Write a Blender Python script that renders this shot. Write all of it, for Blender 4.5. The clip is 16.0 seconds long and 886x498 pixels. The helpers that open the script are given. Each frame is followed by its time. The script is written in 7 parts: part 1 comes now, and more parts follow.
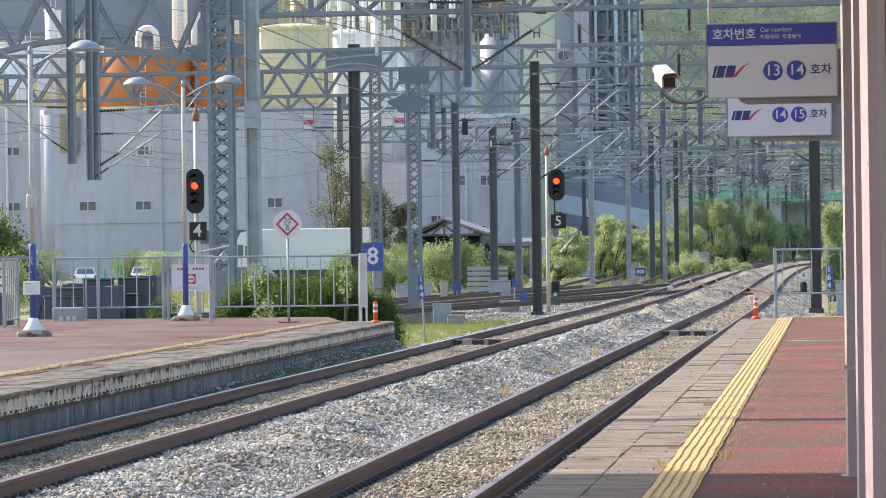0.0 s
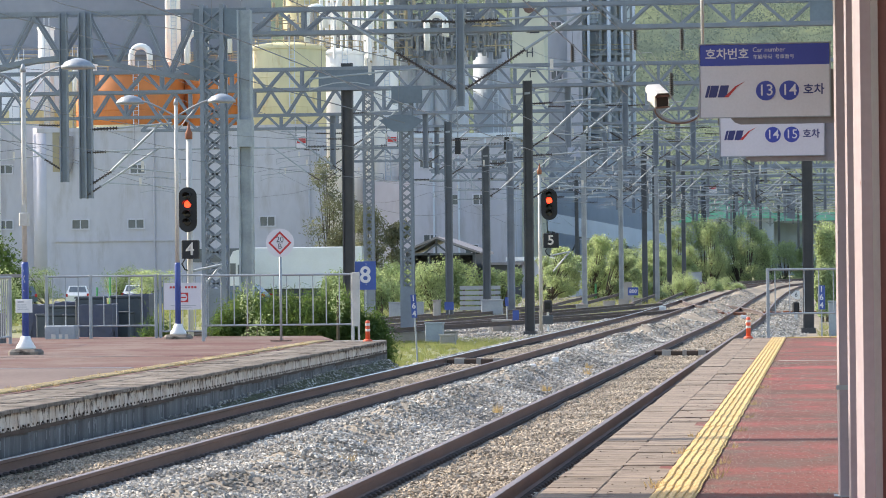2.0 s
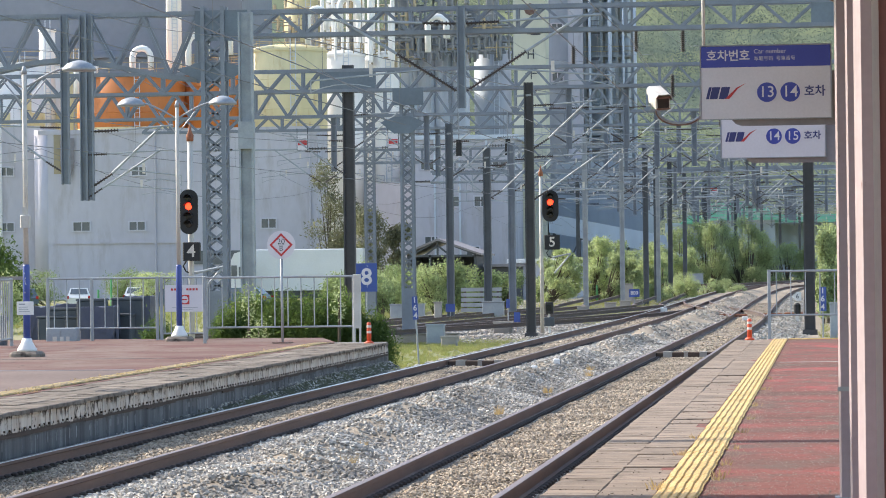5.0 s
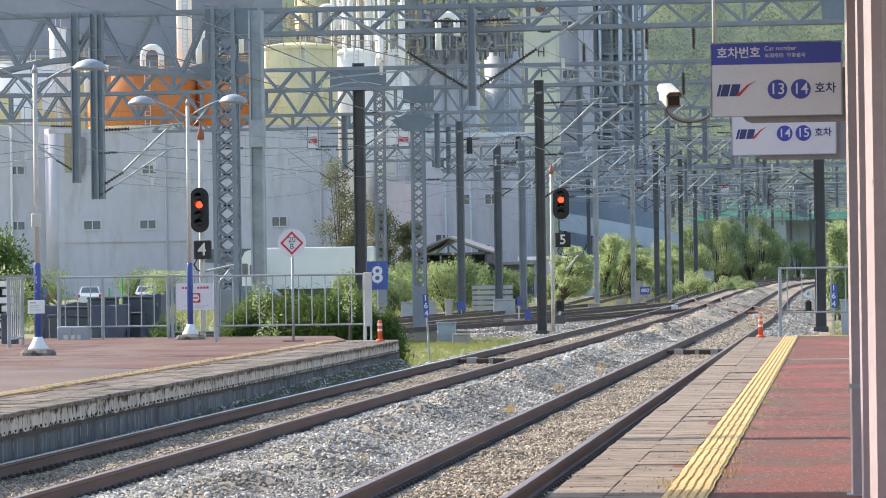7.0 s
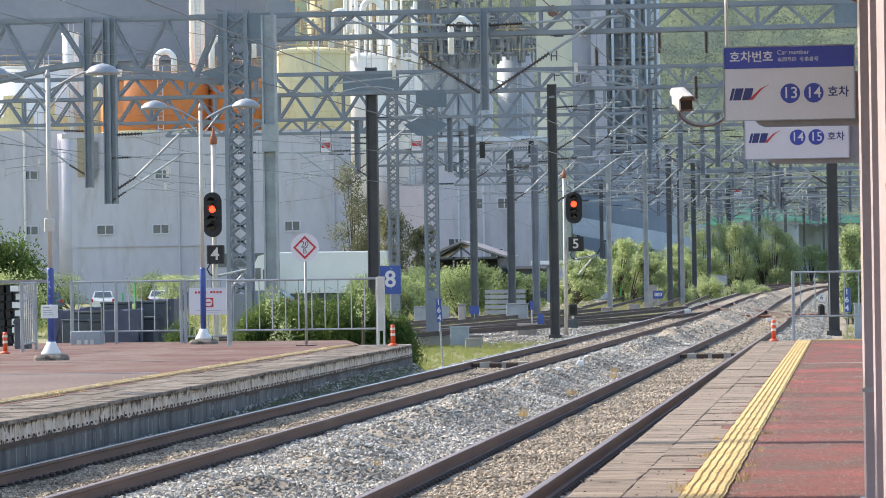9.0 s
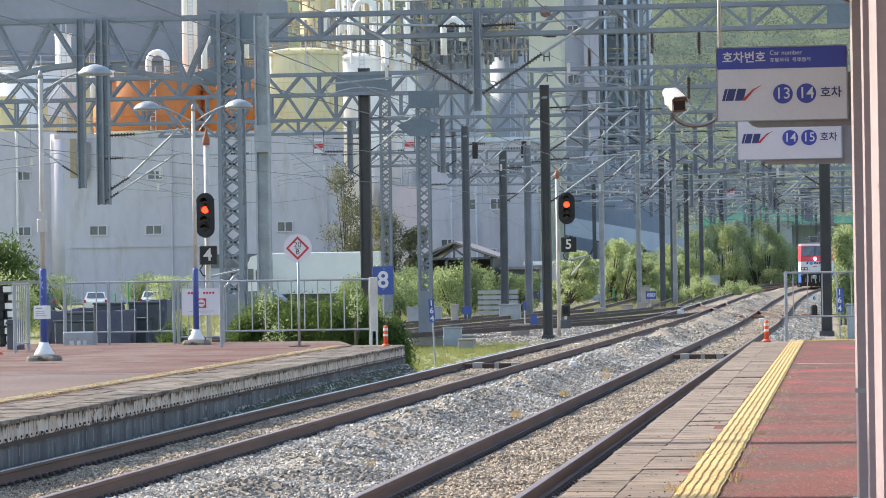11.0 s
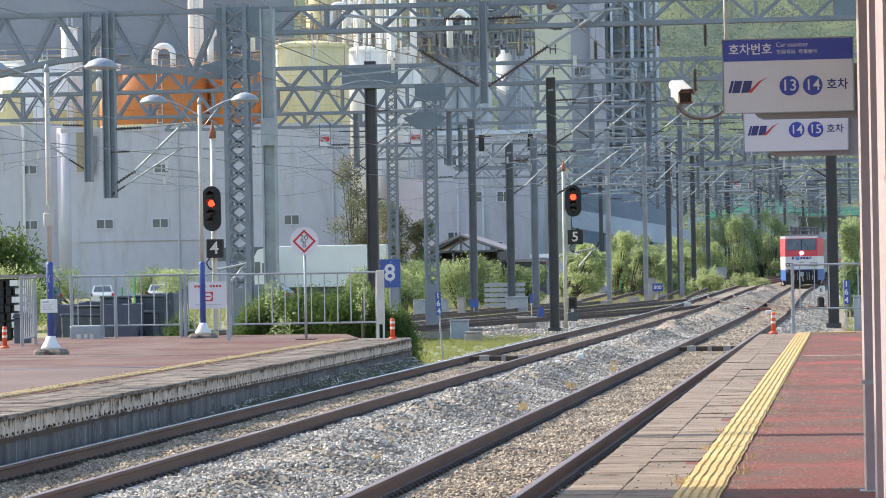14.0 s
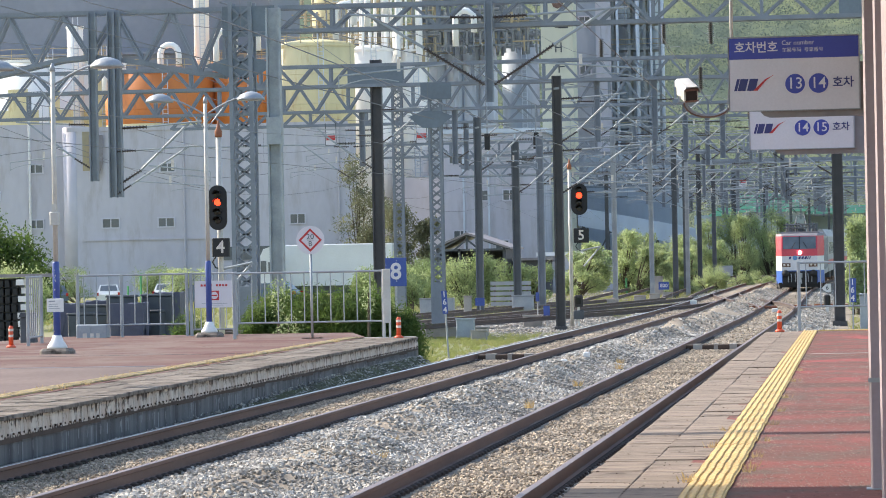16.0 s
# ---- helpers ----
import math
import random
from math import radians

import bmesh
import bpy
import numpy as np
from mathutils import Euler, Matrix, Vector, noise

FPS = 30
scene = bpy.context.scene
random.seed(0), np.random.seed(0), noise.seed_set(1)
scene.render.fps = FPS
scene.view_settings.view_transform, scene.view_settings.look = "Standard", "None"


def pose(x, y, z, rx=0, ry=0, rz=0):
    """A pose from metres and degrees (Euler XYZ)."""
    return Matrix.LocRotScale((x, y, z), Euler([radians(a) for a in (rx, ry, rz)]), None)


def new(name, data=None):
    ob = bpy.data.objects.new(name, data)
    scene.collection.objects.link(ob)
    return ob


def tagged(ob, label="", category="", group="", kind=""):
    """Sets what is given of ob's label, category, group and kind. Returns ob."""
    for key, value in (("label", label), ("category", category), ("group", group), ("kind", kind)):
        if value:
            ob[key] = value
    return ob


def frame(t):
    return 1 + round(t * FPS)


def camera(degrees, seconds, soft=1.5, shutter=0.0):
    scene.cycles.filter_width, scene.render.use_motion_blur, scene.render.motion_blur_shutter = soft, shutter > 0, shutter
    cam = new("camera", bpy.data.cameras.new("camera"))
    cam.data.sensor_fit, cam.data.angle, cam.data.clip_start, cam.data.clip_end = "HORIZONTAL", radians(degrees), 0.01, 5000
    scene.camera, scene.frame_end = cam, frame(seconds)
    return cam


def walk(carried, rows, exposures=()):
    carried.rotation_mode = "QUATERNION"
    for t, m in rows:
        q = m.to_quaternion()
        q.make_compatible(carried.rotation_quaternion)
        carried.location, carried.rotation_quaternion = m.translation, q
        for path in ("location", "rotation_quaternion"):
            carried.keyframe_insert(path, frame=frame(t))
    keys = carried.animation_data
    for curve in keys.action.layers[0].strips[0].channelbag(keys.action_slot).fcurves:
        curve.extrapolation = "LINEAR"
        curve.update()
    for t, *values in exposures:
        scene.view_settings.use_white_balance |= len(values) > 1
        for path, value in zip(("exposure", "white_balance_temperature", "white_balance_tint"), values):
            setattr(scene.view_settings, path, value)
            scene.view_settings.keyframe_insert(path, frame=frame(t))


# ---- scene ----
# The camera stands on the platform and only turns: pitch, roll, yaw.
cam = camera(14.89, 16.0, soft=0.95)
EYE = (0.0, 0.0, 2.0)
TURNS = [
    (0.0, 0.0248, 0.7698, 6.8206), (0.5, 0.0745, 0.7025, 6.8023), (1.0, 0.1599, 0.6640, 6.7371), (1.5, 0.2322, 0.6439, 6.7300),
    (2.0, 0.3461, 0.6251, 6.6948), (2.5, 0.4033, 0.6359, 6.6882), (3.0, 0.4196, 0.7083, 6.6667), (3.5, 0.4618, 0.6472, 6.6953),
    (4.0, 0.4320, 0.6592, 6.6963), (6.5, 0.3492, 0.7475, 6.8137), (7.0, 0.3435, 0.7897, 6.8978), (7.5, 0.3744, 0.8321, 7.0256),
    (8.0, 0.4044, 0.8209, 7.0962), (8.5, 0.4075, 0.8403, 7.1229), (9.0, 0.4196, 0.8493, 7.1169), (11.5, 0.4295, 0.9142, 6.9407),
    (12.0, 0.3895, 1.0100, 6.9469), (12.5, 0.3825, 0.9960, 6.9872), (13.0, 0.3604, 0.9927, 7.0359), (13.5, 0.3263, 0.9670, 7.0595),
    (14.0, 0.3079, 1.0022, 7.1076), (14.5, 0.2847, 1.0438, 7.1058), (15.0, 0.2851, 1.0588, 7.1136), (15.5, 0.2786, 1.1196, 7.1819),
    (16.0, 0.2860, 1.1000, 7.2100),
]
walk(cam, [(t, pose(*EYE, 90 + p, r, y)) for t, p, r, y in TURNS])

# ---- light ----
SUN_EL, SUN_AZ = radians(36), radians(68)      # azimuth from ahead (+y) towards the left (-x)
sun_way = Vector((-math.cos(SUN_EL) * math.sin(SUN_AZ), math.cos(SUN_EL) * math.cos(SUN_AZ), math.sin(SUN_EL)))
world = bpy.data.worlds.new("world")
scene.world = world
world.use_nodes = True
wn = world.node_tree
wn.nodes.clear()
sky = wn.nodes.new("ShaderNodeTexSky")
sky.sky_type, sky.sun_disc = "NISHITA", False
sky.sun_elevation, sky.sun_rotation = SUN_EL, -SUN_AZ
sky.dust_density, sky.air_density = 1.6, 1.15
bg = wn.nodes.new("ShaderNodeBackground")
bg.inputs[1].default_value = 0.15
wo = wn.nodes.new("ShaderNodeOutputWorld")
wn.links.new(sky.outputs[0], bg.inputs[0])
wn.links.new(bg.outputs[0], wo.inputs[0])
sun = new("sun", bpy.data.lights.new("sun", "SUN"))
sun.data.energy, sun.data.angle, sun.data.color = 3.6, radians(0.6), (1.0, 0.90, 0.76)
sun.matrix_basis = Matrix.Translation((0, 0, 60)) @ sun_way.to_track_quat("Z", "Y").to_matrix().to_4x4()
scene.view_settings.exposure = 1.12


# ---- materials ----
def mat(name, col, col2=None, rough=0.7, metal=0.0, scale=3.0, fine=40.0, bump=0.15, var=0.25, stretch=(1, 1, 1), spec=0.5, rand=0.0, island=0.0, space="Object", trans=0.0):
    """A surface with grain at two scales; rand varies it by object, island by loose piece."""
    m = bpy.data.materials.new(name)
    m.use_nodes = True
    n, l = m.node_tree.nodes, m.node_tree.links
    b = n["Principled BSDF"]
    b.inputs["Roughness"].default_value, b.inputs["Metallic"].default_value = rough, metal
    b.inputs["Specular IOR Level"].default_value = spec
    col2 = col2 or tuple(c * (1 - var) for c in col)
    tc = n.new("ShaderNodeTexCoord")
    mp = n.new("ShaderNodeMapping")
    mp.inputs["Scale"].default_value = stretch
    l.new(tc.outputs[space], mp.inputs[0])
    big, small = n.new("ShaderNodeTexNoise"), n.new("ShaderNodeTexNoise")
    for q, s, d in ((big, scale, 4.0), (small, fine, 3.0)):
        q.inputs["Scale"].default_value, q.inputs["Detail"].default_value = s, d
        l.new(mp.outputs[0], q.inputs["Vector"])
    ramp = n.new("ShaderNodeMapRange")
    ramp.inputs["From Min"].default_value, ramp.inputs["From Max"].default_value = 0.35, 0.65
    l.new(big.outputs["Fac"], ramp.inputs["Value"])
    mix = n.new("ShaderNodeMix")
    mix.data_type = "RGBA"
    mix.inputs["A"].default_value, mix.inputs["B"].default_value = (*col, 1), (*col2, 1)
    l.new(ramp.outputs[0], mix.inputs["Factor"])
    hsv = n.new("ShaderNodeHueSaturation")
    l.new(mix.outputs["Result"], hsv.inputs["Color"])
    val = n.new("ShaderNodeMath")
    val.operation = "MULTIPLY_ADD"
    l.new(small.outputs["Fac"], val.inputs[0])
    val.inputs[1].default_value, val.inputs[2].default_value = 0.7 * var + 0.1, 1.0 - 0.35 * var - 0.05
    out = val.outputs[0]
    for amount, node, sock in ((rand, "ShaderNodeObjectInfo", "Random"), (island, "ShaderNodeNewGeometry", "Random Per Island")):
        if amount:
            src = n.new(node)
            add = n.new("ShaderNodeMath")
            add.operation = "MULTIPLY_ADD"
            l.new(src.outputs[sock], add.inputs[0])
            add.inputs[1].default_value = amount
            sub = n.new("ShaderNodeMath")
            sub.operation = "ADD"
            sub.inputs[1].default_value = -amount / 2
            l.new(out, add.inputs[2])
            l.new(add.outputs[0], sub.inputs[0])
            out = sub.outputs[0]
    l.new(out, hsv.inputs["Value"])
    l.new(hsv.outputs[0], b.inputs["Base Color"])
    if bump:
        bp = n.new("ShaderNodeBump")
        bp.inputs["Strength"].default_value, bp.inputs["Distance"].default_value = bump, 0.02
        l.new(small.outputs["Fac"], bp.inputs["Height"])
        l.new(bp.outputs[0], b.inputs["Normal"])
    if trans:      # thin leaves let the sun through
        tl, mx = n.new("ShaderNodeBsdfTranslucent"), n.new("ShaderNodeMixShader")
        l.new(hsv.outputs[0], tl.inputs["Color"])
        mx.inputs[0].default_value = trans
        l.new(b.outputs[0], mx.inputs[1])
        l.new(tl.outputs[0], mx.inputs[2])
        l.new(mx.outputs[0], n["Material Output"].inputs["Surface"])
    return m


def speckle(m, col, scale, low, high, stretch=(1, 1, 1)):
    """Patches of a second colour with uneven edges: wear, dust and stains of their own shape."""
    n, l = m.node_tree.nodes, m.node_tree.links
    sock = n["Principled BSDF"].inputs["Base Color"]
    tc, mp, tx = n.new("ShaderNodeNewGeometry"), n.new("ShaderNodeMapping"), n.new("ShaderNodeTexNoise")
    mp.inputs["Scale"].default_value = stretch
    tx.inputs["Scale"].default_value, tx.inputs["Detail"].default_value, tx.inputs["Roughness"].default_value = scale, 6.0, 0.68
    ramp, mix = n.new("ShaderNodeMapRange"), n.new("ShaderNodeMix")
    ramp.inputs["From Min"].default_value, ramp.inputs["From Max"].default_value = low, high
    mix.data_type = "RGBA"
    mix.inputs["B"].default_value = (*col, 1)
    l.new(tc.outputs["Position"], mp.inputs[0])
    l.new(mp.outputs[0], tx.inputs["Vector"])
    l.new(tx.outputs["Fac"], ramp.inputs["Value"])
    l.new(ramp.outputs[0], mix.inputs["Factor"])
    l.new(sock.links[0].from_socket, mix.inputs["A"])
    l.new(mix.outputs["Result"], sock)


def glow(name, col, strength):
    m = bpy.data.materials.new(name)
    m.use_nodes = True
    b = m.node_tree.nodes["Principled BSDF"]
    b.inputs["Base Color"].default_value = (*col, 1)
    b.inputs["Emission Color"].default_value, b.inputs["Emission Strength"].default_value = (*col, 1), strength
    return m


M = dict(
    ground=mat("dry_ground", (0.25, 0.235, 0.15), (0.20, 0.215, 0.11), rough=0.95, spec=0.1, scale=0.12, fine=2.5, bump=0.4),
    slate=mat("slate_blue_sheeting", (0.225, 0.245, 0.295), (0.20, 0.22, 0.27), rough=0.7, scale=0.1, fine=1.5, var=0.12, bump=0.03),
    grass=mat("grass_blades", (0.30, 0.33, 0.11), (0.35, 0.34, 0.14), rough=0.8, spec=0.15, scale=0.6, fine=9, var=0.3, island=0.5, trans=0.48),
    bed=mat("ballast_bed", (0.23, 0.20, 0.165), (0.31, 0.27, 0.22), rough=0.95, spec=0.1, scale=0.7, fine=26, bump=0.9, var=0.5),
    stone_grey=mat("grey_ballast", (0.48, 0.455, 0.415), (0.24, 0.225, 0.205), rough=0.9, spec=0.2, scale=0.5, fine=30, var=0.3, island=0.95),
    stone_brown=mat("dusty_ballast", (0.45, 0.375, 0.29), (0.29, 0.24, 0.185), rough=0.9, spec=0.15, scale=0.5, fine=30, var=0.3, island=0.9),
    rail=mat("rusty_rail", (0.165, 0.092, 0.068), (0.12, 0.068, 0.054), rough=0.75, metal=0.0, scale=2, fine=30, stretch=(1, 0.2, 1)),
    railtop=mat("polished_rail_head", (0.24, 0.175, 0.165), (0.17, 0.12, 0.11), rough=0.5, metal=0.6, scale=3, fine=25, stretch=(1, 0.05, 1), bump=0.02),
    sleeper=mat("concrete_sleeper", (0.22, 0.19, 0.16), rough=0.9, scale=3, fine=30, rand=0.2),
    clip=mat("dark_rail_clip", (0.055, 0.042, 0.037), rough=0.8, metal=0.0, scale=5, fine=50),
    coping=mat("pinkish_paving_slab", (0.275, 0.215, 0.170), (0.20, 0.163, 0.135), rough=0.9, spec=0.12, scale=2.0, fine=16, var=0.5, rand=0.26, bump=0.4, stretch=(0.5, 2.2, 1)),
    red=mat("worn_red_paving", (0.225, 0.086, 0.078), (0.125, 0.075, 0.065), rough=0.95, spec=0.06, scale=0.6, fine=30, bump=0.5, var=1.0, stretch=(0.3, 1.3, 1)),
    redl=mat("faded_red_paving", (0.135, 0.072, 0.068), (0.165, 0.118, 0.105), rough=0.95, spec=0.06, scale=0.3, fine=9, bump=0.4, var=0.8, stretch=(0.35, 1.2, 1)),
    yellow=mat("yellow_tactile_tile", (0.60, 0.415, 0.155), (0.50, 0.345, 0.135), rough=0.75, scale=3, fine=40, var=0.2, rand=0.14, bump=0.1),
    yellowl=mat("worn_yellow_tile", (0.50, 0.36, 0.14), (0.36, 0.27, 0.16), rough=0.8, scale=2.2, fine=20, var=0.3, rand=0.25, bump=0.1),
    whiteface=mat("flaking_white_paint", (0.60, 0.55, 0.50), (0.42, 0.34, 0.28), rough=0.85, scale=2.5, fine=14, var=0.3, rand=0.2, stretch=(1, 1, 0.3)),
    stain=mat("rust_brown_stain", (0.075, 0.05, 0.038), rough=0.9, scale=6, fine=30),
    darkwall=mat("damp_dark_concrete", (0.15, 0.15, 0.155), (0.06, 0.06, 0.065), rough=0.9, scale=1.2, fine=12, stretch=(1, 2.2, 0.2), bump=0.4, var=0.35),
    lime=mat("pale_lime_streak", (0.25, 0.25, 0.255), rough=0.9, scale=5, fine=20, stretch=(1, 1, 0.3)),
    concrete=mat("concrete", (0.36, 0.34, 0.31), (0.27, 0.25, 0.23), rough=0.9, scale=1.5, fine=20),
    galv=mat("galvanised_steel", (0.36, 0.38, 0.40), (0.28, 0.30, 0.33), rough=0.5, metal=0.35, scale=2, fine=18, bump=0.05),
    # gantry paint, lightened a little to take in haze
    gantry=mat("blue_grey_gantry_paint", (0.21, 0.235, 0.28), (0.17, 0.19, 0.225), rough=0.55, metal=0.1, scale=1.2, fine=14, bump=0.06, var=0.2),
    plate=mat("grey_gusset_paint", (0.15, 0.185, 0.225), (0.12, 0.145, 0.18), rough=0.5, metal=0.1, scale=0.8, fine=9, bump=0.05),
    dark=mat("dark_bronze_pole_paint", (0.050, 0.050, 0.056), (0.07, 0.066, 0.068), rough=0.6, scale=1.5, fine=12, bump=0.06),
    insul=mat("brown_insulator", (0.045, 0.03, 0.028), rough=0.3, scale=5, fine=30, bump=0.02),
    wire=mat("copper_wire", (0.22, 0.225, 0.24), rough=0.6, metal=0.2, scale=1, fine=4, bump=0),
    pale=mat("pale_painted_steel", (0.55, 0.53, 0.49), (0.45, 0.43, 0.40), rough=0.5, scale=2, fine=20, bump=0.05),
    white=mat("white_paint", (0.76, 0.75, 0.74), (0.66, 0.66, 0.66), rough=0.45, scale=3, fine=20, var=0.12, bump=0.03),
    signwhite=mat("white_sign_board", (0.66, 0.63, 0.67), (0.62, 0.59, 0.63), rough=0.4, scale=2, fine=60, var=0.08, bump=0.01),
    signblue=mat("blue_sign_film", (0.045, 0.065, 0.36), (0.04, 0.055, 0.32), rough=0.35, scale=2, fine=60, var=0.1, bump=0.01),
    navy=mat("dark_blue_film", (0.03, 0.035, 0.16), rough=0.35, scale=2, fine=60, var=0.1, bump=0),
    redfilm=mat("red_film", (0.52, 0.035, 0.04), rough=0.4, scale=2, fine=40, var=0.15, bump=0),
    cyanfilm=mat("pale_blue_film", (0.12, 0.30, 0.55), rough=0.4, scale=2, fine=40, var=0.1, bump=0),
    greyboard=mat("grey_back_board", (0.26, 0.24, 0.25), (0.22, 0.20, 0.21), rough=0.6, scale=2, fine=25, bump=0.03),
    pink=mat("mauve_column_paint", (0.37, 0.30, 0.32), (0.32, 0.255, 0.27), rough=0.42, spec=0.35, scale=1.5, fine=25, bump=0.04, var=0.2),
    pinkbrown=mat("brown_mauve_pipe_paint", (0.30, 0.16, 0.155), (0.25, 0.135, 0.13), rough=0.6, spec=0.2, scale=1.5, fine=25, bump=0.04, var=0.2),
    brown=mat("rusty_brown_paint", (0.13, 0.07, 0.055), (0.20, 0.12, 0.09), rough=0.6, scale=4, fine=30),
    bluepost=mat("blue_post_paint", (0.05, 0.095, 0.34), (0.04, 0.07, 0.26), rough=0.45, scale=2, fine=20, bump=0.05),
    black=mat("matt_black_paint", (0.014, 0.014, 0.016), rough=0.6, scale=3, fine=25, bump=0.04),
    lens=mat("dark_signal_lens", (0.03, 0.03, 0.028), rough=0.15, scale=3, fine=25, bump=0),
    orange=mat("orange_plastic", (0.75, 0.10, 0.035), (0.62, 0.09, 0.035), rough=0.5, scale=6, fine=30, bump=0.03),
    reflective=mat("pale_reflective_band", (0.72, 0.66, 0.60), rough=0.35, scale=5, fine=40, bump=0),
    char=mat("dark_grey_cabinet_paint", (0.075, 0.085, 0.10), rough=0.6, scale=2, fine=20),
    cabinet=mat("light_grey_cabinet_paint", (0.34, 0.37, 0.39), (0.28, 0.30, 0.33), rough=0.6, scale=2, fine=20),
    leafd=mat("dark_green_needles", (0.075, 0.125, 0.030), (0.13, 0.19, 0.045), rough=0.75, scale=1.2, fine=8, var=0.3, island=0.7, trans=0.48),
    leaf=mat("green_leaves", (0.30, 0.365, 0.185), (0.37, 0.43, 0.215), rough=0.7, scale=0.7, fine=5, var=0.3, island=0.6, trans=0.55),
    leafm=mat("mid_green_leaves", (0.185, 0.25, 0.115), (0.25, 0.315, 0.14), rough=0.7, scale=0.7, fine=5, var=0.3, island=0.7, trans=0.5),
    leafy=mat("yellow_green_leaves", (0.41, 0.475, 0.23), (0.33, 0.40, 0.20), rough=0.7, scale=0.6, fine=5, var=0.3, island=0.6, trans=0.55),
    leafo=mat("olive_brown_leaves", (0.24, 0.245, 0.145), (0.17, 0.18, 0.12), rough=0.75, scale=0.6, fine=5, var=0.3, island=0.6, trans=0.48),
    drygrass=mat("dry_weed_stalks", (0.50, 0.36, 0.19), (0.40, 0.30, 0.14), rough=0.9, scale=4, fine=20, var=0.3, island=0.4, trans=0.48),
    bark=mat("bark", (0.09, 0.07, 0.05), rough=0.95, scale=6, fine=25, bump=0.5, stretch=(1, 1, 0.3)),
    hill=mat("wooded_hill_haze_glow", (0.09, 0.115, 0.075), (0.17, 0.19, 0.09), rough=0.95, spec=0.0, scale=0.075, fine=0.5, bump=0.3, var=0.35),
    hilltree=mat("tree_crowns_haze_glow", (0.10, 0.13, 0.11), (0.20, 0.235, 0.145), rough=0.95, spec=0.0, scale=0.05, fine=0.5, var=0.3, island=0.3, trans=0.48),
    render=mat("lavender_grey_render", (0.525, 0.51, 0.56), (0.475, 0.46, 0.51), rough=0.85, scale=0.12, fine=1.6, var=0.16, bump=0.05, stretch=(1, 1, 0.5)),
    render2=mat("pale_grey_render", (0.59, 0.585, 0.64), (0.52, 0.52, 0.58), rough=0.85, scale=0.15, fine=1.8, var=0.16, bump=0.05, stretch=(1, 1, 0.3)),
    tanko=mat("orange_tank_paint", (0.62, 0.20, 0.045), (0.50, 0.17, 0.05), rough=0.6, scale=0.2, fine=1.4, var=0.2, bump=0.03, stretch=(1, 1, 0.4)),
    tanky=mat("cream_yellow_tank_paint", (0.72, 0.64, 0.37), (0.62, 0.55, 0.33), rough=0.6, scale=0.25, fine=1.4, var=0.2, bump=0.03, stretch=(1, 1, 0.4)),
    tankw=mat("white_silo_paint", (0.85, 0.845, 0.82), (0.77, 0.77, 0.755), rough=0.6, scale=0.2, fine=1.4, var=0.15, bump=0.03, stretch=(1, 1, 0.3)),
    tankg=mat("blue_grey_silo_paint", (0.58, 0.63, 0.70), (0.50, 0.545, 0.61), rough=0.65, scale=0.2, fine=1.4, var=0.2, bump=0.03, stretch=(1, 1, 0.3)),
    paleg=mat("pale_green_tower_paint", (0.60, 0.585, 0.46), (0.53, 0.52, 0.42), rough=0.7, scale=0.2, fine=1.4, var=0.15, bump=0.03, stretch=(1, 1, 0.4)),
    ochre=mat("ochre_stained_render", (0.40, 0.33, 0.20), (0.34, 0.30, 0.22), rough=0.8, scale=0.3, fine=1.8, var=0.25),
    glass=mat("dark_window_glass", (0.13, 0.15, 0.17), rough=0.12, scale=1, fine=5, bump=0, spec=0.7),
    bluesheet=mat("blue_grey_sheet_cladding", (0.36, 0.41, 0.47), (0.30, 0.345, 0.40), rough=0.65, scale=0.2, fine=1.4, var=0.25, bump=0.03, stretch=(1, 1, 0.3)),
    plant=mat("dull_plant_steel", (0.20, 0.225, 0.25), (0.27, 0.28, 0.28), rough=0.6, metal=0.1, scale=0.5, fine=3, var=0.3, island=0.5, bump=0.03),
    # lighter than the dark post paint, with distance haze mixed into the grey
    postgrey=mat("haze_grey_post_paint", (0.095, 0.105, 0.12), (0.075, 0.083, 0.095), rough=0.6, scale=1.5, fine=12, bump=0.06, rand=0.4),
    roofg=mat("green_sheet_roof", (0.17, 0.47, 0.34), (0.14, 0.41, 0.30), rough=0.5, scale=0.1, fine=1.0, var=0.15, bump=0.03),
    darkroof=mat("dark_sheet_roof", (0.07, 0.075, 0.09), rough=0.6, scale=0.4, fine=3),
    carw=mat("white_car_paint", (0.72, 0.73, 0.73), rough=0.25, scale=1, fine=10, var=0.06, bump=0),
    carb=mat("blue_grey_car_paint", (0.09, 0.13, 0.17), rough=0.25, scale=1, fine=10, var=0.06, bump=0),
    rubber=mat("black_rubber", (0.02, 0.02, 0.02), rough=0.8, scale=5, fine=30),
    tail=mat("red_tail_lamp", (0.45, 0.02, 0.02), rough=0.25, scale=5, fine=30, bump=0),
    tarp=mat("dark_blue_tarpaulin", (0.045, 0.05, 0.10), (0.07, 0.075, 0.11), rough=0.5, scale=2, fine=9, bump=0.4),
    wood=mat("weathered_timber", (0.12, 0.09, 0.075), (0.18, 0.14, 0.11), rough=0.9, scale=2, fine=20, stretch=(0.3, 1, 1)),
    locored=mat("locomotive_red", (0.60, 0.06, 0.085), (0.52, 0.055, 0.075), rough=0.4, scale=0.8, fine=8, var=0.12, bump=0.02),
    locowhite=mat("locomotive_white", (0.68, 0.68, 0.70), (0.60, 0.60, 0.63), rough=0.4, scale=0.8, fine=8, var=0.12, bump=0.02),
    locoblue=mat("locomotive_blue", (0.05, 0.14, 0.46), (0.05, 0.12, 0.38), rough=0.4, scale=0.8, fine=8, var=0.12, bump=0.02),
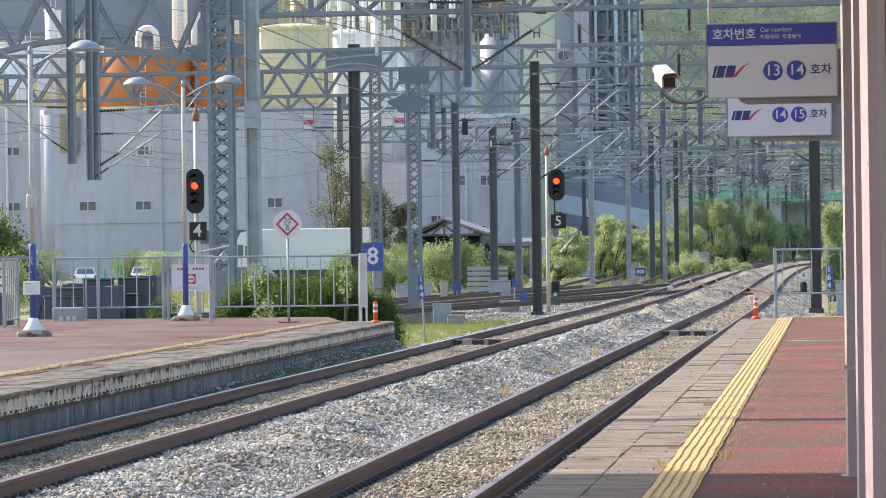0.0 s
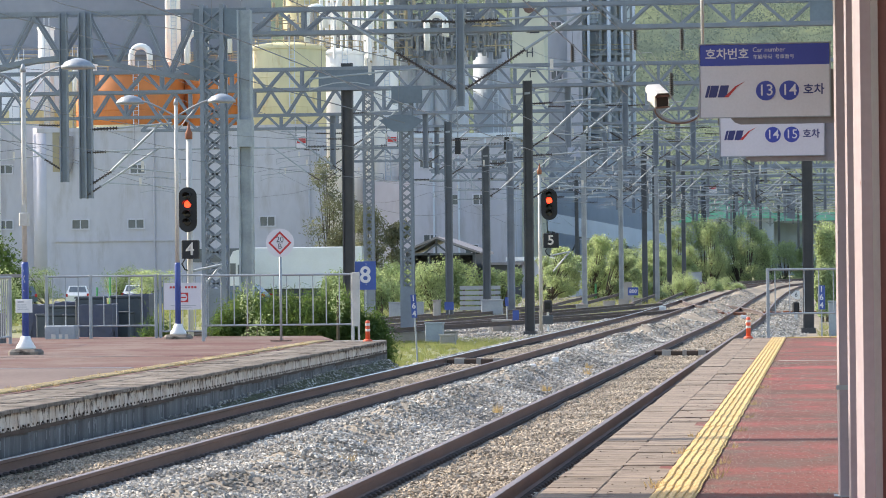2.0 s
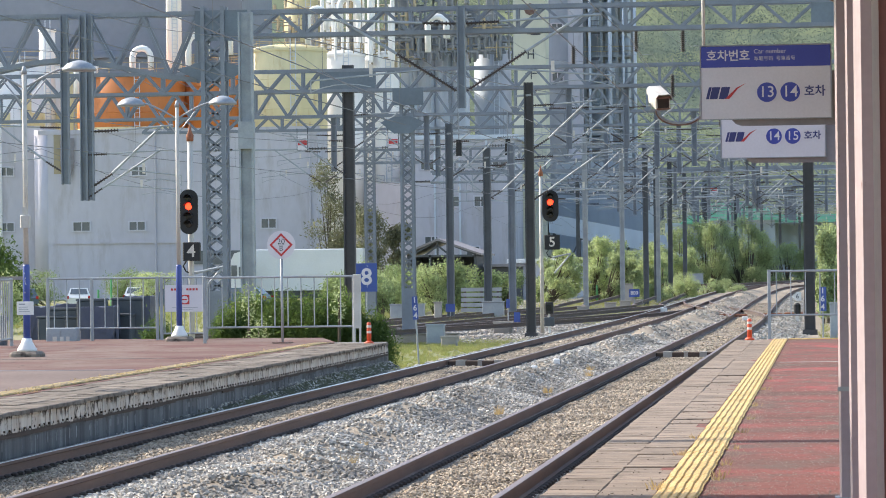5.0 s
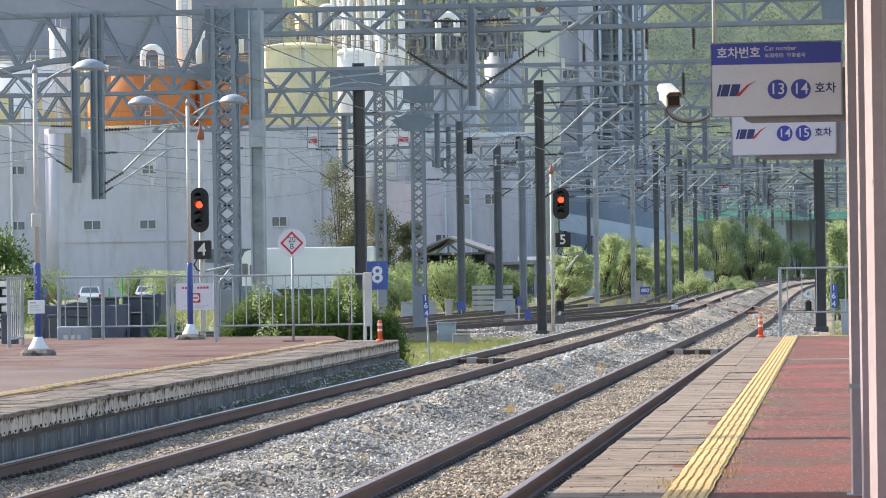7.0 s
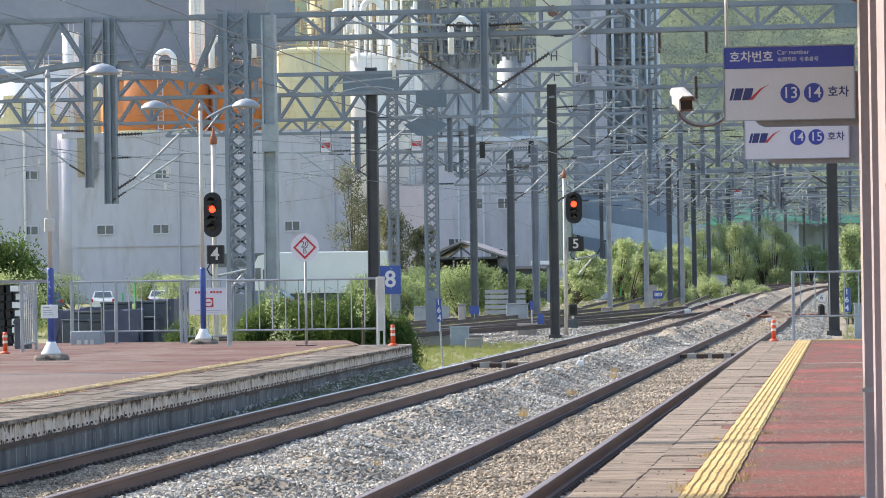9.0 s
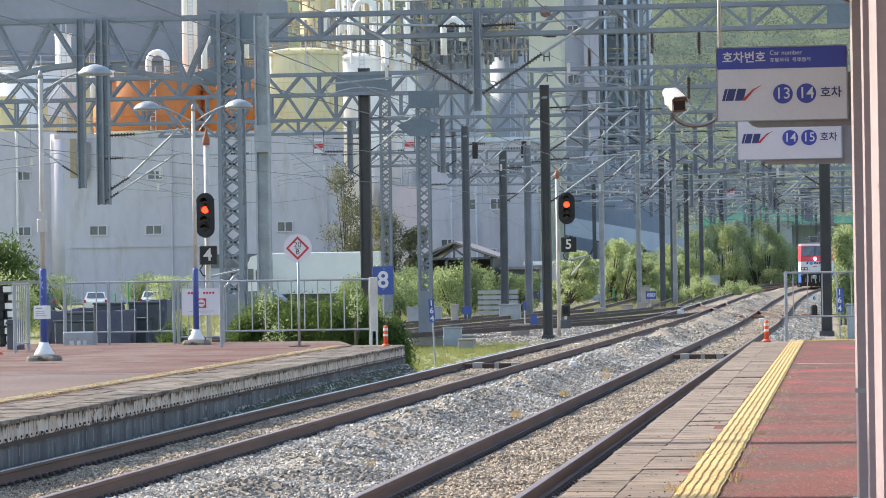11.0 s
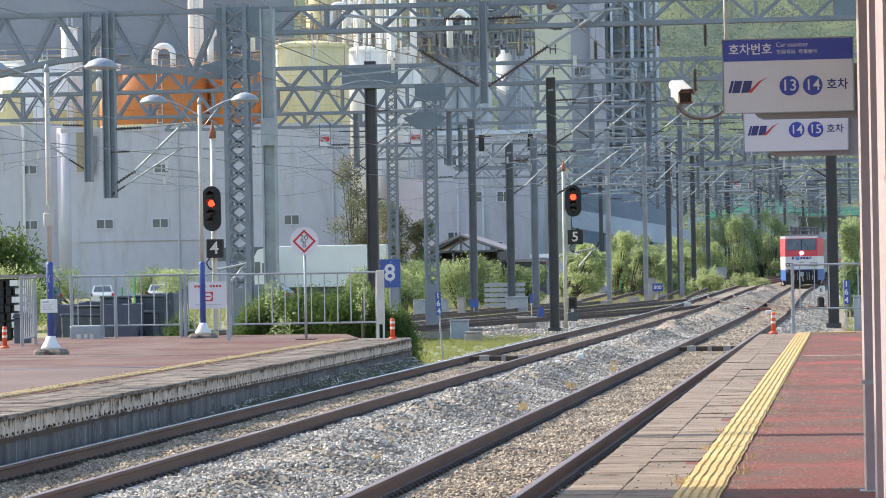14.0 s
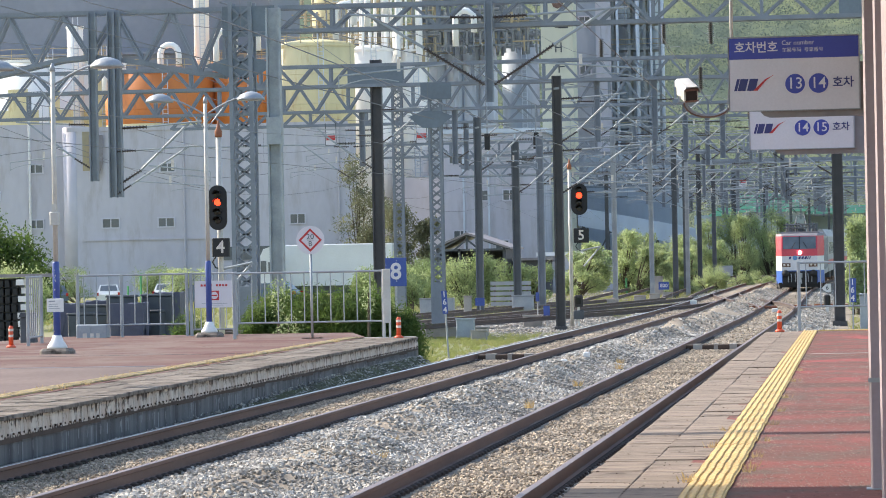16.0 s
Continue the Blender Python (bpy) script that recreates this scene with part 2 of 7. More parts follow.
    locoside=mat("locomotive_grey_side", (0.40, 0.41, 0.42), (0.33, 0.32, 0.32), rough=0.5, scale=0.6, fine=6, var=0.2, bump=0.03),
    lamp_red=glow("red_signal_light", (1.0, 0.035, 0.012), 2.6),
    lamp_white=glow("headlight", (1.0, 0.98, 0.90), 8.0),
    greenpost=mat("green_net_post", (0.10, 0.36, 0.14), rough=0.6, scale=3, fine=20),
    armsteel=mat("dull_bracket_steel", (0.36, 0.39, 0.42), (0.28, 0.305, 0.335), rough=0.6, metal=0.2, scale=2, fine=18, bump=0.05),
    whead=mat("bright_rail_head", (0.62, 0.60, 0.60), (0.50, 0.48, 0.48), rough=0.3, metal=1.0, scale=3, fine=25, bump=0.02),
    lavender=mat("lavender_grey_pipe_paint", (0.68, 0.64, 0.67), (0.52, 0.46, 0.48), rough=0.4, scale=2, fine=25, bump=0.04, var=0.2),
    # dark rust, with the shade on the rail sides also put into the colour
    raildark=mat("shade_dark_rusted_rail", (0.10, 0.068, 0.056), (0.075, 0.055, 0.05), rough=0.75, scale=2, fine=30),
    slabgrey=mat("weathered_grey_slab", (0.25, 0.215, 0.18), (0.15, 0.13, 0.115), rough=0.92, spec=0.1, scale=2.0, fine=16, var=0.5, rand=0.4, bump=0.4, stretch=(0.5, 2.2, 1)),
    moss=mat("mossy_dirt", (0.10, 0.105, 0.06), (0.07, 0.07, 0.055), rough=0.95, spec=0.05, scale=1.2, fine=14, var=0.4, bump=0.4),
    patch=mat("worn_grey_asphalt", (0.195, 0.152, 0.14), (0.15, 0.12, 0.112), rough=0.95, spec=0.06, scale=0.4, fine=12, bump=0.3, var=0.5, stretch=(1, 0.4, 1)),
    rust=mat("orange_rust_paint", (0.34, 0.13, 0.06), (0.25, 0.10, 0.06), rough=0.8, scale=2, fine=15),
)
speckle(M["red"], (0.13, 0.098, 0.085), 1.5, 0.48, 0.62, (1.0, 0.8, 1))
speckle(M["red"], (0.30, 0.085, 0.085), 0.9, 0.54, 0.66, (0.8, 0.7, 1))
speckle(M["red"], (0.31, 0.22, 0.19), 30, 0.60, 0.70, (1, 0.16, 1))
speckle(M["red"], (0.05, 0.033, 0.03), 34, 0.59, 0.70, (0.8, 0.14, 1))
speckle(M["redl"], (0.185, 0.14, 0.125), 0.7, 0.48, 0.60, (0.8, 0.5, 1))
speckle(M["redl"], (0.06, 0.045, 0.04), 9, 0.60, 0.70, (1, 0.14, 1))
speckle(M["coping"], (0.075, 0.058, 0.05), 7, 0.54, 0.66, (0.45, 1.3, 1))
speckle(M["coping"], (0.36, 0.31, 0.26), 26, 0.60, 0.72, (1, 0.3, 1))
speckle(M["slabgrey"], (0.05, 0.042, 0.037), 5, 0.50, 0.64, (0.7, 1.0, 1))
speckle(M["whiteface"], (0.085, 0.06, 0.045), 6, 0.56, 0.63, (1, 1.2, 1.0))
speckle(M["darkwall"], (0.26, 0.265, 0.27), 5, 0.58, 0.70, (1, 1.6, 0.35))
speckle(M["yellow"], (0.36, 0.26, 0.13), 14, 0.58, 0.70, (1, 0.4, 1))
speckle(M["yellowl"], (0.17, 0.14, 0.10), 9, 0.52, 0.64, (1, 0.5, 1))
speckle(M["render"], (0.40, 0.375, 0.39), 0.6, 0.52, 0.70, (1.2, 1, 0.25))
speckle(M["render2"], (0.47, 0.45, 0.46), 0.6, 0.54, 0.72, (1.2, 1, 0.25))
speckle(M["tanko"], (0.30, 0.13, 0.06), 0.8, 0.56, 0.72, (1, 1, 0.3))
speckle(M["tanky"], (0.50, 0.36, 0.17), 0.8, 0.55, 0.72, (1, 1, 0.3))
speckle(M["bluepost"], (0.62, 0.62, 0.60), 7, 0.655, 0.67, (1.6, 1.6, 0.6))
speckle(M["pink"], (0.20, 0.10, 0.09), 18, 0.66, 0.72, (1, 1, 0.5))
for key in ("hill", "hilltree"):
    b = M[key].node_tree.nodes["Principled BSDF"]      # distant backdrop; a faint bluish glow stands in for the haze before it
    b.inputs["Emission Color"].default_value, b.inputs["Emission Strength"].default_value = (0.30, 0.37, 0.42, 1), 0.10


# ---- building blocks ----
class Geo:
    """Collects vertices and faces of one mesh."""

    def __init__(self):
        self.v, self.f, self.smooth = [], [], False

    def add(self, verts, faces):
        k = len(self.v)
        self.v += [tuple(p) for p in verts]
        self.f += [tuple(k + i for i in q) for q in faces]
        return self

    def box(self, x0, y0, z0, x1, y1, z1, c=0.0, m=None):
        """A block; c chamfers its upright and top edges; m moves it."""
        x0, x1, y0, y1, z0, z1 = min(x0, x1), max(x0, x1), min(y0, y1), max(y0, y1), min(z0, z1), max(z0, z1)
        if c <= 0:
            vs = [(x, y, z) for z in (z0, z1) for x, y in ((x0, y0), (x1, y0), (x1, y1), (x0, y1))]
            fs = [(3, 2, 1, 0), (4, 5, 6, 7)] + [(i, (i + 1) % 4, 4 + (i + 1) % 4, 4 + i) for i in range(4)]
        else:
            def ring(d, e, z):
                a, b, p, q = x0 + e, x1 - e, y0 + e, y1 - e
                return [(a + d, p, z), (b - d, p, z), (b, p + d, z), (b, q - d, z), (b - d, q, z), (a + d, q, z), (a, q - d, z), (a, p + d, z)]
            vs = ring(c, 0, z0) + ring(c, 0, z1 - c) + ring(c * 0.4, c, z1)
            fs = [tuple(range(7, -1, -1)), tuple(range(16, 24))]
            for r in (0, 8):
                fs += [(r + i, r + (i + 1) % 8, r + 8 + (i + 1) % 8, r + 8 + i) for i in range(8)]
        if m is not None:
            vs = [m @ Vector(p) for p in vs]
        return self.add(vs, fs)

    def tube(self, p, q, r, n=8, r2=None, cap=True):
        """A round bar from p to q, tapered where r2 is given."""
        p, q = Vector(p), Vector(q)
        r2 = r if r2 is None else r2
        turn = (q - p).to_track_quat("Z", "Y").to_matrix()
        ring = [Vector((math.cos(2 * math.pi * (i + 0.5) / n), math.sin(2 * math.pi * (i + 0.5) / n), 0)) for i in range(n)]
        vs = [p + turn @ (c * r) for c in ring] + [q + turn @ (c * r2) for c in ring]
        fs = [(i, (i + 1) % n, n + (i + 1) % n, n + i) for i in range(n)]
        if cap:
            fs += [tuple(range(n - 1, -1, -1)), tuple(range(n, 2 * n))]
        return self.add(vs, fs)

    def bar(self, p, q, w, h=None):
        """A square bar from p to q."""
        return self.tube(p, q, w * 0.7071, 4) if h is None else self.beam(p, q, w, h)

    def beam(self, p, q, w, h):
        p, q = Vector(p), Vector(q)
        turn = (q - p).to_track_quat("Y", "Z").to_matrix()
        cs = [(-w / 2, -h / 2), (w / 2, -h / 2), (w / 2, h / 2), (-w / 2, h / 2)]
        vs = [e + turn @ Vector((a, 0, b)) for e in (p, q) for a, b in cs]
        return self.add(vs, [(0, 1, 2, 3), (7, 6, 5, 4)] + [(i, 4 + i, 4 + (i + 1) % 4, (i + 1) % 4) for i in range(4)])

    def path(self, pts, r, n=6):
        """One round bar bent along points."""
        pts = [Vector(p) for p in pts]
        run = [(b - a).normalized() for a, b in zip(pts, pts[1:])]
        mean = [sum(abs(d[i]) for d in run) for i in range(3)]
        ref = Vector([1.0 if i == mean.index(min(mean)) else 0.0 for i in range(3)])
        vs = []
        for i, p in enumerate(pts):
            d = (run[max(0, i - 1)] + run[min(i, len(run) - 1)]).normalized()
            u = (ref - d * ref.dot(d)).normalized()
            v = d.cross(u)
            vs += [p + (u * math.cos(2 * math.pi * k / n) + v * math.sin(2 * math.pi * k / n)) * r for k in range(n)]
        m = len(pts) - 1
        return self.add(vs, [(j * n + k, j * n + (k + 1) % n, (j + 1) * n + (k + 1) % n, (j + 1) * n + k) for j in range(m) for k in range(n)] + [tuple(range(n - 1, -1, -1)), tuple(m * n + k for k in range(n))])

    def lathe(self, prof, n=20, m=None, closed=True):
        """Turns a profile of (radius, height) round the upright axis."""
        vs = [(r * math.cos(2 * math.pi * i / n), r * math.sin(2 * math.pi * i / n), z) for r, z in prof for i in range(n)]
        if m is not None:
            vs = [m @ Vector(p) for p in vs]
        fs = [(k * n + i, k * n + (i + 1) % n, (k + 1) * n + (i + 1) % n, (k + 1) * n + i) for k in range(len(prof) - 1) for i in range(n)]
        if closed:
            fs += [tuple(range(n - 1, -1, -1)), tuple((len(prof) - 1) * n + i for i in range(n))]
        return self.add(vs, fs)

    def prism(self, outline, y0, y1, m=None):
        """An outline of (x, z) pushed from y0 to y1."""
        n = len(outline)
        vs = [(x, y, z) for y in (y0, y1) for x, z in outline]
        if m is not None:
            vs = [m @ Vector(p) for p in vs]
        return self.add(vs, [tuple(range(n)), tuple(range(2 * n - 1, n - 1, -1))] + [(i, n + i, n + (i + 1) % n, (i + 1) % n) for i in range(n)])

    def sheet(self, xs, ys, z):
        k = len(ys)
        vs = [(x, y, z(x, y)) for x in xs for y in ys]
        return self.add(vs, [(i * k + j, (i + 1) * k + j, (i + 1) * k + j + 1, i * k + j + 1) for i in range(len(xs) - 1) for j in range(k - 1)])

    def mesh(self, name, material):
        me = bpy.data.meshes.new(name)
        me.from_pydata(self.v, [], self.f)
        me.materials.append(material)
        if self.smooth:
            me.polygons.foreach_set("use_smooth", [True] * len(me.polygons))
        me.update()
        return me


def smooth(g):
    g.smooth = True
    return g


def part(name, g, material, parent=None, label="", m=None, kind=""):
    ob = new(name, g.mesh(name, M[material] if isinstance(material, str) else material))
    ob.parent = parent
    if m is not None:
        ob.matrix_basis = m
    return tagged(ob, label, kind=kind)


def share(name, me, parent, m, label=""):
    ob = new(name, me)
    ob.parent, ob.matrix_basis = parent, m
    return tagged(ob, label)


def thing(name, m, label, category, group="", kind=""):
    ob = new(name)
    ob.empty_display_size = 0.2
    ob.matrix_basis = m
    return tagged(ob, label, category, group, kind)


def lettering(text, size, m, material, parent, name="lettering", label="", align="CENTER", bold=.018):
    """Raised writing that reads along +x and faces -y."""
    cu = bpy.data.curves.new("writing", "FONT")
    cu.body, cu.size, cu.extrude, cu.align_x, cu.align_y, cu.resolution_u, cu.offset = text, size, 0.0008, align, "CENTER", 3, size * bold
    tmp = bpy.data.objects.new("writing", cu)
    scene.collection.objects.link(tmp)
    me = bpy.data.meshes.new_from_object(tmp.evaluated_get(bpy.context.evaluated_depsgraph_get()))
    bpy.data.objects.remove(tmp)
    me.materials.clear()
    me.materials.append(M[material])
    ob = new(name, me)
    ob.parent, ob.matrix_basis = parent, m @ pose(0, 0, 0, 90, 0, 0)
    return tagged(ob, label)


rng = np.random.default_rng(7)


def scatter(name, centres, sizes, shape, faces, material, parent=None, flat=1.0, kind="stuff", label="", category=""):
    """Many small pieces in one mesh, each turned at random."""
    n, k = len(centres), len(shape)
    q = rng.normal(size=(n, 4))
    q /= np.linalg.norm(q, axis=1)[:, None]
    w, x, y, z = q.T
    R = np.stack([1 - 2 * (y * y + z * z), 2 * (x * y - w * z), 2 * (x * z + w * y), 2 * (x * y + w * z), 1 - 2 * (x * x + z * z), 2 * (y * z - w * x), 2 * (x * z - w * y), 2 * (y * z + w * x), 1 - 2 * (x * x + y * y)], 1).reshape(n, 3, 3)
    sh = np.asarray(shape)[None] * rng.uniform(0.6, 1.25, (n, 1, 3)) * np.asarray(sizes)[:, None, None]
    v = np.einsum("nij,nkj->nki", R, sh)
    v[:, :, 2] *= flat
    v += np.asarray(centres)[:, None, :]
    fa = (np.asarray(faces)[None] + (np.arange(n) * k)[:, None, None]).reshape(-1, len(faces[0]))
    me = bpy.data.meshes.new(name)
    me.from_pydata(v.reshape(-1, 3).tolist(), [], fa.tolist())
    me.materials.append(M[material])
    me.update()
    ob = new(name, me)
    ob.parent = parent
    return tagged(ob, label, category, kind=kind)


STONE = ([(1, 0, -.1), (.3, .9, .1), (-.8, .55, -.2), (-.7, -.6, .15), (.35, -.85, -.1), (.1, .1, .75), (-.05, 0, -.7)],
         [(0, 1, 5), (1, 2, 5), (2, 3, 5), (3, 4, 5), (4, 0, 5), (1, 0, 6), (2, 1, 6), (3, 2, 6), (4, 3, 6), (0, 4, 6)])
LEAF = ([(-.5, 0, 0), (0, -.22, .05), (.6, 0, -.05), (0, .22, .05)], [(0, 1, 2, 3)])


def leaves(n, blobs, size, rngseed=None, shell=0.55):
    """Leaf places in uneven lumps: blobs of (x, y, z, rx, ry, rz)."""
    out = []
    vol = np.array([b[3] * b[4] * b[5] for b in blobs]) ** 0.8
    for b, k in zip(blobs, (n * vol / vol.sum()).astype(int)):
        d = rng.normal(size=(k, 3))
        d /= np.linalg.norm(d, axis=1)[:, None]
        d *= (shell + (1 - shell) * rng.random(k))[:, None] * (1 + 0.22 * rng.normal(size=k))[:, None]
        out.append(np.array(b[:3]) + d * np.array(b[3:]))
    return np.concatenate(out)


# ---- the ground and the tracks ----
def rise(y):
    """Height of the rail heads: level, then a slow climb."""
    k = max(0.0, y - 160)
    return 0.0000395 * k * k if k < 110 else 0.478 + 0.0070 * (k - 110)


def near_x(y):
    x = -3.82
    if y > 120:
        k = min(1.0, (y - 120) / 90)
        x -= 0.68 * k * k * (3 - 2 * k)
    if y > 222:
        x += 0.000325 * (y - 222) ** 2
    if y > 262:
        x += 0.0025 * min(y - 262, 90) ** 2 + (0.45 * (y - 352) if y > 352 else 0)
    return x


def far_x(y):
    return near_x(y) - 4.2 - 0.25 * max(0.0, min(1.0, (150 - y) / 100))


def third_x(y):
    return -20.5 + 0.085 * max(0, y - 70) if y < 190 else far_x(y) - 4.5 + 2.15 * max(0.0, 1 - (y - 190) / 120)


def ground_z(x, y):
    return -0.55 + 0.5 * rise(y) + 0.06 * noise.noise((x * 0.15, y * 0.08, 1.0))


gx = [-900, -400, -200, -120, -80, -60, -45] + [x * 1.5 for x in range(-24, 10)] + [18, 25, 40, 80, 200, 500, 900]
gy = [-60, -20, 0] + list(range(8, 360, 4)) + [370, 400, 450, 520, 620, 800, 1200]
tagged(part("ground", smooth(Geo().sheet(gx, gy, ground_z)), "ground"), "dry earth and short grass round the railway yard", "ground", kind="structure")


def bed_z(x, y):
    """Ballast: flat in the tracks, heaped between and beside them."""
    n1, n2 = near_x(y), far_x(y)
    mid = (n1 + n2) / 2
    z = -0.168
    z += (0.17 + 0.20 * noise.noise((0.3, y * 0.22, 4.0)) + (0.24 + 0.08 * max(0.0, min(1.0, (y - 38) / 12))) * noise.noise((x * 0.8, y * 0.55, 7.0)) + 0.12 * noise.noise((x, y * 0.9, 2.0))) * math.exp(-(((x - mid) / 0.62) ** 2))
    z += 0.03 * noise.noise((x * 1.5, y * 0.7, 0.0))
    z -= 0.30 * max(0.0, x - n1 - 1.35) + 0.35 * max(0.0, n2 - 2.2 - x)
    if y < 71:
        z += 0.26 * max(0.0, min(1.0, (n2 - 0.86 - x) / 0.42))
    if y > 74:
        z -= 0.25 * max(0.0, x - n1 - 1.9)
    return max(z, -0.5) + rise(y)


ys = [8 + 0.35 * i for i in range(260)] + [99 + 1.5 * i for i in range(170)]
bed = Geo()
k = len(ys)
bed.add([(near_x(y) - 3.9 + c, y, bed_z(near_x(y) - 3.9 + c, y)) for c in [-1.2 + 0.2 * i for i in range(46)] for y in ys],
        [(i * k + j, (i + 1) * k + j, (i + 1) * k + j + 1, i * k + j + 1) for i in range(45) for j in range(k - 1)])
ballast = tagged(part("ballast_bed", smooth(bed), "bed"), "sandy ballast bed under the two main tracks", "ballast", kind="structure")


def stones(name, n, x0, x1, y0, y1, material, s0, s1, label, keep=lambda u: True):
    u = rng.random(n)
    yy = y0 + (y1 - y0) * u ** 1.25
    xx = x0 + (x1 - x0) * rng.random(n)
    pts = [(near_x(y) + x, y, bed_z(near_x(y) + x, y) + 0.008) for x, y in zip(xx, yy) if keep(x)]
    c = np.array(pts)
    s = rng.uniform(s0, s1, len(c))
    scatter(name, c, s, *STONE, material, label=label, category="ballast", flat=0.8)


stones("heaped_ballast_stones", 62000, -3.6, -0.78, 20, 100, "stone_grey", 0.016, 0.040, "heaped grey crushed stones between the tracks")
stones("track_ballast_stones", 20000, -0.55, 0.6, 20, 85, "stone_brown", 0.015, 0.034, "dusty brown crushed stones inside the near track")
stones("far_track_ballast_stones", 20000, -5.02, -3.78, 26, 95, "stone_brown", 0.015, 0.034, "dusty brown crushed stones inside the far track")
stones("platform_foot_stones", 11000, -6.0, -5.3, 26, 110, "stone_grey", 0.015, 0.036, "shaded grey stones at the foot of the platform")
stones("edge_stones", 6000, 0.85, 1.7, 20, 74, "stone_grey", 0.016, 0.034, "grey stones between the rail and the platform edge")
stones("distant_ballast_stones", 26000, -5.9, 2.6, 74, 230, "stone_grey", 0.03, 0.07, "grey stones along the distant tracks", keep=lambda u: abs(u) > 0.9 and abs(u + 4.2) > 0.9)
stones("distant_track_stones", 12000, -4.8, 0.6, 85, 200, "stone_brown", 0.025, 0.05, "brown stones inside the distant tracks", keep=lambda u: abs(u) < 0.6 or abs(u + 4.2) < 0.6)

RAIL = [(-.075, -.172), (.075, -.172), (.075, -.158), (.012, -.135), (.012, -.05), (.036, -.038), (.036, -.004), (-.036, -.004), (-.036, -.038), (-.012, -.05), (-.012, -.135), (-.075, -.158)]
HEAD = [(-.036, -.004), (.036, -.004), (.030, .0), (-.030, .0)]


def swept(profile, xf, steps, zf=rise):
    g = Geo()
    n = len(profile)
    g.v = [(xf(y) + a, y, zf(y) + b) for y in steps for a, b in profile]
    g.f = [(j * n + i, (j + 1) * n + i, (j + 1) * n + (i + 1) % n, j * n + (i + 1) % n) for j in range(len(steps) - 1) for i in range(n)]
    return g


sleeper_me = Geo().box(-1.2, -0.11, -0.36, 1.2, 0.11, -0.172, c=0.02).mesh("sleeper", M["sleeper"])


def track(label, xf, y0, y1, near_end, first, paint="rail"):
    tr = thing("railway_track", Matrix(), label, "railway track", "tracks", "structure")
    steps = [y0 + i * (2.0 if y1 < 200 else 3.0) for i in range(int((y1 - y0) / (2.0 if y1 < 200 else 3.0)) + 1)]
    for side in (-0.753, 0.753):
        r = part("rail", swept(RAIL, lambda y: xf(y) + side, steps), paint, tr, "rust-brown steel rail")
        part("rail_head", swept(HEAD, lambda y: xf(y) + side, steps), "whead" if (xf is far_x and side < 0) else "railtop", r, "worn shiny running surface")
        g = Geo()
        for i in range(int((near_end - first) / 0.6)):
            y = first + 0.6 * i
            for s in (-1, 1):
                for e in (-.15, .15):
                    m = pose(xf(y) + side + s * 0.115, y + e, rise(y) - 0.165, 0, 0, 0)
                    g.lathe([(0.042, 0.0), (0.045, 0.032), (0.022, 0.048)], 7, m)
        part("rail_clip", g, "clip", tr, "dark spring clips along the rail foot", kind="stuff")
    for i in range(int((near_end - first) / 0.6)):
        y = first + 0.6 * i
        share("sleeper", sleeper_me, tr, pose(xf(y), y, rise(y) - 0.005))
    return tr


track("rusty near track on concrete sleepers with polished rail heads", near_x, 8, 420, 96, 22)
track("rusty second track on concrete sleepers beside the other platform", far_x, 8, 420, 100, 27)
track("brown yard track curving in behind the far platform", third_x, 40, 330, 40, 40, "raildark")
track("crossover track between the two main lines", lambda y: near_x(y) + (far_x(y) - near_x(y)) * (lambda k: k * k * (3 - 2 * k))(max(0, min(1, (y - 138) / 70))), 134, 212, 134, 134, "raildark")
track("dark turnout joining the yard track to the second track", lambda y: third_x(y) + (far_x(y) - third_x(y)) * (lambda k: k * k * (3 - 2 * k))(max(0, min(1, (y - 106) / 66))), 104, 172, 104, 104, "raildark")
track("dark siding among weeds beyond the platform end", lambda y: third_x(y) - 4.3, 40, 300, 40, 40, "raildark")


yb = Geo()
yy = [116 + 3 * i for i in range(74)]
k = len(yy)
yb.add([(far_x(y) - 2.3 - 1.0 * i, y, ground_z(far_x(y) - 2.3 - i, y) + 0.12 - (0.3 if i in (0, 14) else 0) - 0.25 * max(0, min(1, (125 - y) / 9))) for i in range(15) for y in yy], [(i * k + j, i * k + j + 1, (i + 1) * k + j + 1, (i + 1) * k + j) for i in range(14) for j in range(k - 1)])
tagged(part("yard_ballast", smooth(yb), "bed"), "brown ballast under the yard tracks", "ballast", kind="structure")
c = np.array([(far_x(y) - x, y, ground_z(far_x(y) - x, y) + 0.13 - 0.2 * max(0, min(1, (125 - y) / 9))) for x, y in zip(rng.uniform(2.4, 15.5, 36000), 117 + 160 * rng.random(36000) ** 1.4)])
scatter("yard_stones", c, rng.uniform(0.03, 0.075, len(c)), *STONE, "stone_grey", label="grey and brown stones of the yard tracks", category="ballast", flat=0.7)


# ---- platforms ----
def right_edge(y):
    return -2.03 - 0.0040 * (y - 25)


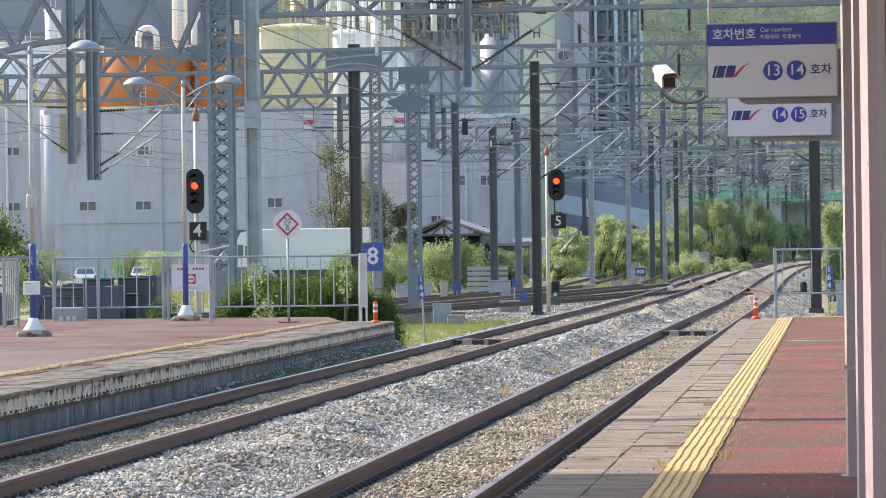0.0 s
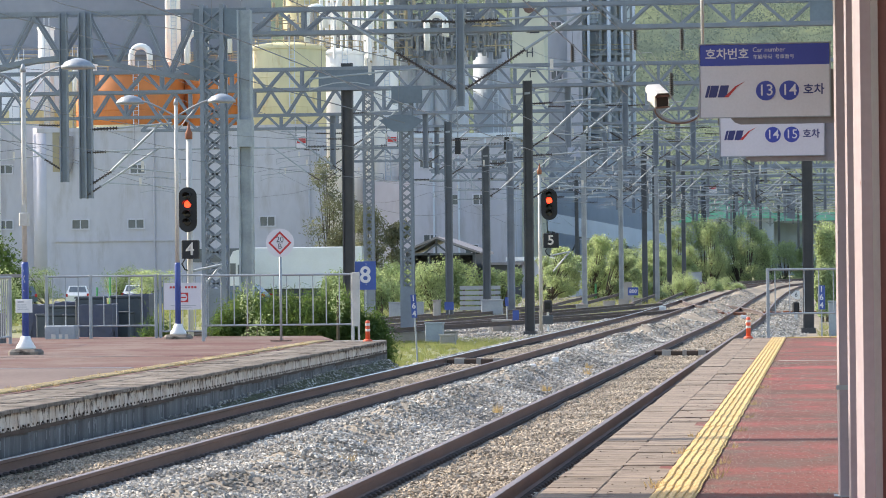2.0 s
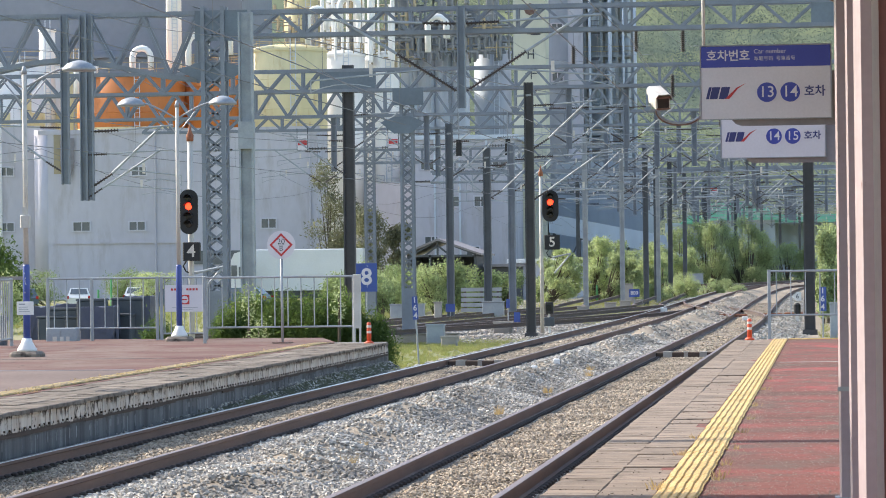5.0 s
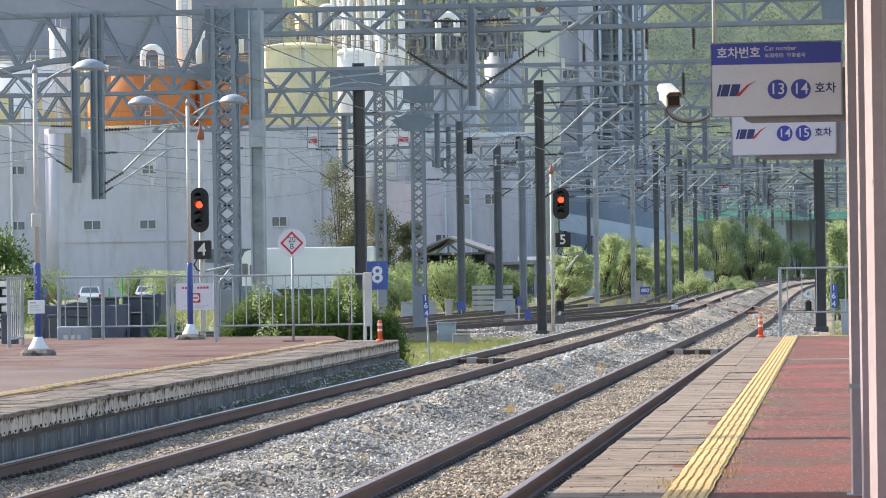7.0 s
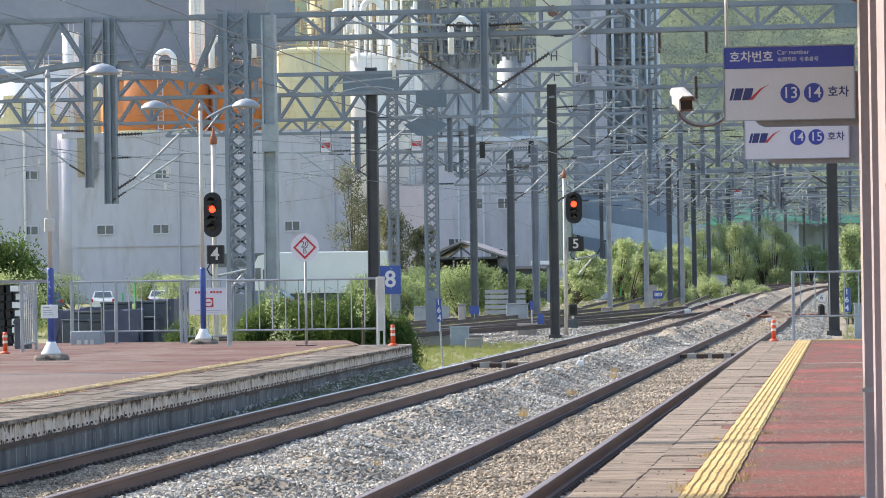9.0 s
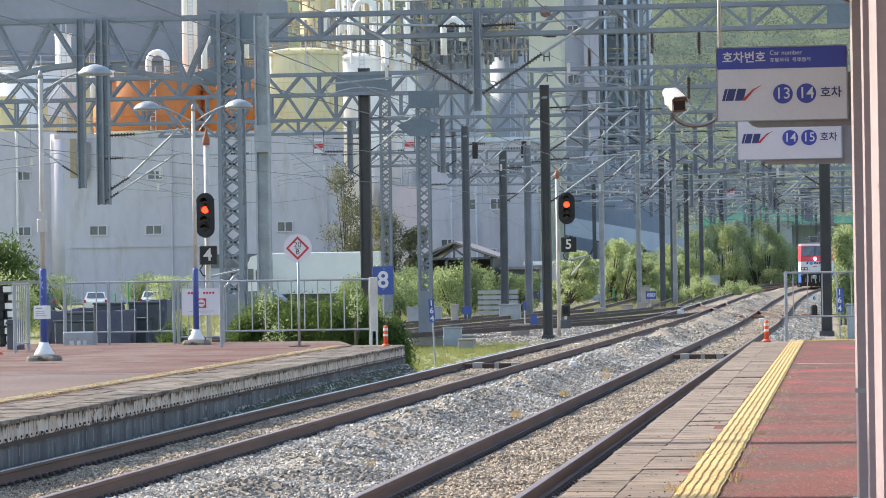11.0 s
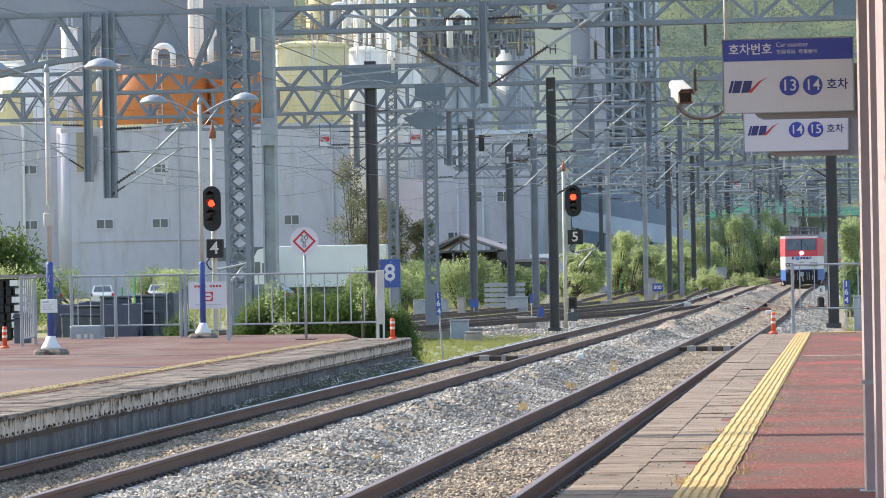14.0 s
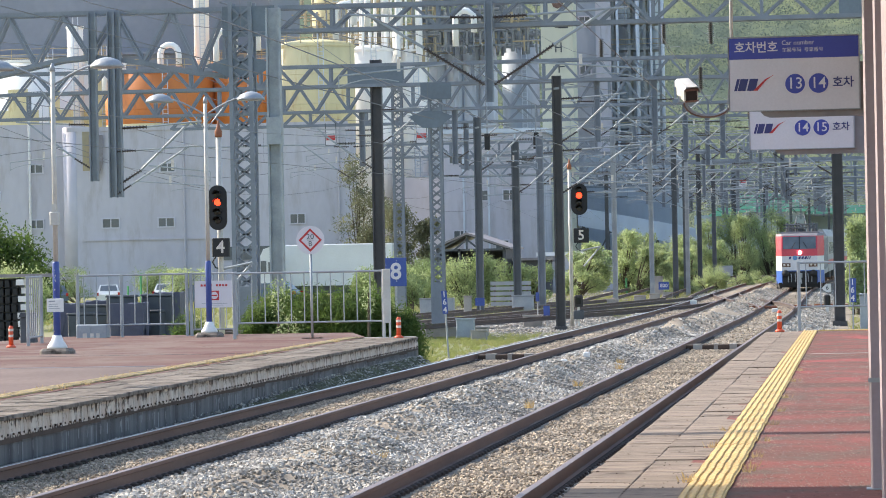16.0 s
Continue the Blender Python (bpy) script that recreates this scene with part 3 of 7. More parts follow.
plat = thing("platform_1", Matrix(), "low station platform with worn red paving and slab edge", "platform", kind="structure")
PL0, PL1 = -6.0, 71.4
g = Geo()
g.add([(right_edge(y) + 0.66, y, z) for y in (PL0, PL1) for z in (0.494, -0.6)] + [(7.0, y, z) for y in (PL0, PL1) for z in (0.494, -0.6)],
      [(0, 4, 6, 2), (0, 1, 5, 4), (2, 6, 7, 3), (4, 5, 7, 6), (1, 3, 7, 5), (0, 2, 3, 1)])
part("paving", g, "red", plat, "worn dull red paving")
g = Geo().add([(right_edge(y) + e, y, z) for y in (PL0, PL1) for e, z in ((0.10, 0.38), (0.10, -0.6), (0.655, 0.38), (0.655, -0.6))], [(0, 1, 5, 4), (0, 4, 6, 2), (1, 3, 7, 5), (2, 6, 7, 3), (0, 2, 3, 1), (4, 5, 7, 6)])
part("platform_wall", g, "darkwall", plat, "dark concrete platform wall")
g = Geo().add([(right_edge(y) + e, y, z) for y in (PL0, PL1 - .3) for e, z in ((0.02, 0.489), (0.02, 0.3), (0.655, 0.489), (0.655, 0.3))], [(0, 1, 5, 4), (0, 4, 6, 2), (1, 3, 7, 5), (2, 6, 7, 3), (0, 2, 3, 1), (4, 5, 7, 6)])
part("mortar_bed", g, "bed", plat, "sandy mortar between the slabs")

platl = thing("platform_2", Matrix(), "island platform with faded red paving and white-painted slab edge", "platform", kind="structure")


def left_edge(y):
    return -9.14 - 0.0135 * (y - 35)


QL0, QL1 = 18.0, 72.2
g = Geo()
out = [(left_edge(QL0) - 1.15, QL0), (left_edge(QL1 - 3) - 1.15, QL1 - 3), (left_edge(QL1) - 1.3, QL1 + 0.6), (-12.0, QL1 + 5.6), (-19.5, QL1 + 6.4), (-19.5, QL0)]
g.v = [(x, y, z) for z in (0.494, -0.6) for x, y in out]
n = len(out)
g.f = [tuple(range(n - 1, -1, -1))[::-1], tuple(range(2 * n - 1, n - 1, -1))] + [(i, n + i, n + (i + 1) % n, (i + 1) % n) for i in range(n)]
part("paving", g, "redl", platl, "faded red and grey paving")
g = Geo().add([(left_edge(y) + e, y, z) for y in (QL0, QL1) for e, z in ((-0.06, 0.36), (-0.06, -0.6), (-1.14, 0.36), (-1.14, -0.6))], [(0, 4, 5, 1), (0, 2, 6, 4), (1, 5, 7, 3), (2, 3, 7, 6), (0, 1, 3, 2), (4, 6, 7, 5)])
part("platform_wall", g, "darkwall", platl, "dark damp concrete wall with pale streaks")
g = Geo()
for i in range(190):
    y = 30 + 40 * random.random()
    w, h = random.uniform(0.008, 0.05), random.uniform(0.05, 0.22)
    z = 0.178 - random.random() * 0.03
    g.box(left_edge(y) - 0.062, y - w / 2, z - h, left_edge(y) - 0.0575, y + w / 2, z)
part("lime_streaks", g, "lime", platl, "pale lime streaks", kind="stuff")


# ---- the works and the hill behind ----
def drum(name, x, y, r, z0, z1, material, label, category="silo", dome=0.0, rails=True):
    t = thing(name, pose(x, y, 0), label, category)
    prof = [(r, z0), (r, z1)] + ([(r * 0.92, z1 + dome * 0.5), (r * 0.5, z1 + dome), (0.05, z1 + dome * 1.1)] if dome else [(r * 0.98, z1 + 0.02)])
    part("shell", smooth(Geo().lathe(prof, 32)), material, t)
    for k in range(1, 4):
        z = z0 + (z1 - z0) * k / 4
        part("hoop", Geo().lathe([(r + 0.003, z - 0.05), (r + 0.05, z), (r + 0.003, z + 0.05)], 32, closed=False), material, t)
    g = Geo()
    g.lathe([(r + 0.003, z1 - 0.25), (r + 0.10, z1 - 0.22), (r + 0.10, z1), (r - 0.1, z1 + 0.03)], 32, closed=False)
    part("rim", g, material, t)
    if rails:
        g = Geo()
        for i in range(14):
            a = 2 * math.pi * i / 14
            b = a + 2 * math.pi / 14
            c, e = [(r * 0.97 * math.cos(u), r * 0.97 * math.sin(u)) for u in (a, b)]
            g.tube((*c, z1), (*c, z1 + 1.1), 0.04, 5)
            for h in (0.55, 1.1):
                g.tube((*c, z1 + h), (*e, z1 + h), 0.035, 5)
        part("guard_rail", g, "ochre", t, "thin guard rail", kind="stuff")
    g = Geo()
    for s in (-.25, .25):
        g.tube((r * 0.3 + s, -r * 1.03, z0), (r * 0.3 + s, -r * 1.03, z1 + 1), 0.045, 5)
    for i in range(int((z1 - z0) / 0.4)):
        g.tube((r * 0.3 - .25, -r * 1.03, z0 + 0.4 * i), (r * 0.3 + .25, -r * 1.03, z0 + 0.4 * i), 0.03, 4)
    part("ladder", g, "tankg", t)
    return t


def window(parent, x, y, z, w, h):
    """A two-light window set into a wall that faces -y."""
    win = part("window", Geo().box(x - w / 2 - .12, y - .10, z - .12, x + w / 2 + .12, y + .04, z).box(x - w / 2 - .12, y - .10, z + h, x + w / 2 + .12, y + .04, z + h + .12).box(x - w / 2 - .12, y - .10, z, x - w / 2, y + .04, z + h).box(x + w / 2, y - .10, z, x + w / 2 + .12, y + .04, z + h).box(x - .05, y - .06, z, x + .05, y + .04, z + h), "render2", parent)
    for s in (-1, 1):
        part("pane", Geo().box(x + s * w / 4 - w / 4 + .03, y - .03, z, x + s * w / 4 + w / 4 - .03, y + .03, z + h), "glass", win)


mill = thing("factory_building", Matrix(), "large lavender-grey rendered mill building with few small windows", "building")
part("wall", Geo().box(-71.2, 300, -1, -46.5, 306, 15.0), "render", mill)
part("annexe_wall", Geo().box(-92, 302, -1, -72.2, 310, 15.6), "render", mill, "rendered wing")
part("corner_column", smooth(Geo().lathe([(1.0, -1), (1.0, 15.2)], 24, pose(-71.6, 300.9, 0))), "render", mill, "rounded corner column")
part("ledge", Geo().box(-70.5, 299.86, 4.85, -58.5, 300.02, 5.0), "render", mill, "thin ledge")
part("ledge", Geo().box(-58.6, 299.86, -1, -58.45, 300.02, 4.84), "render", mill, "upright edge strip")
part("ledge", Geo().box(-72, 299.9, 14.75, -46.3, 300.1, 15.15), "render", mill, "roof edge")
for x in (-61.3, -56.4, -52.9, -47.2):
    part("downpipe", Geo().tube((x, 299.9, 0), (x, 299.9, 15), 0.09, 6), "render", mill)
part("stain", Geo().box(-70.6, 299.97, 11.2, -69.8, 300.01, 14.9), "ochre", mill, "brown stain down the corner")
part("hopper", Geo().lathe([(0.3, 10.9), (.65, 11.9), (.65, 14.4)], 4, pose(-69.3, 299.7, 0)), "greyboard", mill, "grey sheet hopper")
part("wall_pipe", Geo().tube((-75.95, 301.7, 0), (-75.95, 301.7, 17.5), .12, 8), "white", mill, "white pipe up the wall")
g = Geo().box(-58, 299.9, 2.9, -46.6, 300.03, 4.1)
part("dark_strip", g, "glass", mill, "dark band of low windows")
for x, z, w, h, y in ((-68.1, 6.05, 1.5, .75, 300), (-63.0, 6.05, 1.4, .72, 300), (-51.0, 6.1, 1.3, .78, 300), (-62.8, 11.0, 1.3, .7, 300), (-75.5, 11.2, 1.3, .7, 302), (-75.5, 6.15, 1.3, .7, 302), (-79.5, 8.8, 1.3, .7, 302), (-81, 6.1, 1.3, .7, 302)):
    window(mill, x, y, z, w, h)

drum("storage_tank", -68.8, 326, 5.4, 14.0, 21.4, "tanko", "large orange storage tank on the mill roof", "tank")
ot = bpy.data.objects["storage_tank"]
part("lower_band", smooth(Geo().lathe([(5.42, 14.0), (5.42, 15.6), (5.40, 16.3)], 32, closed=False)), "tanky", ot, "cream lower band")
drum("storage_tank", -60.4, 327, 3.3, 14.0, 22.3, "tanko", "narrower orange tank with a railing", "tank")
drum("storage_tank", -53.2, 325, 3.8, 12.0, 23.6, "tanky", "cream-yellow storage tank with a railing on top", "tank", dome=0.5)
wt = drum("storage_tank", -82.6, 336, 8.0, -1.0, 23.2, "tankw", "white tank with a stepped cream band above the grey wing", "tank")
for i in range(24):
    a, b = math.pi * (1 + i / 24), math.pi * (1 + (i + 1) / 24)
    z = (18.2, 18.2, 20.3, 20.3, 18.2, 16.9, 20.3, 18.2)[i % 8]
    part("cream_panel", Geo().add([(8.03 * math.cos(u), 8.03 * math.sin(u), v) for u, v in ((a, 14), (b, 14), (b, z), (a, z))], [(0, 1, 2, 3)]), "tanky", wt, "pale yellow painted panel")
shed = thing("sheeted_shed", Matrix(), "large slate-blue sheeted shed standing high behind the tanks", "building")
part("wall", Geo().box(-100, 352, -1, -62.6, 372, 25.0), "slate", shed)
part("upper_wall", Geo().box(-100, 353, 25.25, -62.6, 372, 40), "slate", shed)
part("cornice", Geo().box(-100.4, 351.4, 25.0, -62.2, 372.4, 25.25), "slate", shed)
drum("tower_silo", -78.2, 330, .8, 13, 26.5, "tankw", "slim white stack above the grey wing", rails=False)
drum("tower_silo", -75.6, 331, 1.1, 13, 23.5, "tanky", "short cream silo beside the orange tank")
drum("chimney", -64.4, 325, 0.75, 14.0, 48.0, "tankw", "tall white steel chimney", "chimney", rails=False)
drum("tower_silo", -54.9, 347, 2.2, -1, 48.0, "tanky", "tall cream silo lit on its sunny side")
drum("tower_silo", -49.45, 336, 2.25, -1, 23.8, "tankw", "broad white steel silo with a railed top", dome=0.4)
drum("tower_silo", -47.2, 340, .55, -1, 27.5, "tankw", "tall narrow white stack among pipes", rails=False)
drum("tower_silo", -51.6, 344, .7, -1, 40.0, "tankw", "slender tall white stack", rails=False)
drum("tower_silo", -45.35, 338, 1.4, -1, 23.8, "tankw", "bright white silo beside a lattice post", dome=0.4)
for i, x in enumerate((-44.2, -42.45, -40.65, -38.9)):
    drum("tower_silo", x, 348, .92, -1, 24.6 + 0.2 * (i % 2), "tankg", "blue-grey silo in a row under a pipe deck")
# darker sheet colour makes this silo look shaded though the sun reaches it
drum("tower_silo", -35.97, 352, 1.95, -1, 24.9, "bluesheet", "wide silo in a darker blue-grey that imitates shade")
tower = thing("elevator_tower", pose(-30.18, 331, 0), "pale cream elevator tower with dark writing down its face", "tower")
part("shaft", Geo().box(-1.58, 0, -1, 1.58, 4, 44), "paleg", tower)
g = Geo()
for z, bars in ((25.2, ((-.1, .5, .14), (.2, .5, .14), (.5, 1.0, .3))), (23.2, ((-.3, .12, 1.0), (.25, .12, 1.0), (0, .6, .12))), (21.3, ((0, .12, 1.2), (-.35, .5, .12), (.35, .5, .12))), (19.6, ((.1, .9, .16), (-.3, .16, .9)))):
    for x, w, h in bars:
        x, w, h = x * .95, w * .95, h * .95
        g.box(x - w / 2 + .15, -.04, z - h / 2, x + w / 2 + .15, -.002, z + h / 2)
part("lettering", g, "darkroof", tower, "dark upright writing", kind="stuff")
part("emblem", Geo().lathe([(0.6, 0), (0.6, 0.04)], 8, pose(.1, -.01, 27.6, 90, 0, 0)), "brown", tower, "faded red-brown emblem")
mill2 = thing("factory_building", Matrix(), "grey works building behind the silos", "building")
part("wall", Geo().box(-40.6, 322, -1, -31.0, 340, 14.6), "render", mill2)
part("roof", Geo().box(-41.0, 321.7, 14.6, -30.6, 340, 15.0), "tankg", mill2)
part("low_wall", Geo().box(-46.4, 330, -1, -40.6, 340, 10.8), "render2", mill2)
g = Geo()
for x in (-38.6, -36.2, -33.6):
    g.box(x - .08, 321.8, -1, x + .08, 322.02, 14.6)
part("pilaster", g, "tankg", mill2)
for x, z in ((-39.3, 11.8), (-36.9, 8.2), (-34.2, 8.2), (-35, 3.4), (-39, 4.4), (-32.4, 11.5)):
    window(mill2, x, 322, z, 1.2, .9)
mill3 = thing("factory_building", Matrix(), "blue-grey works building by the conveyor", "building")
part("wall", Geo().box(-29.0, 345, -1, -19.5, 349.9, 13.0), "bluesheet", mill3)
part("rear_wing", Geo().box(-26.3, 350, -1, -19.5, 356.9, 13.0), "bluesheet", mill3)
part("tower", Geo().box(-27.9, 350, 13, -26.36, 356, 44), "render", mill3, "pale stair tower")
part("rear_block", Geo().box(-33.5, 357, -1, -22.2, 366, 44.0), "bluesheet", mill3, "high blue-grey sheeted block")
for x, z in ((-27, 9.8), (-24, 9.8), (-21.4, 9.8), (-26, 5), (-22, 5), (-29.6, 22), (-29.6, 27)):
    window(mill3, x, 345 if z < 13 else 357, z, 1.1, 1.0)

# pipe deck and steelwork over the works
deck = thing("pipe_rack", Matrix(), "tangle of pipes, ducts and steelwork above the silos", "pipe rack")
random.seed(5)
g = Geo()
for i in range(150):
    x = random.uniform(-56, -33)
    z = random.uniform(24.2, 27.5) if random.random() < 0.75 else random.uniform(24.5, 34)
    y = random.uniform(338, 347)
    if random.random() < 0.5:
        g.tube((x, y, 23.5), (x, y, z + 1.2), random.uniform(0.08, 0.22), 6)
    else:
        g.tube((x, y, z), (x + random.uniform(1, 4), y, z), random.uniform(0.06, 0.16), 6)
part("pipe", g, "plant", deck, "grey pipes", kind="stuff")
g = Geo()
for i in range(46):
    x, z, y = random.uniform(-57, -34), random.uniform(24, 31), random.uniform(336, 344)
    g.tube((x, y, z - 1.6), (x, y, z), random.uniform(0.07, 0.2), 6)
    g.tube((x - random.uniform(.5, 2), y, z - .6), (x + random.uniform(.5, 2), y, z - .6), 0.07, 6)
part("stair_rail", g, "ochre", deck, "ochre railings and stairs", kind="stuff")
g = Geo()
for x0, z0 in ((-72.5, 22.0), (-67.0, 23.0), (-61.5, 24.2), (-57.4, 25.6), (-49.8, 26.5), (-46.7, 27.5), (-38.2, 25.5)):
    pts = [(x0 + 0.9 * math.cos(a), 322, z0 + 0.9 * math.sin(a)) for a in [math.pi - i * math.pi / 8 for i in range(9)]]
    part("duct", smooth(Geo().path([(x0 - .9, 322, z0 - 2.5)] + pts + [(x0 + .9, 322, z0 - 1.2)], 0.3, 8)), "tankw", deck, "cream bent duct")
g = Geo()
for i in range(7):
    g.box(-45.5, 338, 24.0 + 1.5 * i, -34.5, 338.2, 24.15 + 1.5 * i)
for i in range(9):
    g.box(-45.4 + 1.35 * i, 338, 24, -45.2 + 1.35 * i, 338.2, 33.5)
part("steel_frame", g, "plant", deck, "blue-grey steel frame")
g = Geo()
for i in range(70):
    x, z, y = random.uniform(-46, -33.5), 24.9 + 5.5 * random.random() ** 2, random.uniform(344, 347)
    w, h = random.uniform(.2, .8), random.uniform(.3, 1.3)
    g.box(x - w, y, z, x + w, y + 1, z + h, c=.08)
    g.tube((x, y + .5, 24.5), (x, y + .5, z), .12, 6)
part("machinery", g, "plant", deck, "grey hoppers, dust collectors and platforms", kind="stuff")
# process frame at the edge of the works
rack = thing("process_frame", Matrix(), "tall blue-grey steel process frame with vessels and pipes", "steel frame")
for x in (-26.2, -24.5, -22.9, -21.3):
    for y in (351, 354.5):
        part("column", Geo().beam((x, y, 13), (x, y, 36), .28, .28), "plant", rack)
for k in range(8):
    z = 13.2 + 2.7 * k
    part("floor", Geo().box(-26.4, 350.8, z, -21.1, 354.8, z + .22), "plant", rack)
    part("guard_rail", Geo().tube((-26.4, 350.8, z + 1.1), (-21.1, 350.8, z + 1.1), .05, 5).tube((-26.4, 350.8, z + .6), (-21.1, 350.8, z + .6), .04, 5), "ochre" if k % 3 == 1 else "plant", rack)
    a = -26.2 + 1.65 * (k % 3)
    part("brace", Geo().beam((a, 350.9, z), (a + 1.65, 350.9, z + 2.7), .16, .16), "plant", rack)
    b = -25.4 + 1.6 * ((k + 1) % 3)
    part("vessel", smooth(Geo().lathe([(.1, z + .25), (.55, z + .5), (.62, z + 1.9), (.2, z + 2.3)], 14, pose(b, 352.6, 0))), "tankg" if k % 2 else "bluesheet", rack, "small process vessel")
for x, r in ((-25.7, .16), (-23.6, .22), (-22.2, .12), (-21.0, .18)):
    part("riser", smooth(Geo().tube((x, 350.5, 12.6), (x, 350.5, 34), r, 8)), "tankg", rack, "pale upright pipe")
g = Geo()
for i in range(20):
    x, z, y = random.uniform(-51.5, -44), random.uniform(24.5, 34), random.uniform(332, 338)
    r = random.uniform(.1, .3)
    if random.random() < .7:
        g.tube((x, y, 23), (x, y, z), r, 8)
    else:
        g.tube((x, y, z), (x + random.uniform(1, 3.5), y, z), r * .7, 8)
part("cream_pipe", g, "tankw", deck, "white and cream upright pipes", kind="stuff")
random.seed(1)

conv = thing("conveyor_bridge", Matrix(), "long grey covered conveyor sloping down between the buildings", "conveyor")
part("gallery", Geo().add([(x, y, z) for x, zc in ((-28.5, 6.6), (-10.5, 3.0)) for y in (331.2, 334) for z in (zc - .9, zc + .9)], [(0, 1, 3, 2), (4, 6, 7, 5), (0, 4, 5, 1), (2, 3, 7, 6), (1, 5, 7, 3), (0, 2, 6, 4)]), "tankg", conv)
for i in range(8):
    x = -28 + 2.4 * i
    part("leg", Geo().beam((x, 332, -1), (x, 332, 6.2 - .2 * (x + 30)), .3, .3), "darkroof", conv)
    part("brace", Geo().beam((x, 332, 0), (x + 2.4, 332, 5.2 - .2 * (x + 30)), .15, .15), "darkroof", conv)
part("shadowed_store", Geo().box(-29, 336, -1, -12, 343, 2.8), "armsteel", conv, "grey open store under the bridge")

hall = thing("warehouse", Matrix(), "distant warehouse with a bright green sheet roof", "building")
part("wall", Geo().box(-27, 523, -1, 2, 540, 9.0), "bluesheet", hall)
part("roof", Geo().prism([(-20.6, 9.2), (-19.4, 11.9), (-12.2, 12.0), (-9.4, 9.2)], 512, 541), "roofg", hall, "green sheet roof")
part("low_roof", Geo().prism([(-24.5, 8.8), (-23, 10.0), (6, 10.0), (8, 8.8)], 516, 540), "roofg", hall, "lower green sheet roof")
part("front_wall", Geo().box(-19.5, 514, -1, -10, 516, 9.2), "bluesheet", hall)
barn = thing("storehouse", Matrix(), "low open-fronted dark shed with a pale pitched roof edge", "shed")
part("roof", Geo().prism([(-33.6, 3.45), (-31.0, 4.55), (-27.6, 3.35), (-27.6, 3.2), (-31.0, 4.38), (-33.6, 3.28)], 259.6, 270), "greyboard", barn, "thin grey sheet roof")
part("rear_wall", Geo().box(-33.3, 267.5, -1, -28.0, 267.8, 3.3), "darkroof", barn)
part("side_wall", Geo().box(-33.4, 260, -1, -33.2, 267.5, 3.3), "darkroof", barn)
part("side_wall", Geo().box(-28.2, 260, -1, -28.0, 267.5, 3.2), "darkroof", barn)
for x in (-33.2, -31.6, -29.9, -28.1):
    part("post", Geo().beam((x, 260, -1), (x, 260, 3.3), .16, .16), "postgrey", barn)
part("tie_beam", Geo().beam((-33.3, 260, 3.2), (-28.0, 260, 3.2), .16, .16), "postgrey", barn)
for a, b in (((-33.2, 3.2), (-31.0, 4.4)), ((-31.0, 4.4), (-28.0, 3.3)), ((-31.0, 3.2), (-31.0, 4.4)), ((-32.0, 3.2), (-31.0, 4.0)), ((-30.0, 3.2), (-31.0, 4.0))):
    part("truss_bar", Geo().beam((a[0], 259.9, a[1]), (b[0], 259.9, b[1]), .14, .14), "postgrey", barn)
lean = thing("lean_to_shed", Matrix(), "low dark lean-to beside the open shed", "shed")
part("wall", Geo().box(-27.5, 261, -1, -24.6, 268, 2.3), "darkroof", lean)
part("roof", Geo().box(-27.58, 260.6, 2.3, -24.4, 268.2, 2.5), "greyboard", lean)
barn2 = thing("storehouse", Matrix(), "small pale outbuilding behind the signal", "shed")
part("wall", Geo().box(-25.5, 262, -1, -20.5, 270, 2.6), "render2", barn2)
part("roof", Geo().box(-25.8, 261.7, 2.6, -20.2, 270, 2.9), "tankw", barn2)

# hill
def hill_z(x, y):
    u = max(0.0, min(1.0, (y - 560) / 320))
    return -1 + (95 + 22 * noise.noise((x * 0.004, y * 0.004, 3)) - 0.03 * x) * u * u * (3 - 2 * u) + 5 * u * noise.noise((x * 0.03, y * 0.03, 1))


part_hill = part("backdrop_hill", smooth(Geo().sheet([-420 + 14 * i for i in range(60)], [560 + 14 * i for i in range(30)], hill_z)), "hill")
tagged(part_hill, "wooded hillside behind the works, glowing faintly in place of haze", "hill", kind="structure")
pts = []
for i in range(5600):
    x, y = random.uniform(-110, 30), random.uniform(600, 850)
    pts.append((x, y, hill_z(x, y) + 1.0))
base = np.array(pts)
lump = np.concatenate([base + rng.normal(size=base.shape) * (1.5, 1.5, 1.6) for _ in range(44)])
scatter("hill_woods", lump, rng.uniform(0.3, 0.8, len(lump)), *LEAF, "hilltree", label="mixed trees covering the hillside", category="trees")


# ---- gantries over the tracks ----
def lattice_post(name_parent, x, y, z1, w, material="gantry"):
    """Four angle legs laced on every side, with a solid foot."""
    g = Geo()
    z0 = -0.5
    for a in (-1, 1):
        for b in (-1, 1):
            g.beam((x + a * w / 2, y + b * w / 2, z0), (x + a * w / 2, y + b * w / 2, z1), w * .2, w * .2)
    n = int((z1 - z0 - 1.8) / (w * 0.78))
    for i in range(n):
        a, b = z0 + 1.8 + w * .78 * i, z0 + 1.8 + w * .78 * (i + 1)
        for s in (-1, 1):
            g.beam((x - w / 2, y + s * w / 2, a), (x + w / 2, y + s * w / 2, b), w * .08, w * .1)
            g.beam((x + w / 2, y + s * w / 2, a), (x - w / 2, y + s * w / 2, b), w * .08, w * .1)
            g.beam((x + s * w / 2, y - w / 2, a), (x + s * w / 2, y + w / 2, b), w * .08, w * .1)
    g.box(x - w / 2, y - w / 2 - .03, z0, x + w / 2, y + w / 2 + .03, z0 + 1.9)
    post = part("lattice_post", g, material, name_parent)
    return post


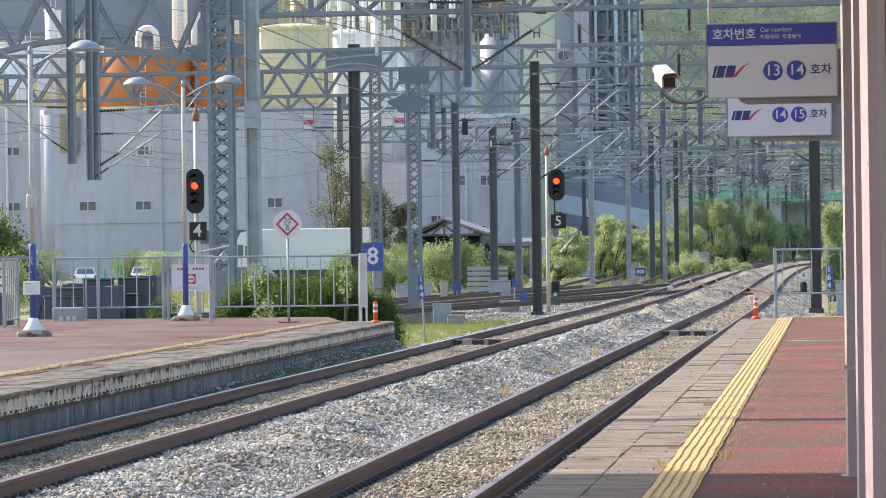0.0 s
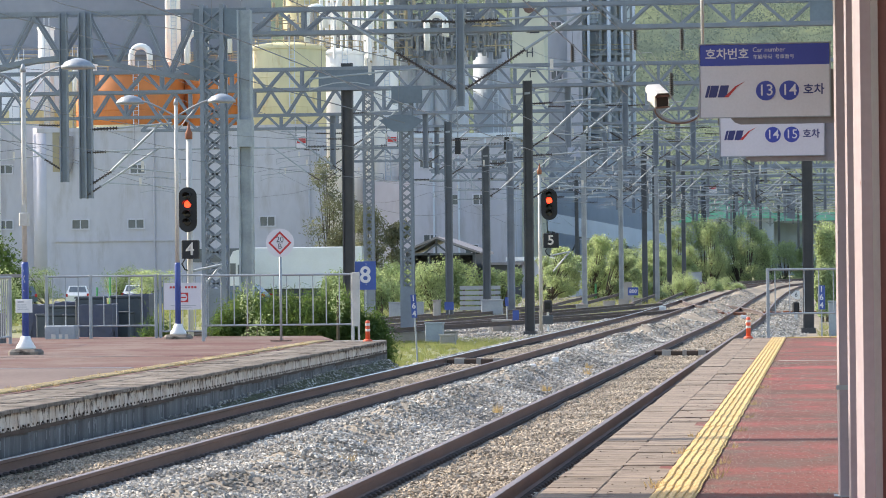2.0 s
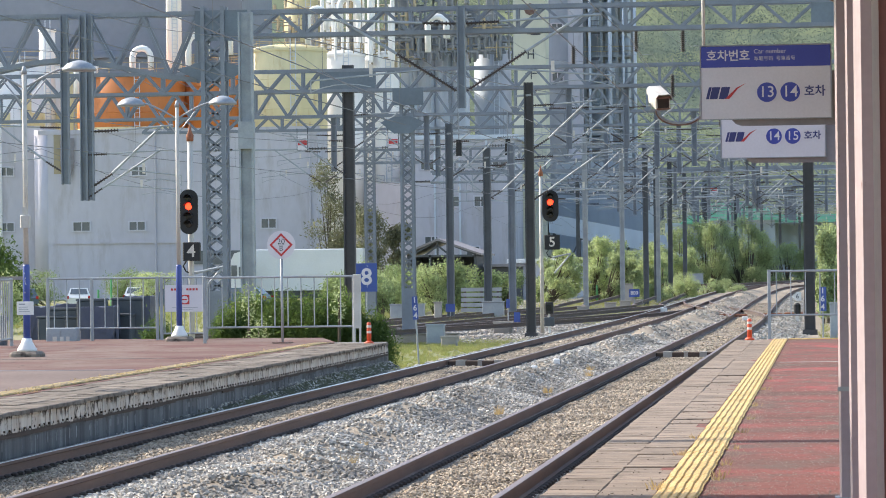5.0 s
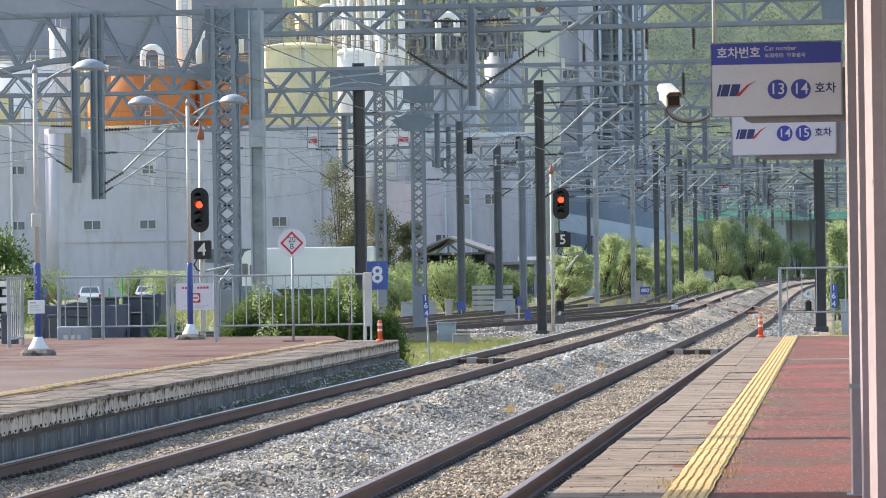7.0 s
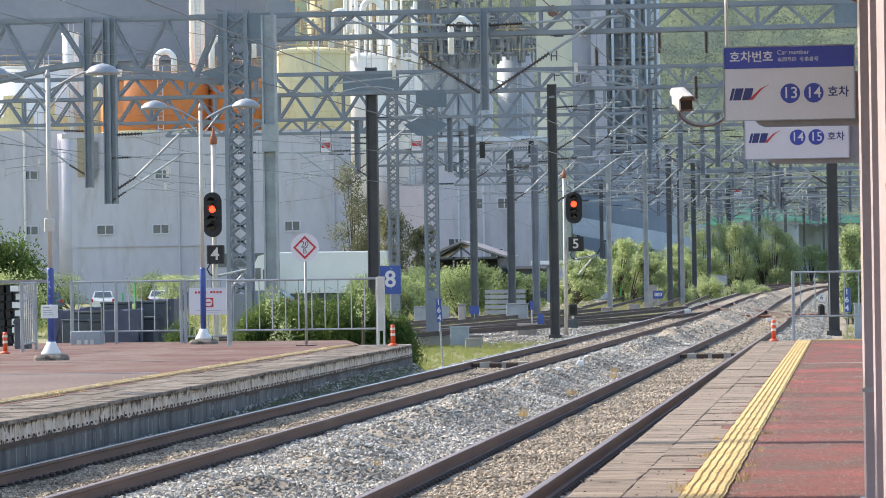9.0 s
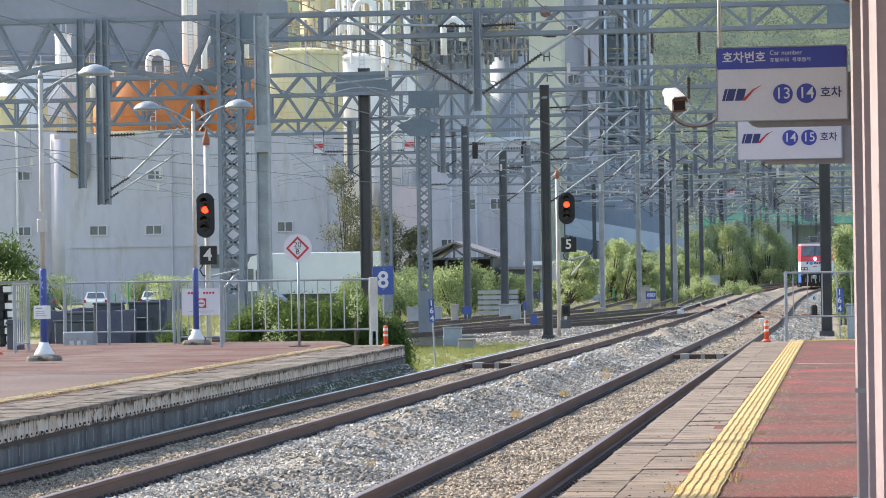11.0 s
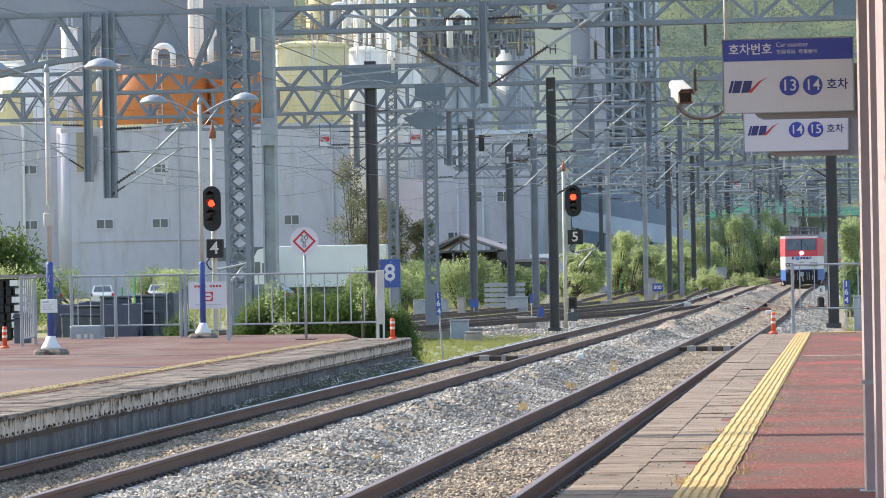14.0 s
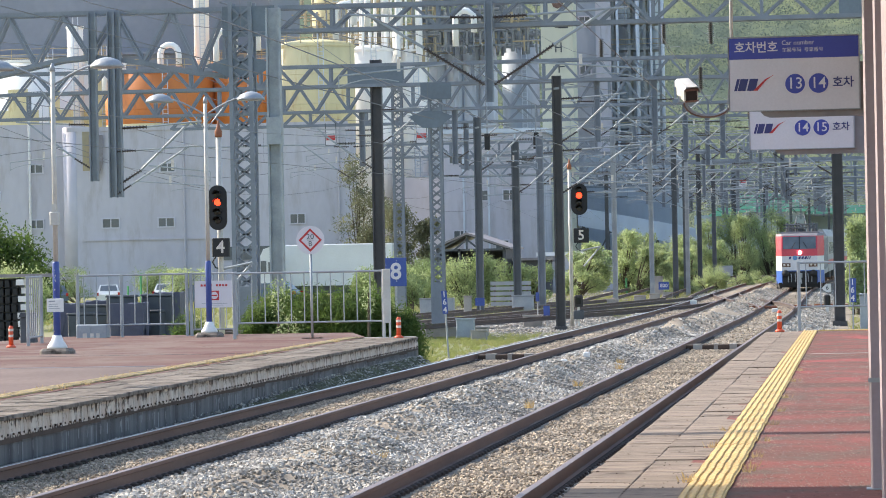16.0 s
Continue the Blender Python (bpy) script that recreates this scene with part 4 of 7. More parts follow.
def solid_post(parent, x, y, z1, w, material):
    """A rolled H section on a base plate."""
    a, b, f, k = w / 2 + .03, w / 2 - .03, w * .45, .03
    ring = [(-a, -f), (-b, -f), (-b, -k), (b, -k), (b, -f), (a, -f), (a, f), (b, f), (b, k), (-b, k), (-b, f), (-a, f)]
    n = len(ring)
    g = Geo().add([(x + u, y + v, z) for z in (-.5, z1) for u, v in ring],
                  [(i, (i + 1) % n, n + (i + 1) % n, n + i) for i in range(n)] + [(n, n + 1, n + 10, n + 11), (n + 2, n + 3, n + 8, n + 9), (n + 4, n + 5, n + 6, n + 7)])
    p = part("post", g, material, parent)
    part("base_plate", Geo().box(x - w * .8, y - w * .8, -.5, x + w * .8, y + w * .8, -.3), material, parent)
    return p


def truss(parent, x0, x1, y, zb, zt, step=1.35, w=0.13, material="gantry"):
    g = Geo()
    for yy in (y - .28, y + .28):
        g.beam((x0, yy, zb), (x1, yy, zb), w, w)
        g.beam((x0, yy, zt), (x1, yy, zt), w, w)
    n = max(2, int(round((x1 - x0) / step)))
    for i in range(n):
        a, b = x0 + (x1 - x0) * i / n, x0 + (x1 - x0) * (i + 1) / n
        for yy in (y - .28, y + .28):
            g.beam((a, yy, zb), (.5 * (a + b), yy, zt), w * .62, w * .62)
            g.beam((.5 * (a + b), yy, zt), (b, yy, zb), w * .62, w * .62)
            if i % 2:
                g.beam((a, yy, zb), (a, yy, zt), w * .7, w * .7)
        g.beam((a, y - .28, zb), (b, y + .28, zb), w * .5, w * .5)
    return part("truss_beam", g, material, parent)


def insulator(parent, p, q, r=0.058):
    p, q = Vector(p), Vector(q)
    d = (q - p).length
    n = max(3, int(d / 0.085))
    prof = [(r * .45, 0)]
    for i in range(n):
        c = d * (i + .5) / n
        prof += [(r * .45, c - .016), (r, c - .010), (r * .85, c + .010), (r * .45, c + .018)]
    prof.append((r * .45, d))
    g = Geo().lathe(prof, 10, Matrix.Translation(p) @ (q - p).to_track_quat("Z", "Y").to_matrix().to_4x4())
    return part("insulator", g, "insul", parent, "brown ribbed insulator")


def cantilever(x, y, z, s, track_off, group="cantilevers", size=1.0, ins=.63):
    """A bracket arm on a drop post: strut, stay and steady tube. s: which side it reaches."""
    c = thing("cantilever_arm", pose(x, y, z), "galvanised bracket arm with brown insulators holding the wires", "overhead line", group)
    L = track_off
    c.scale = (size, size, size)
    tip = (s * L, 0, 1.35)
    insulator(c, (s * .12, 0, .15), (s * (.12 + ins), 0, .15 + .635 * ins))
    part("strut", Geo().tube((s * (.07 + ins), 0, .12 + .635 * ins), (s * L * 1.0, 0, 1.9), .035, 8), "armsteel", c)
    insulator(c, (s * .12, 0, 1.75), (s * .95, 0, 1.78))
    part("stay_tube", Geo().tube((s * .9, 0, 1.78), (s * L * 1.15, 0, 1.9), .03, 8), "armsteel", c)
    part("steady_tube", Geo().tube((s * .95, 0, .66), (s * L * 1.25, 0, .45), .022, 8).tube((s * L * 1.25, 0, .45), (s * L * 1.25, 0, .15), .015, 6).path([(s * (L * 1.25 - .1 * i * L), 0, .18 + .02 * i * (6 - i)) for i in range(6)], .014, 6), "armsteel", c)
    part("tag", Geo().box(s * L * .75 - .04, -.01, .52, s * L * .75 + .04, .01, .82), "reflective", c, "small pale tag")
    return c


def drop_post(parent, x, y, z0, z1, w=0.28, material="gantry"):
    g = Geo().box(x - w / 2, y - w / 2, z0, x - w / 2 + .04, y + w / 2, z1).box(x + w / 2 - .04, y - w / 2, z0, x + w / 2, y + w / 2, z1).box(x - w / 2 + .04, y - .02, z0 + .01, x + w / 2 - .04, y + .02, z1)
    return part("drop_post", g, material, parent)


def gusset(parent, x, y, z0, z1, w, wing=0.0):
    g = Geo().box(x - w / 2, y - .34, z0, x + w / 2, y - .30, z1)
    if wing:
        g.prism([(x - w / 2, z0), (x - w / 2 - wing, .5 * (z0 + z1) + .1), (x - w / 2, z1)], y - .34, y - .30)
        g.prism([(x + w / 2, z0), (x + w / 2, z1), (x + w / 2 + wing, .5 * (z0 + z1) + .1)], y - .34, y - .30)
    return part("gusset_plate", g, "plate", parent, "flat grey gusset plate")


# the nearest gantry, with laced posts
ga = thing("catenary_gantry", Matrix(), "blue-grey lattice gantry with laced posts across all tracks", "gantry", "gantries")
lattice_post(ga, -22.3, 120, 11.6, .72)
lattice_post(ga, -15.28, 119.4, 8.2, .40)
solid_post(ga, -1.2, 125.7, 8.7, .34, "dark")
gusset(ga, -.5, 120.5, 10.5, 11.5, .95)
solid_post(ga, .6, 120.5, 11.6, .34, "gantry")
truss(ga, -21, 4, 120.5, 10.55, 11.4, step=1.9, w=.15)
gusset(ga, -22.0, 120, 10.35, 11.45, 1.9)
gusset(ga, -22.3, 120, 8.9, 9.6, .9, wing=.9)
gusset(ga, -15.2, 119.4, 7.9, 8.5, 1.1)
gusset(ga, -15.4, 119.4, 6.9, 7.5, .6, wing=.5)
g = Geo()
for yy in (120.2, 120.8):
    g.beam((-34, yy, 11.4), (-22, yy, 11.4), .16, .16)
    pts = [(-34 + 1.0 * i, 8.9 + 0.9 * math.exp(-((i - 6) / 3.4) ** 2)) for i in range(12)]
    for (a, za), (b, zb) in zip(pts, pts[1:]):
        g.beam((a, yy, za), (b, yy, zb), .17, .17)
    for i in range(0, 11, 2):
        g.beam((pts[i][0], yy, pts[i][1]), (pts[i][0] + 1.0, yy, 11.4), .1, .1)
        g.beam((pts[i][0] + 1.0, yy, 11.4), (pts[min(i + 2, 11)][0], yy, pts[min(i + 2, 11)][1]), .1, .1)
part("arched_truss", g, "gantry", ga, "arched lattice span")
sp = thing("line_post", pose(0, 0, 0), "slender grey steel post with joint collars", "pole")
solid_post(sp, -19.4, 110, 10.6, .4, "armsteel")
part("collar", Geo().box(-19.64, 109.75, 6.1, -19.16, 110.25, 7.0), "armsteel", sp)
lattice_post(ga, -24.53, 176, 11.6, .46)
for x, z0 in ((-13.38, 7.8), (-27.8, 5.3), (-27.1, 4.7), (-26.9, 4.7)):
    drop_post(ga, x, 120, z0, 11.4)

SPANS = [  # y, first x, last x, beam bottom, beam top, posts (x, width, paint), drop posts
    (157, -40, 3.4, 10.5, 11.45, ((-22.85, .46, "dark"), (3.2, .34, "gantry")), (-12.5, -9.84)),
    (176, -46, 3.8, 10.2, 11.5, ((3.6, .34, "gantry"),), (-21.5, -26.4, -9.46, -7.53)),
    (202, -42, 4.2, 10.6, 11.4, ((4.0, .34, "gantry"),), (-13.9, -24, -9.55)),
    (216, -13, 3, 8.9, 9.8, ((-12.4, .28, "dark"), (1.5, .28, "dark")), (-5.5, -13.9)),
    (234, -34, 5.0, 9.6, 10.5, ((-12.7, .28, "dark"),), (-17.5,)),
    (249, -30, 5, 9.2, 10.1, ((-12.5, .28, "dark"), (3, .3, "dark")), (-14.1, -6)),
    (281, -34, 7, 9.4, 10.3, ((-12.9, .28, "dark"), (5, .3, "dark")), (-17, -8.5)),
    (310, -30, 8, 9.4, 10.2, ((-24, .28, "dark"), (7, .3, "dark")), (-12, -5)),
    (338, -34, 10, 9.6, 10.5, ((-13.5, .4, "dark"), (8, .3, "dark")), (-5.1, -18)),
    (372, -30, 14, 9.8, 10.7, ((-11.5, .28, "dark"), (11, .3, "dark")), (-16, -3)),
    (408, -30, 18, 9.9, 10.8, ((-9.5, .28, "dark"), (14, .3, "dark")), (-13, 0)),
    (446, -30, 24, 10.2, 11.1, ((-8, .28, "dark"),), (-12, 2)),
    (490, -28, 30, 10.6, 11.5, ((-6, .28, "dark"),), (-10,)),
]
for y, x0, x1, zb, zt, posts, drops in SPANS:
    gt = thing("catenary_gantry", Matrix(), "blue-grey lattice gantry on dark posts spanning the tracks", "gantry", "gantries")
    truss(gt, x0, x1, y, zb, zt, step=1.7, w=.15)
    for x, w, paint in posts:
        # past 210 m the lighter grey imitates haze over the posts
        solid_post(gt, x, y, zt + .25, w, "postgrey" if y > 210 else paint)
        if y == 157:
            gusset(gt, x, y, zb - .05, zt + .05, 2.6)
    for x in drops:
        drop_post(gt, x, y, zb - 2.9, zb)
    for x in drops:
        for s in (-1, 1):
            cantilever(x, y, zb - 2.75, s, 2.4)
for s in (-1, 1):
    cantilever(-13.38, 120, 8.2, s, 2.9, size=1.5, ins=1.45)
cantilever(-27.0, 120, 5.0, 1, 2.2, size=1.25)
cantilever(-11.4, 124, 4.4, 1, 2.7)
cantilever(-22.85, 157, 6.4, -1, 2.6)
cantilever(-22.85, 157, 7.6, 1, 2.4)
cantilever(-27.2, 120, 4.6, 1, 2.9)
cantilever(-27.8, 120, 5.6, -1, 2.5)
cantilever(-27, 176, 6.6, 1, 2.6)
cantilever(-27, 176, 6.6, -1, 2.6)
cantilever(-17.9, 176, 7.2, 1, 2.6)
cantilever(-17.9, 176, 5.6, -1, 2.6)
cantilever(-1.2, 125.7, 4.9, -1, 2.3)
random.seed(17)
for y, x0, x1, zb, zt, posts, drops in SPANS:
    if y >= 202:
        bt = thing("cross_tube", Matrix(), "dull steel cross tube with insulators under the gantry", "overhead line", "cross tubes")
        z = zb - random.uniform(.7, 1.6)
        part("tube", Geo().tube((x0 + 2, y - .5, z), (x1 - 1, y - .5, z + .1), .045, 8), "armsteel", bt)
        for u in (x0 + 3, x1 - 3):
            part("hanger", Geo().bar((u, y - .5, z), (u, y - .3, zb), .06), "armsteel", bt)
        for x in np.arange(x0 + 4, min(x1, 4), 5.5):
            u = float(x) + random.uniform(-.8, .8)
            insulator(bt, (u, y - .5, z + .04), (u + 1.1, y - .5, z + .05), .09)
        for _ in range(3):
            u = random.uniform(max(x0, -22) + 2, min(x1, 0) - 1)
            drop_post(bpy.data.objects.get("catenary_gantry"), u, y, zb - random.uniform(1.6, 3.2), zb, w=.22)
            cantilever(u, y, zb - random.uniform(2.4, 2.9), random.choice((-1, 1)), random.uniform(1.9, 2.8))
random.seed(1)
LONE = [(-11.36, 124, 8.9, .28, "dark"), (-17.9, 155, 8.8, .28, "postgrey"), (-16.9, 162, 7.9, .3, "postgrey"), (-16.4, 169, 8.4, .3, "gantry"), (-14.3, 190, 9.5, .22, "galv"), (-13.2, 205, 9, .22, "galv"), (-12.1, 225, 8.6, .22, "galv"), (0.6, 140, 8, .26, "galv"), (0.1, 133, 9.5, .2, "galv")]
for x, y, z, w, paint in LONE:
    lp = thing("line_post", Matrix(), "steel overhead-line post standing beside the tracks", "pole", "line posts")
    solid_post(lp, x, y, z, w, paint)
    part("cap_arm", Geo().beam((x - .5, y, z - .5), (x + .9, y, z - .4), .08, .08), "galv", lp)
    cantilever(x, y, z - 2.6, 1, 2.2)

# wires
wires = thing("overhead_wires", Matrix(), "thin dark catenary and contact wires with droppers", "wires")
for name, xf, y0, y1 in (("near", near_x, 14, 330), ("far", far_x, 14, 330), ("yard", third_x, 40, 330)):
    g = Geo()
    pts = [(xf(y) + .15 * math.sin(y * .06), y, 5.2 + rise(y)) for y in range(y0, y1, 10)]
    part("contact_wire", Geo().path(pts, .009, 4), "wire", wires)
    sag = [(p[0], p[1], 6.35 + rise(p[1]) - .35 * math.sin(math.pi * ((p[1] - 14) % 50) / 50)) for p in pts]
    part("messenger_wire", Geo().path(sag, .008, 4), "wire", wires)
    for a, b in zip(pts, sag):
        g.tube(a, b, .005, 4)
    part("dropper", g, "wire", wires, kind="stuff")
g = Geo()
for x, z in ((-27, 8.9), (-27, 8.2), (-31, 7.4), (-33, 6.3), (-30, 5.4), (-21.5, 9.3), (-12.5, 12.2), (-16, 11.9), (-1.4, 11.0), (-9.8, 12.6)):
    pts = [(x + .022 * (y - 60), y, z + 1.2 * (((y - 60) % 60) / 30 - 1) ** 2) for y in range(60, 340, 10)]
    part("feeder_wire", Geo().path(pts, .010, 4), "wire", wires)
g = Geo()
g.path([(-23 + 1.4 * i, 119.5 + 5 * i, 11.6 - .35 * i + .02 * i * i) for i in range(9)], .02, 5)
part("feeder_wire", g, "wire", wires)
part("feeder_wire", Geo().path([(-34 + 1.5 * i, 100 + i, 12.4 - .42 * i) for i in range(14)], .018, 5), "wire", wires)
for x, y, z in ((-8.93, 150, 12.63), (-6.86, 150, 12.58), (-7.34, 150, 10.57), (-3.0, 172, 10.4), (-7.0, 200, 11.2), (-6.2, 200, 10.2), (-12.5, 160, 12.6)):
    s = thing("insulator_string", Matrix(), "hanging string of dark insulator discs", "insulator", "insulator strings")
    insulator(s, (x, y, z - 1.0), (x, y, z), .15)
    part("hanger_wire", Geo().tube((x, y, z), (x, y, z + .8), .012, 5), "wire", s)
    part("stay_wire", Geo().tube((x, y, z - 1.0), (x + .5, y, z - 1.8), .012, 5), "wire", s)


# ---- platform edges, piece by piece ----
random.seed(3)
slab_a = [Geo().box(0, -.299 * k, -.12, .376, .299 * k, 0, c=.006).mesh("slab", M["coping"]) for k in (.985, 1.0, 1.008)]
slab_b = [Geo().box(0, -.449 * k, -.11, .386, .449 * k, 0, c=.006).mesh("slab", M["coping"]) for k in (.98, .995, 1.004)]


def slab_row(parent, edge, off, pitch, meshes, y0, y1, side):
    y = y0
    while y < y1:
        m = pose(edge(y) + off + random.uniform(-.004, .004), y, .5 + random.uniform(-.006, .005), random.uniform(-.5, .5), random.uniform(-.4, .4), random.uniform(-.4, .4) - .25)
        share("slab", random.choice(meshes), parent, m if side > 0 else m @ pose(-.372, 0, 0))
        y += pitch


slab_row(plat, right_edge, 0.0, .605, slab_a, 18, 71.2, 1)
slab_row(plat, right_edge, .375, .905, slab_b, 18, 71.0, 1)
thin_a = [Geo().box(0, -.296 * k, -.045, .372, .296 * k, 0, c=.008).mesh("slab", M["slabgrey"]) for k in (.96, 1.0, 1.02)]
thin_b = [Geo().box(0, -.446 * k, -.11, .372, .446 * k, 0, c=.008).mesh("slab", M["slabgrey"]) for k in (.97, .99, 1.0)]
slab_row(platl, left_edge, 0.03, .605, thin_a, 30, 71.6, -1)
slab_row(platl, left_edge, -.345, .905, thin_b, 30, 71.4, -1)
slab_row(platl, left_edge, -.72, .905, thin_b, 30, 71.4, -1)
part("end_cap", Geo().prism([(0, .5), (0, -.5), (-1.1, -.5), (-1.1, .5)], 0, .5), "concrete", platl, m=pose(left_edge(72.2) - .04, 71.9, -.004, 0, 0, 12))

g = Geo().box(-.147, -.147, 0, .147, .147, .010)
for i in range(5):
    x = -.116 + .058 * i
    g.box(x - .018, -.146, .010, x + .018, .146, .020, c=.006)
tile_me, tile_l = g.mesh("tactile_tile", M["yellow"]), g.mesh("tactile_tile", M["yellowl"])
for i in range(177):
    y = 18.1 + .3 * i
    share("tactile_tile", tile_me, plat, pose(right_edge(y) + .915 + .004 * math.sin(i * 1.3), y, .4955 + random.uniform(-.001, .002), random.uniform(-.5, .5), random.uniform(-.4, .4), random.uniform(-.9, .9) - .2))
for i in range(9):
    share("tactile_tile", tile_me, plat, pose(right_edge(71) + 1.23 + .3 * i, 71.1, .4955, 0, 0, 90))
for i in range(140):
    y = 30 + .3 * i
    share("tactile_tile", tile_l, platl, pose(left_edge(y) - 1.42, y, .4955 + random.uniform(-.001, .003), random.uniform(-.6, .6), random.uniform(-.6, .6), random.uniform(-1, 1)))

# face of the island platform: painted panels, bolts, stains
panel_me = Geo().box(-.02, -.488, 0, 0, .488, .205, c=.0).mesh("face_panel", M["whiteface"])
bolts, flakes = Geo(), Geo()
for i in range(42):
    y = 30.4 + 1.0 * i
    x = left_edge(y) - .035
    share("face_panel", panel_me, platl, pose(x, y, .247 + random.uniform(-.006, .006), 0, 0, random.uniform(-.3, .3) + .77))
    for e in (-.375, -.125, .125, .375):
        bolts.tube((x - .01, y + e, .285), (x + .016, y + e, .285), .013, 6)
    for k in range(13):
        e = -.5 + k / 12.5 + random.uniform(-.02, .02)
        w, h = random.uniform(.02, .06), random.uniform(.01, .06)
        flakes.add([(x + .004, y + e - w, .242), (x + .004, y + e + w, .242), (x + .004, y + e + random.uniform(-.02, .02), .247 + h)], [(0, 1, 2)])
        h = random.uniform(.02, .06) if random.random() < .7 else random.uniform(.07, .16)
        flakes.add([(x + .004, y + e + w, .454), (x + .004, y + e - w, .454), (x + .004, y + e + random.uniform(-.03, .03), .454 - h)], [(0, 1, 2)])
    flakes.box(x - .012, y - .5, .205 + random.uniform(-.02, .02), x + .003, y + .5, .246)
part("bolt", bolts, "stain", platl, "dark bolt heads", kind="stuff")
part("flaked_paint", flakes, "stain", platl, "rust-brown flaked patches", kind="stuff")

ml = Geo()
my = [30 + .8 * i for i in range(52)]
k = len(my)
ml.add([(left_edge(y) + e, y, bed_z(left_edge(y) + e, y) + .012 + .03 * max(0, noise.noise((e * 5, y * .9, 2)))) for e in (0, .1, .2, .3) for y in my], [(i * k + j, (i + 1) * k + j, (i + 1) * k + j + 1, i * k + j + 1) for i in range(3) for j in range(k - 1)])
tagged(part("mossy_dirt", smooth(ml), "moss"), "mossy dirt strip along the platform foot", "dirt", kind="structure")

# cracks, patches and filled joints in the paving
out = [(-19.4, 30), (left_edge(30) - 1.62, 30), (left_edge(52.6) - 1.62, 52.6), (-14, 52.9), (-19.4, 52.5)]
part("grey_patch", Geo().add([(x, y, z) for z in (.48, .4965) for x, y in out], [(4, 3, 2, 1, 0), (5, 6, 7, 8, 9)] + [(i, (i + 1) % 5, 5 + (i + 1) % 5, 5 + i) for i in range(5)]), "patch", platl, "worn grey repair patch")
g = Geo()
for y, x0, x1, w in ((54.0, -1.0, 1.2, .22), (47.2, -.2, 1.2, .03)):
    g.box(x0, y, .493, x1, y + w, .4965)
part("paving_joint", g, "concrete", plat, "pale filled joint across the paving")
g = Geo()
for y, x0, x1, w in ((52.75, -19.3, -11.2, .35), (47.5, -19, -12.5, .06), (60, -19, -11, .04), (41, -19, -11.5, .05)):
    g.box(x0, y, .493, x1, y + w, .498)
part("paving_joint", g, "darkroof", platl, "dark joint in the paving")


def weeds(name, spots, n, h, material, label):
    """Thin stalks in tufts."""
    g = Geo()
    for x, y, z in spots:
        for _ in range(n):
            a, r, k = random.uniform(0, 6.28), random.uniform(0, .07), random.uniform(.4, 1) * h
            bx, by = x + r * math.cos(a), y + r * math.sin(a) * 2
            tx, ty = bx + k * .5 * math.cos(a), by + k * .5 * math.sin(a)
            g.add([(bx - .005, by, z), (bx + .005, by, z), (tx, ty, z + k)], [(0, 1, 2)])
    return tagged(part(name, g, material), label, "weeds", kind="stuff")


spots = [(right_edge(y) + random.uniform(-.12, .0), y, .2) for y in (36, 38.5, 39, 44, 47, 48.4, 52)] + [(right_edge(y) + 1.12, y, .49) for y in (24.2, 24.8, 26.0, 28.3, 31, 33.8, 37, 42, 46)] + [(right_edge(y) + .74, y, .49) for y in (23.1, 23.4, 27.4, 30)]
weeds("dry_weeds", spots, 14, .07, "drygrass", "dry straw-coloured weeds in the platform joints")
spots = [(left_edge(y) - 1.3 + random.uniform(-.3, .1), y, .49) for y in [35 + 34 * random.random() for _ in range(46)]]
weeds("platform_weeds", spots, 10, .08, "drygrass", "dry weeds along the worn yellow strip")
spots = [(near_x(y) - random.uniform(1.0, 2.0), y, bed_z(near_x(y) - 1.5, y)) for y in (37, 40.3, 49, 53, 58, 62, 66, 71)]
weeds("ballast_weeds", spots, 40, .16, "drygrass", "dry weed tufts among the heaped stones")
spots = [(right_edge(71.6) + random.uniform(.8, 4), random.uniform(71.8, 75), -.1) for _ in range(60)]
weeds("platform_end_weeds", spots, 18, .45, "grass", "green weeds behind the platform end")
spots = []
for _ in range(1700):
    y = random.uniform(74, 122)
    spots.append((random.uniform(-17.2, -11.3 + .01 * (y - 74)), y, ground_z(-13, y) - .02))
weeds("grass_strip", spots, 24, .2, "grass", "bright grass strip beyond the platform end")
spots = [(random.uniform(-60, -15), random.uniform(135, 290), -.5) for _ in range(3400)]
weeds("yard_grass", spots, 22, .6, "grass", "tall yard grass far behind the tracks")
spots = []
for _ in range(1500):
    y = random.uniform(150, 285)
    spots.append((far_x(y) - random.uniform(2.6, 9.5), y, ground_z(far_x(y) - 5, y)))
weeds("trackside_grass", spots, 20, .5, "grass", "grass and weeds along the distant tracks")
spots = [(random.uniform(-.8, 6), random.uniform(74, 190), -.5) for _ in range(700)]
weeds("verge_grass", spots, 22, .35, "grass", "green verge beside the near track")


c = np.array([(x, y, .497) for x, y in zip(rng.uniform(-.9, .8, 5000), 22.5 + 34 * rng.random(5000) ** 1.7)])
scatter("platform_grit", c, rng.uniform(0.002, 0.007, len(c)), *STONE, "concrete", label="pale grit and chips on the red paving", category="grit", flat=0.5)
c = np.array([(x, y, .497) for x, y in zip(rng.uniform(-.9, .8, 600), 22.5 + 46 * rng.random(600) ** 1.5)])
scatter("platform_dirt", c, rng.uniform(0.002, 0.006, len(c)), *STONE, "darkroof", label="dark crumbs of dirt on the red paving", category="dirt", flat=0.4)
c = np.array([(right_edge(y) + x, y, .501) for x, y in zip(rng.uniform(0, .74, 260), 22.5 + 46 * rng.random(260) ** 1.5)])
scatter("slab_dirt", c, rng.uniform(0.004, 0.014, len(c)), *STONE, "stain", label="dark crumbs on the paving slabs", category="dirt", flat=0.4)

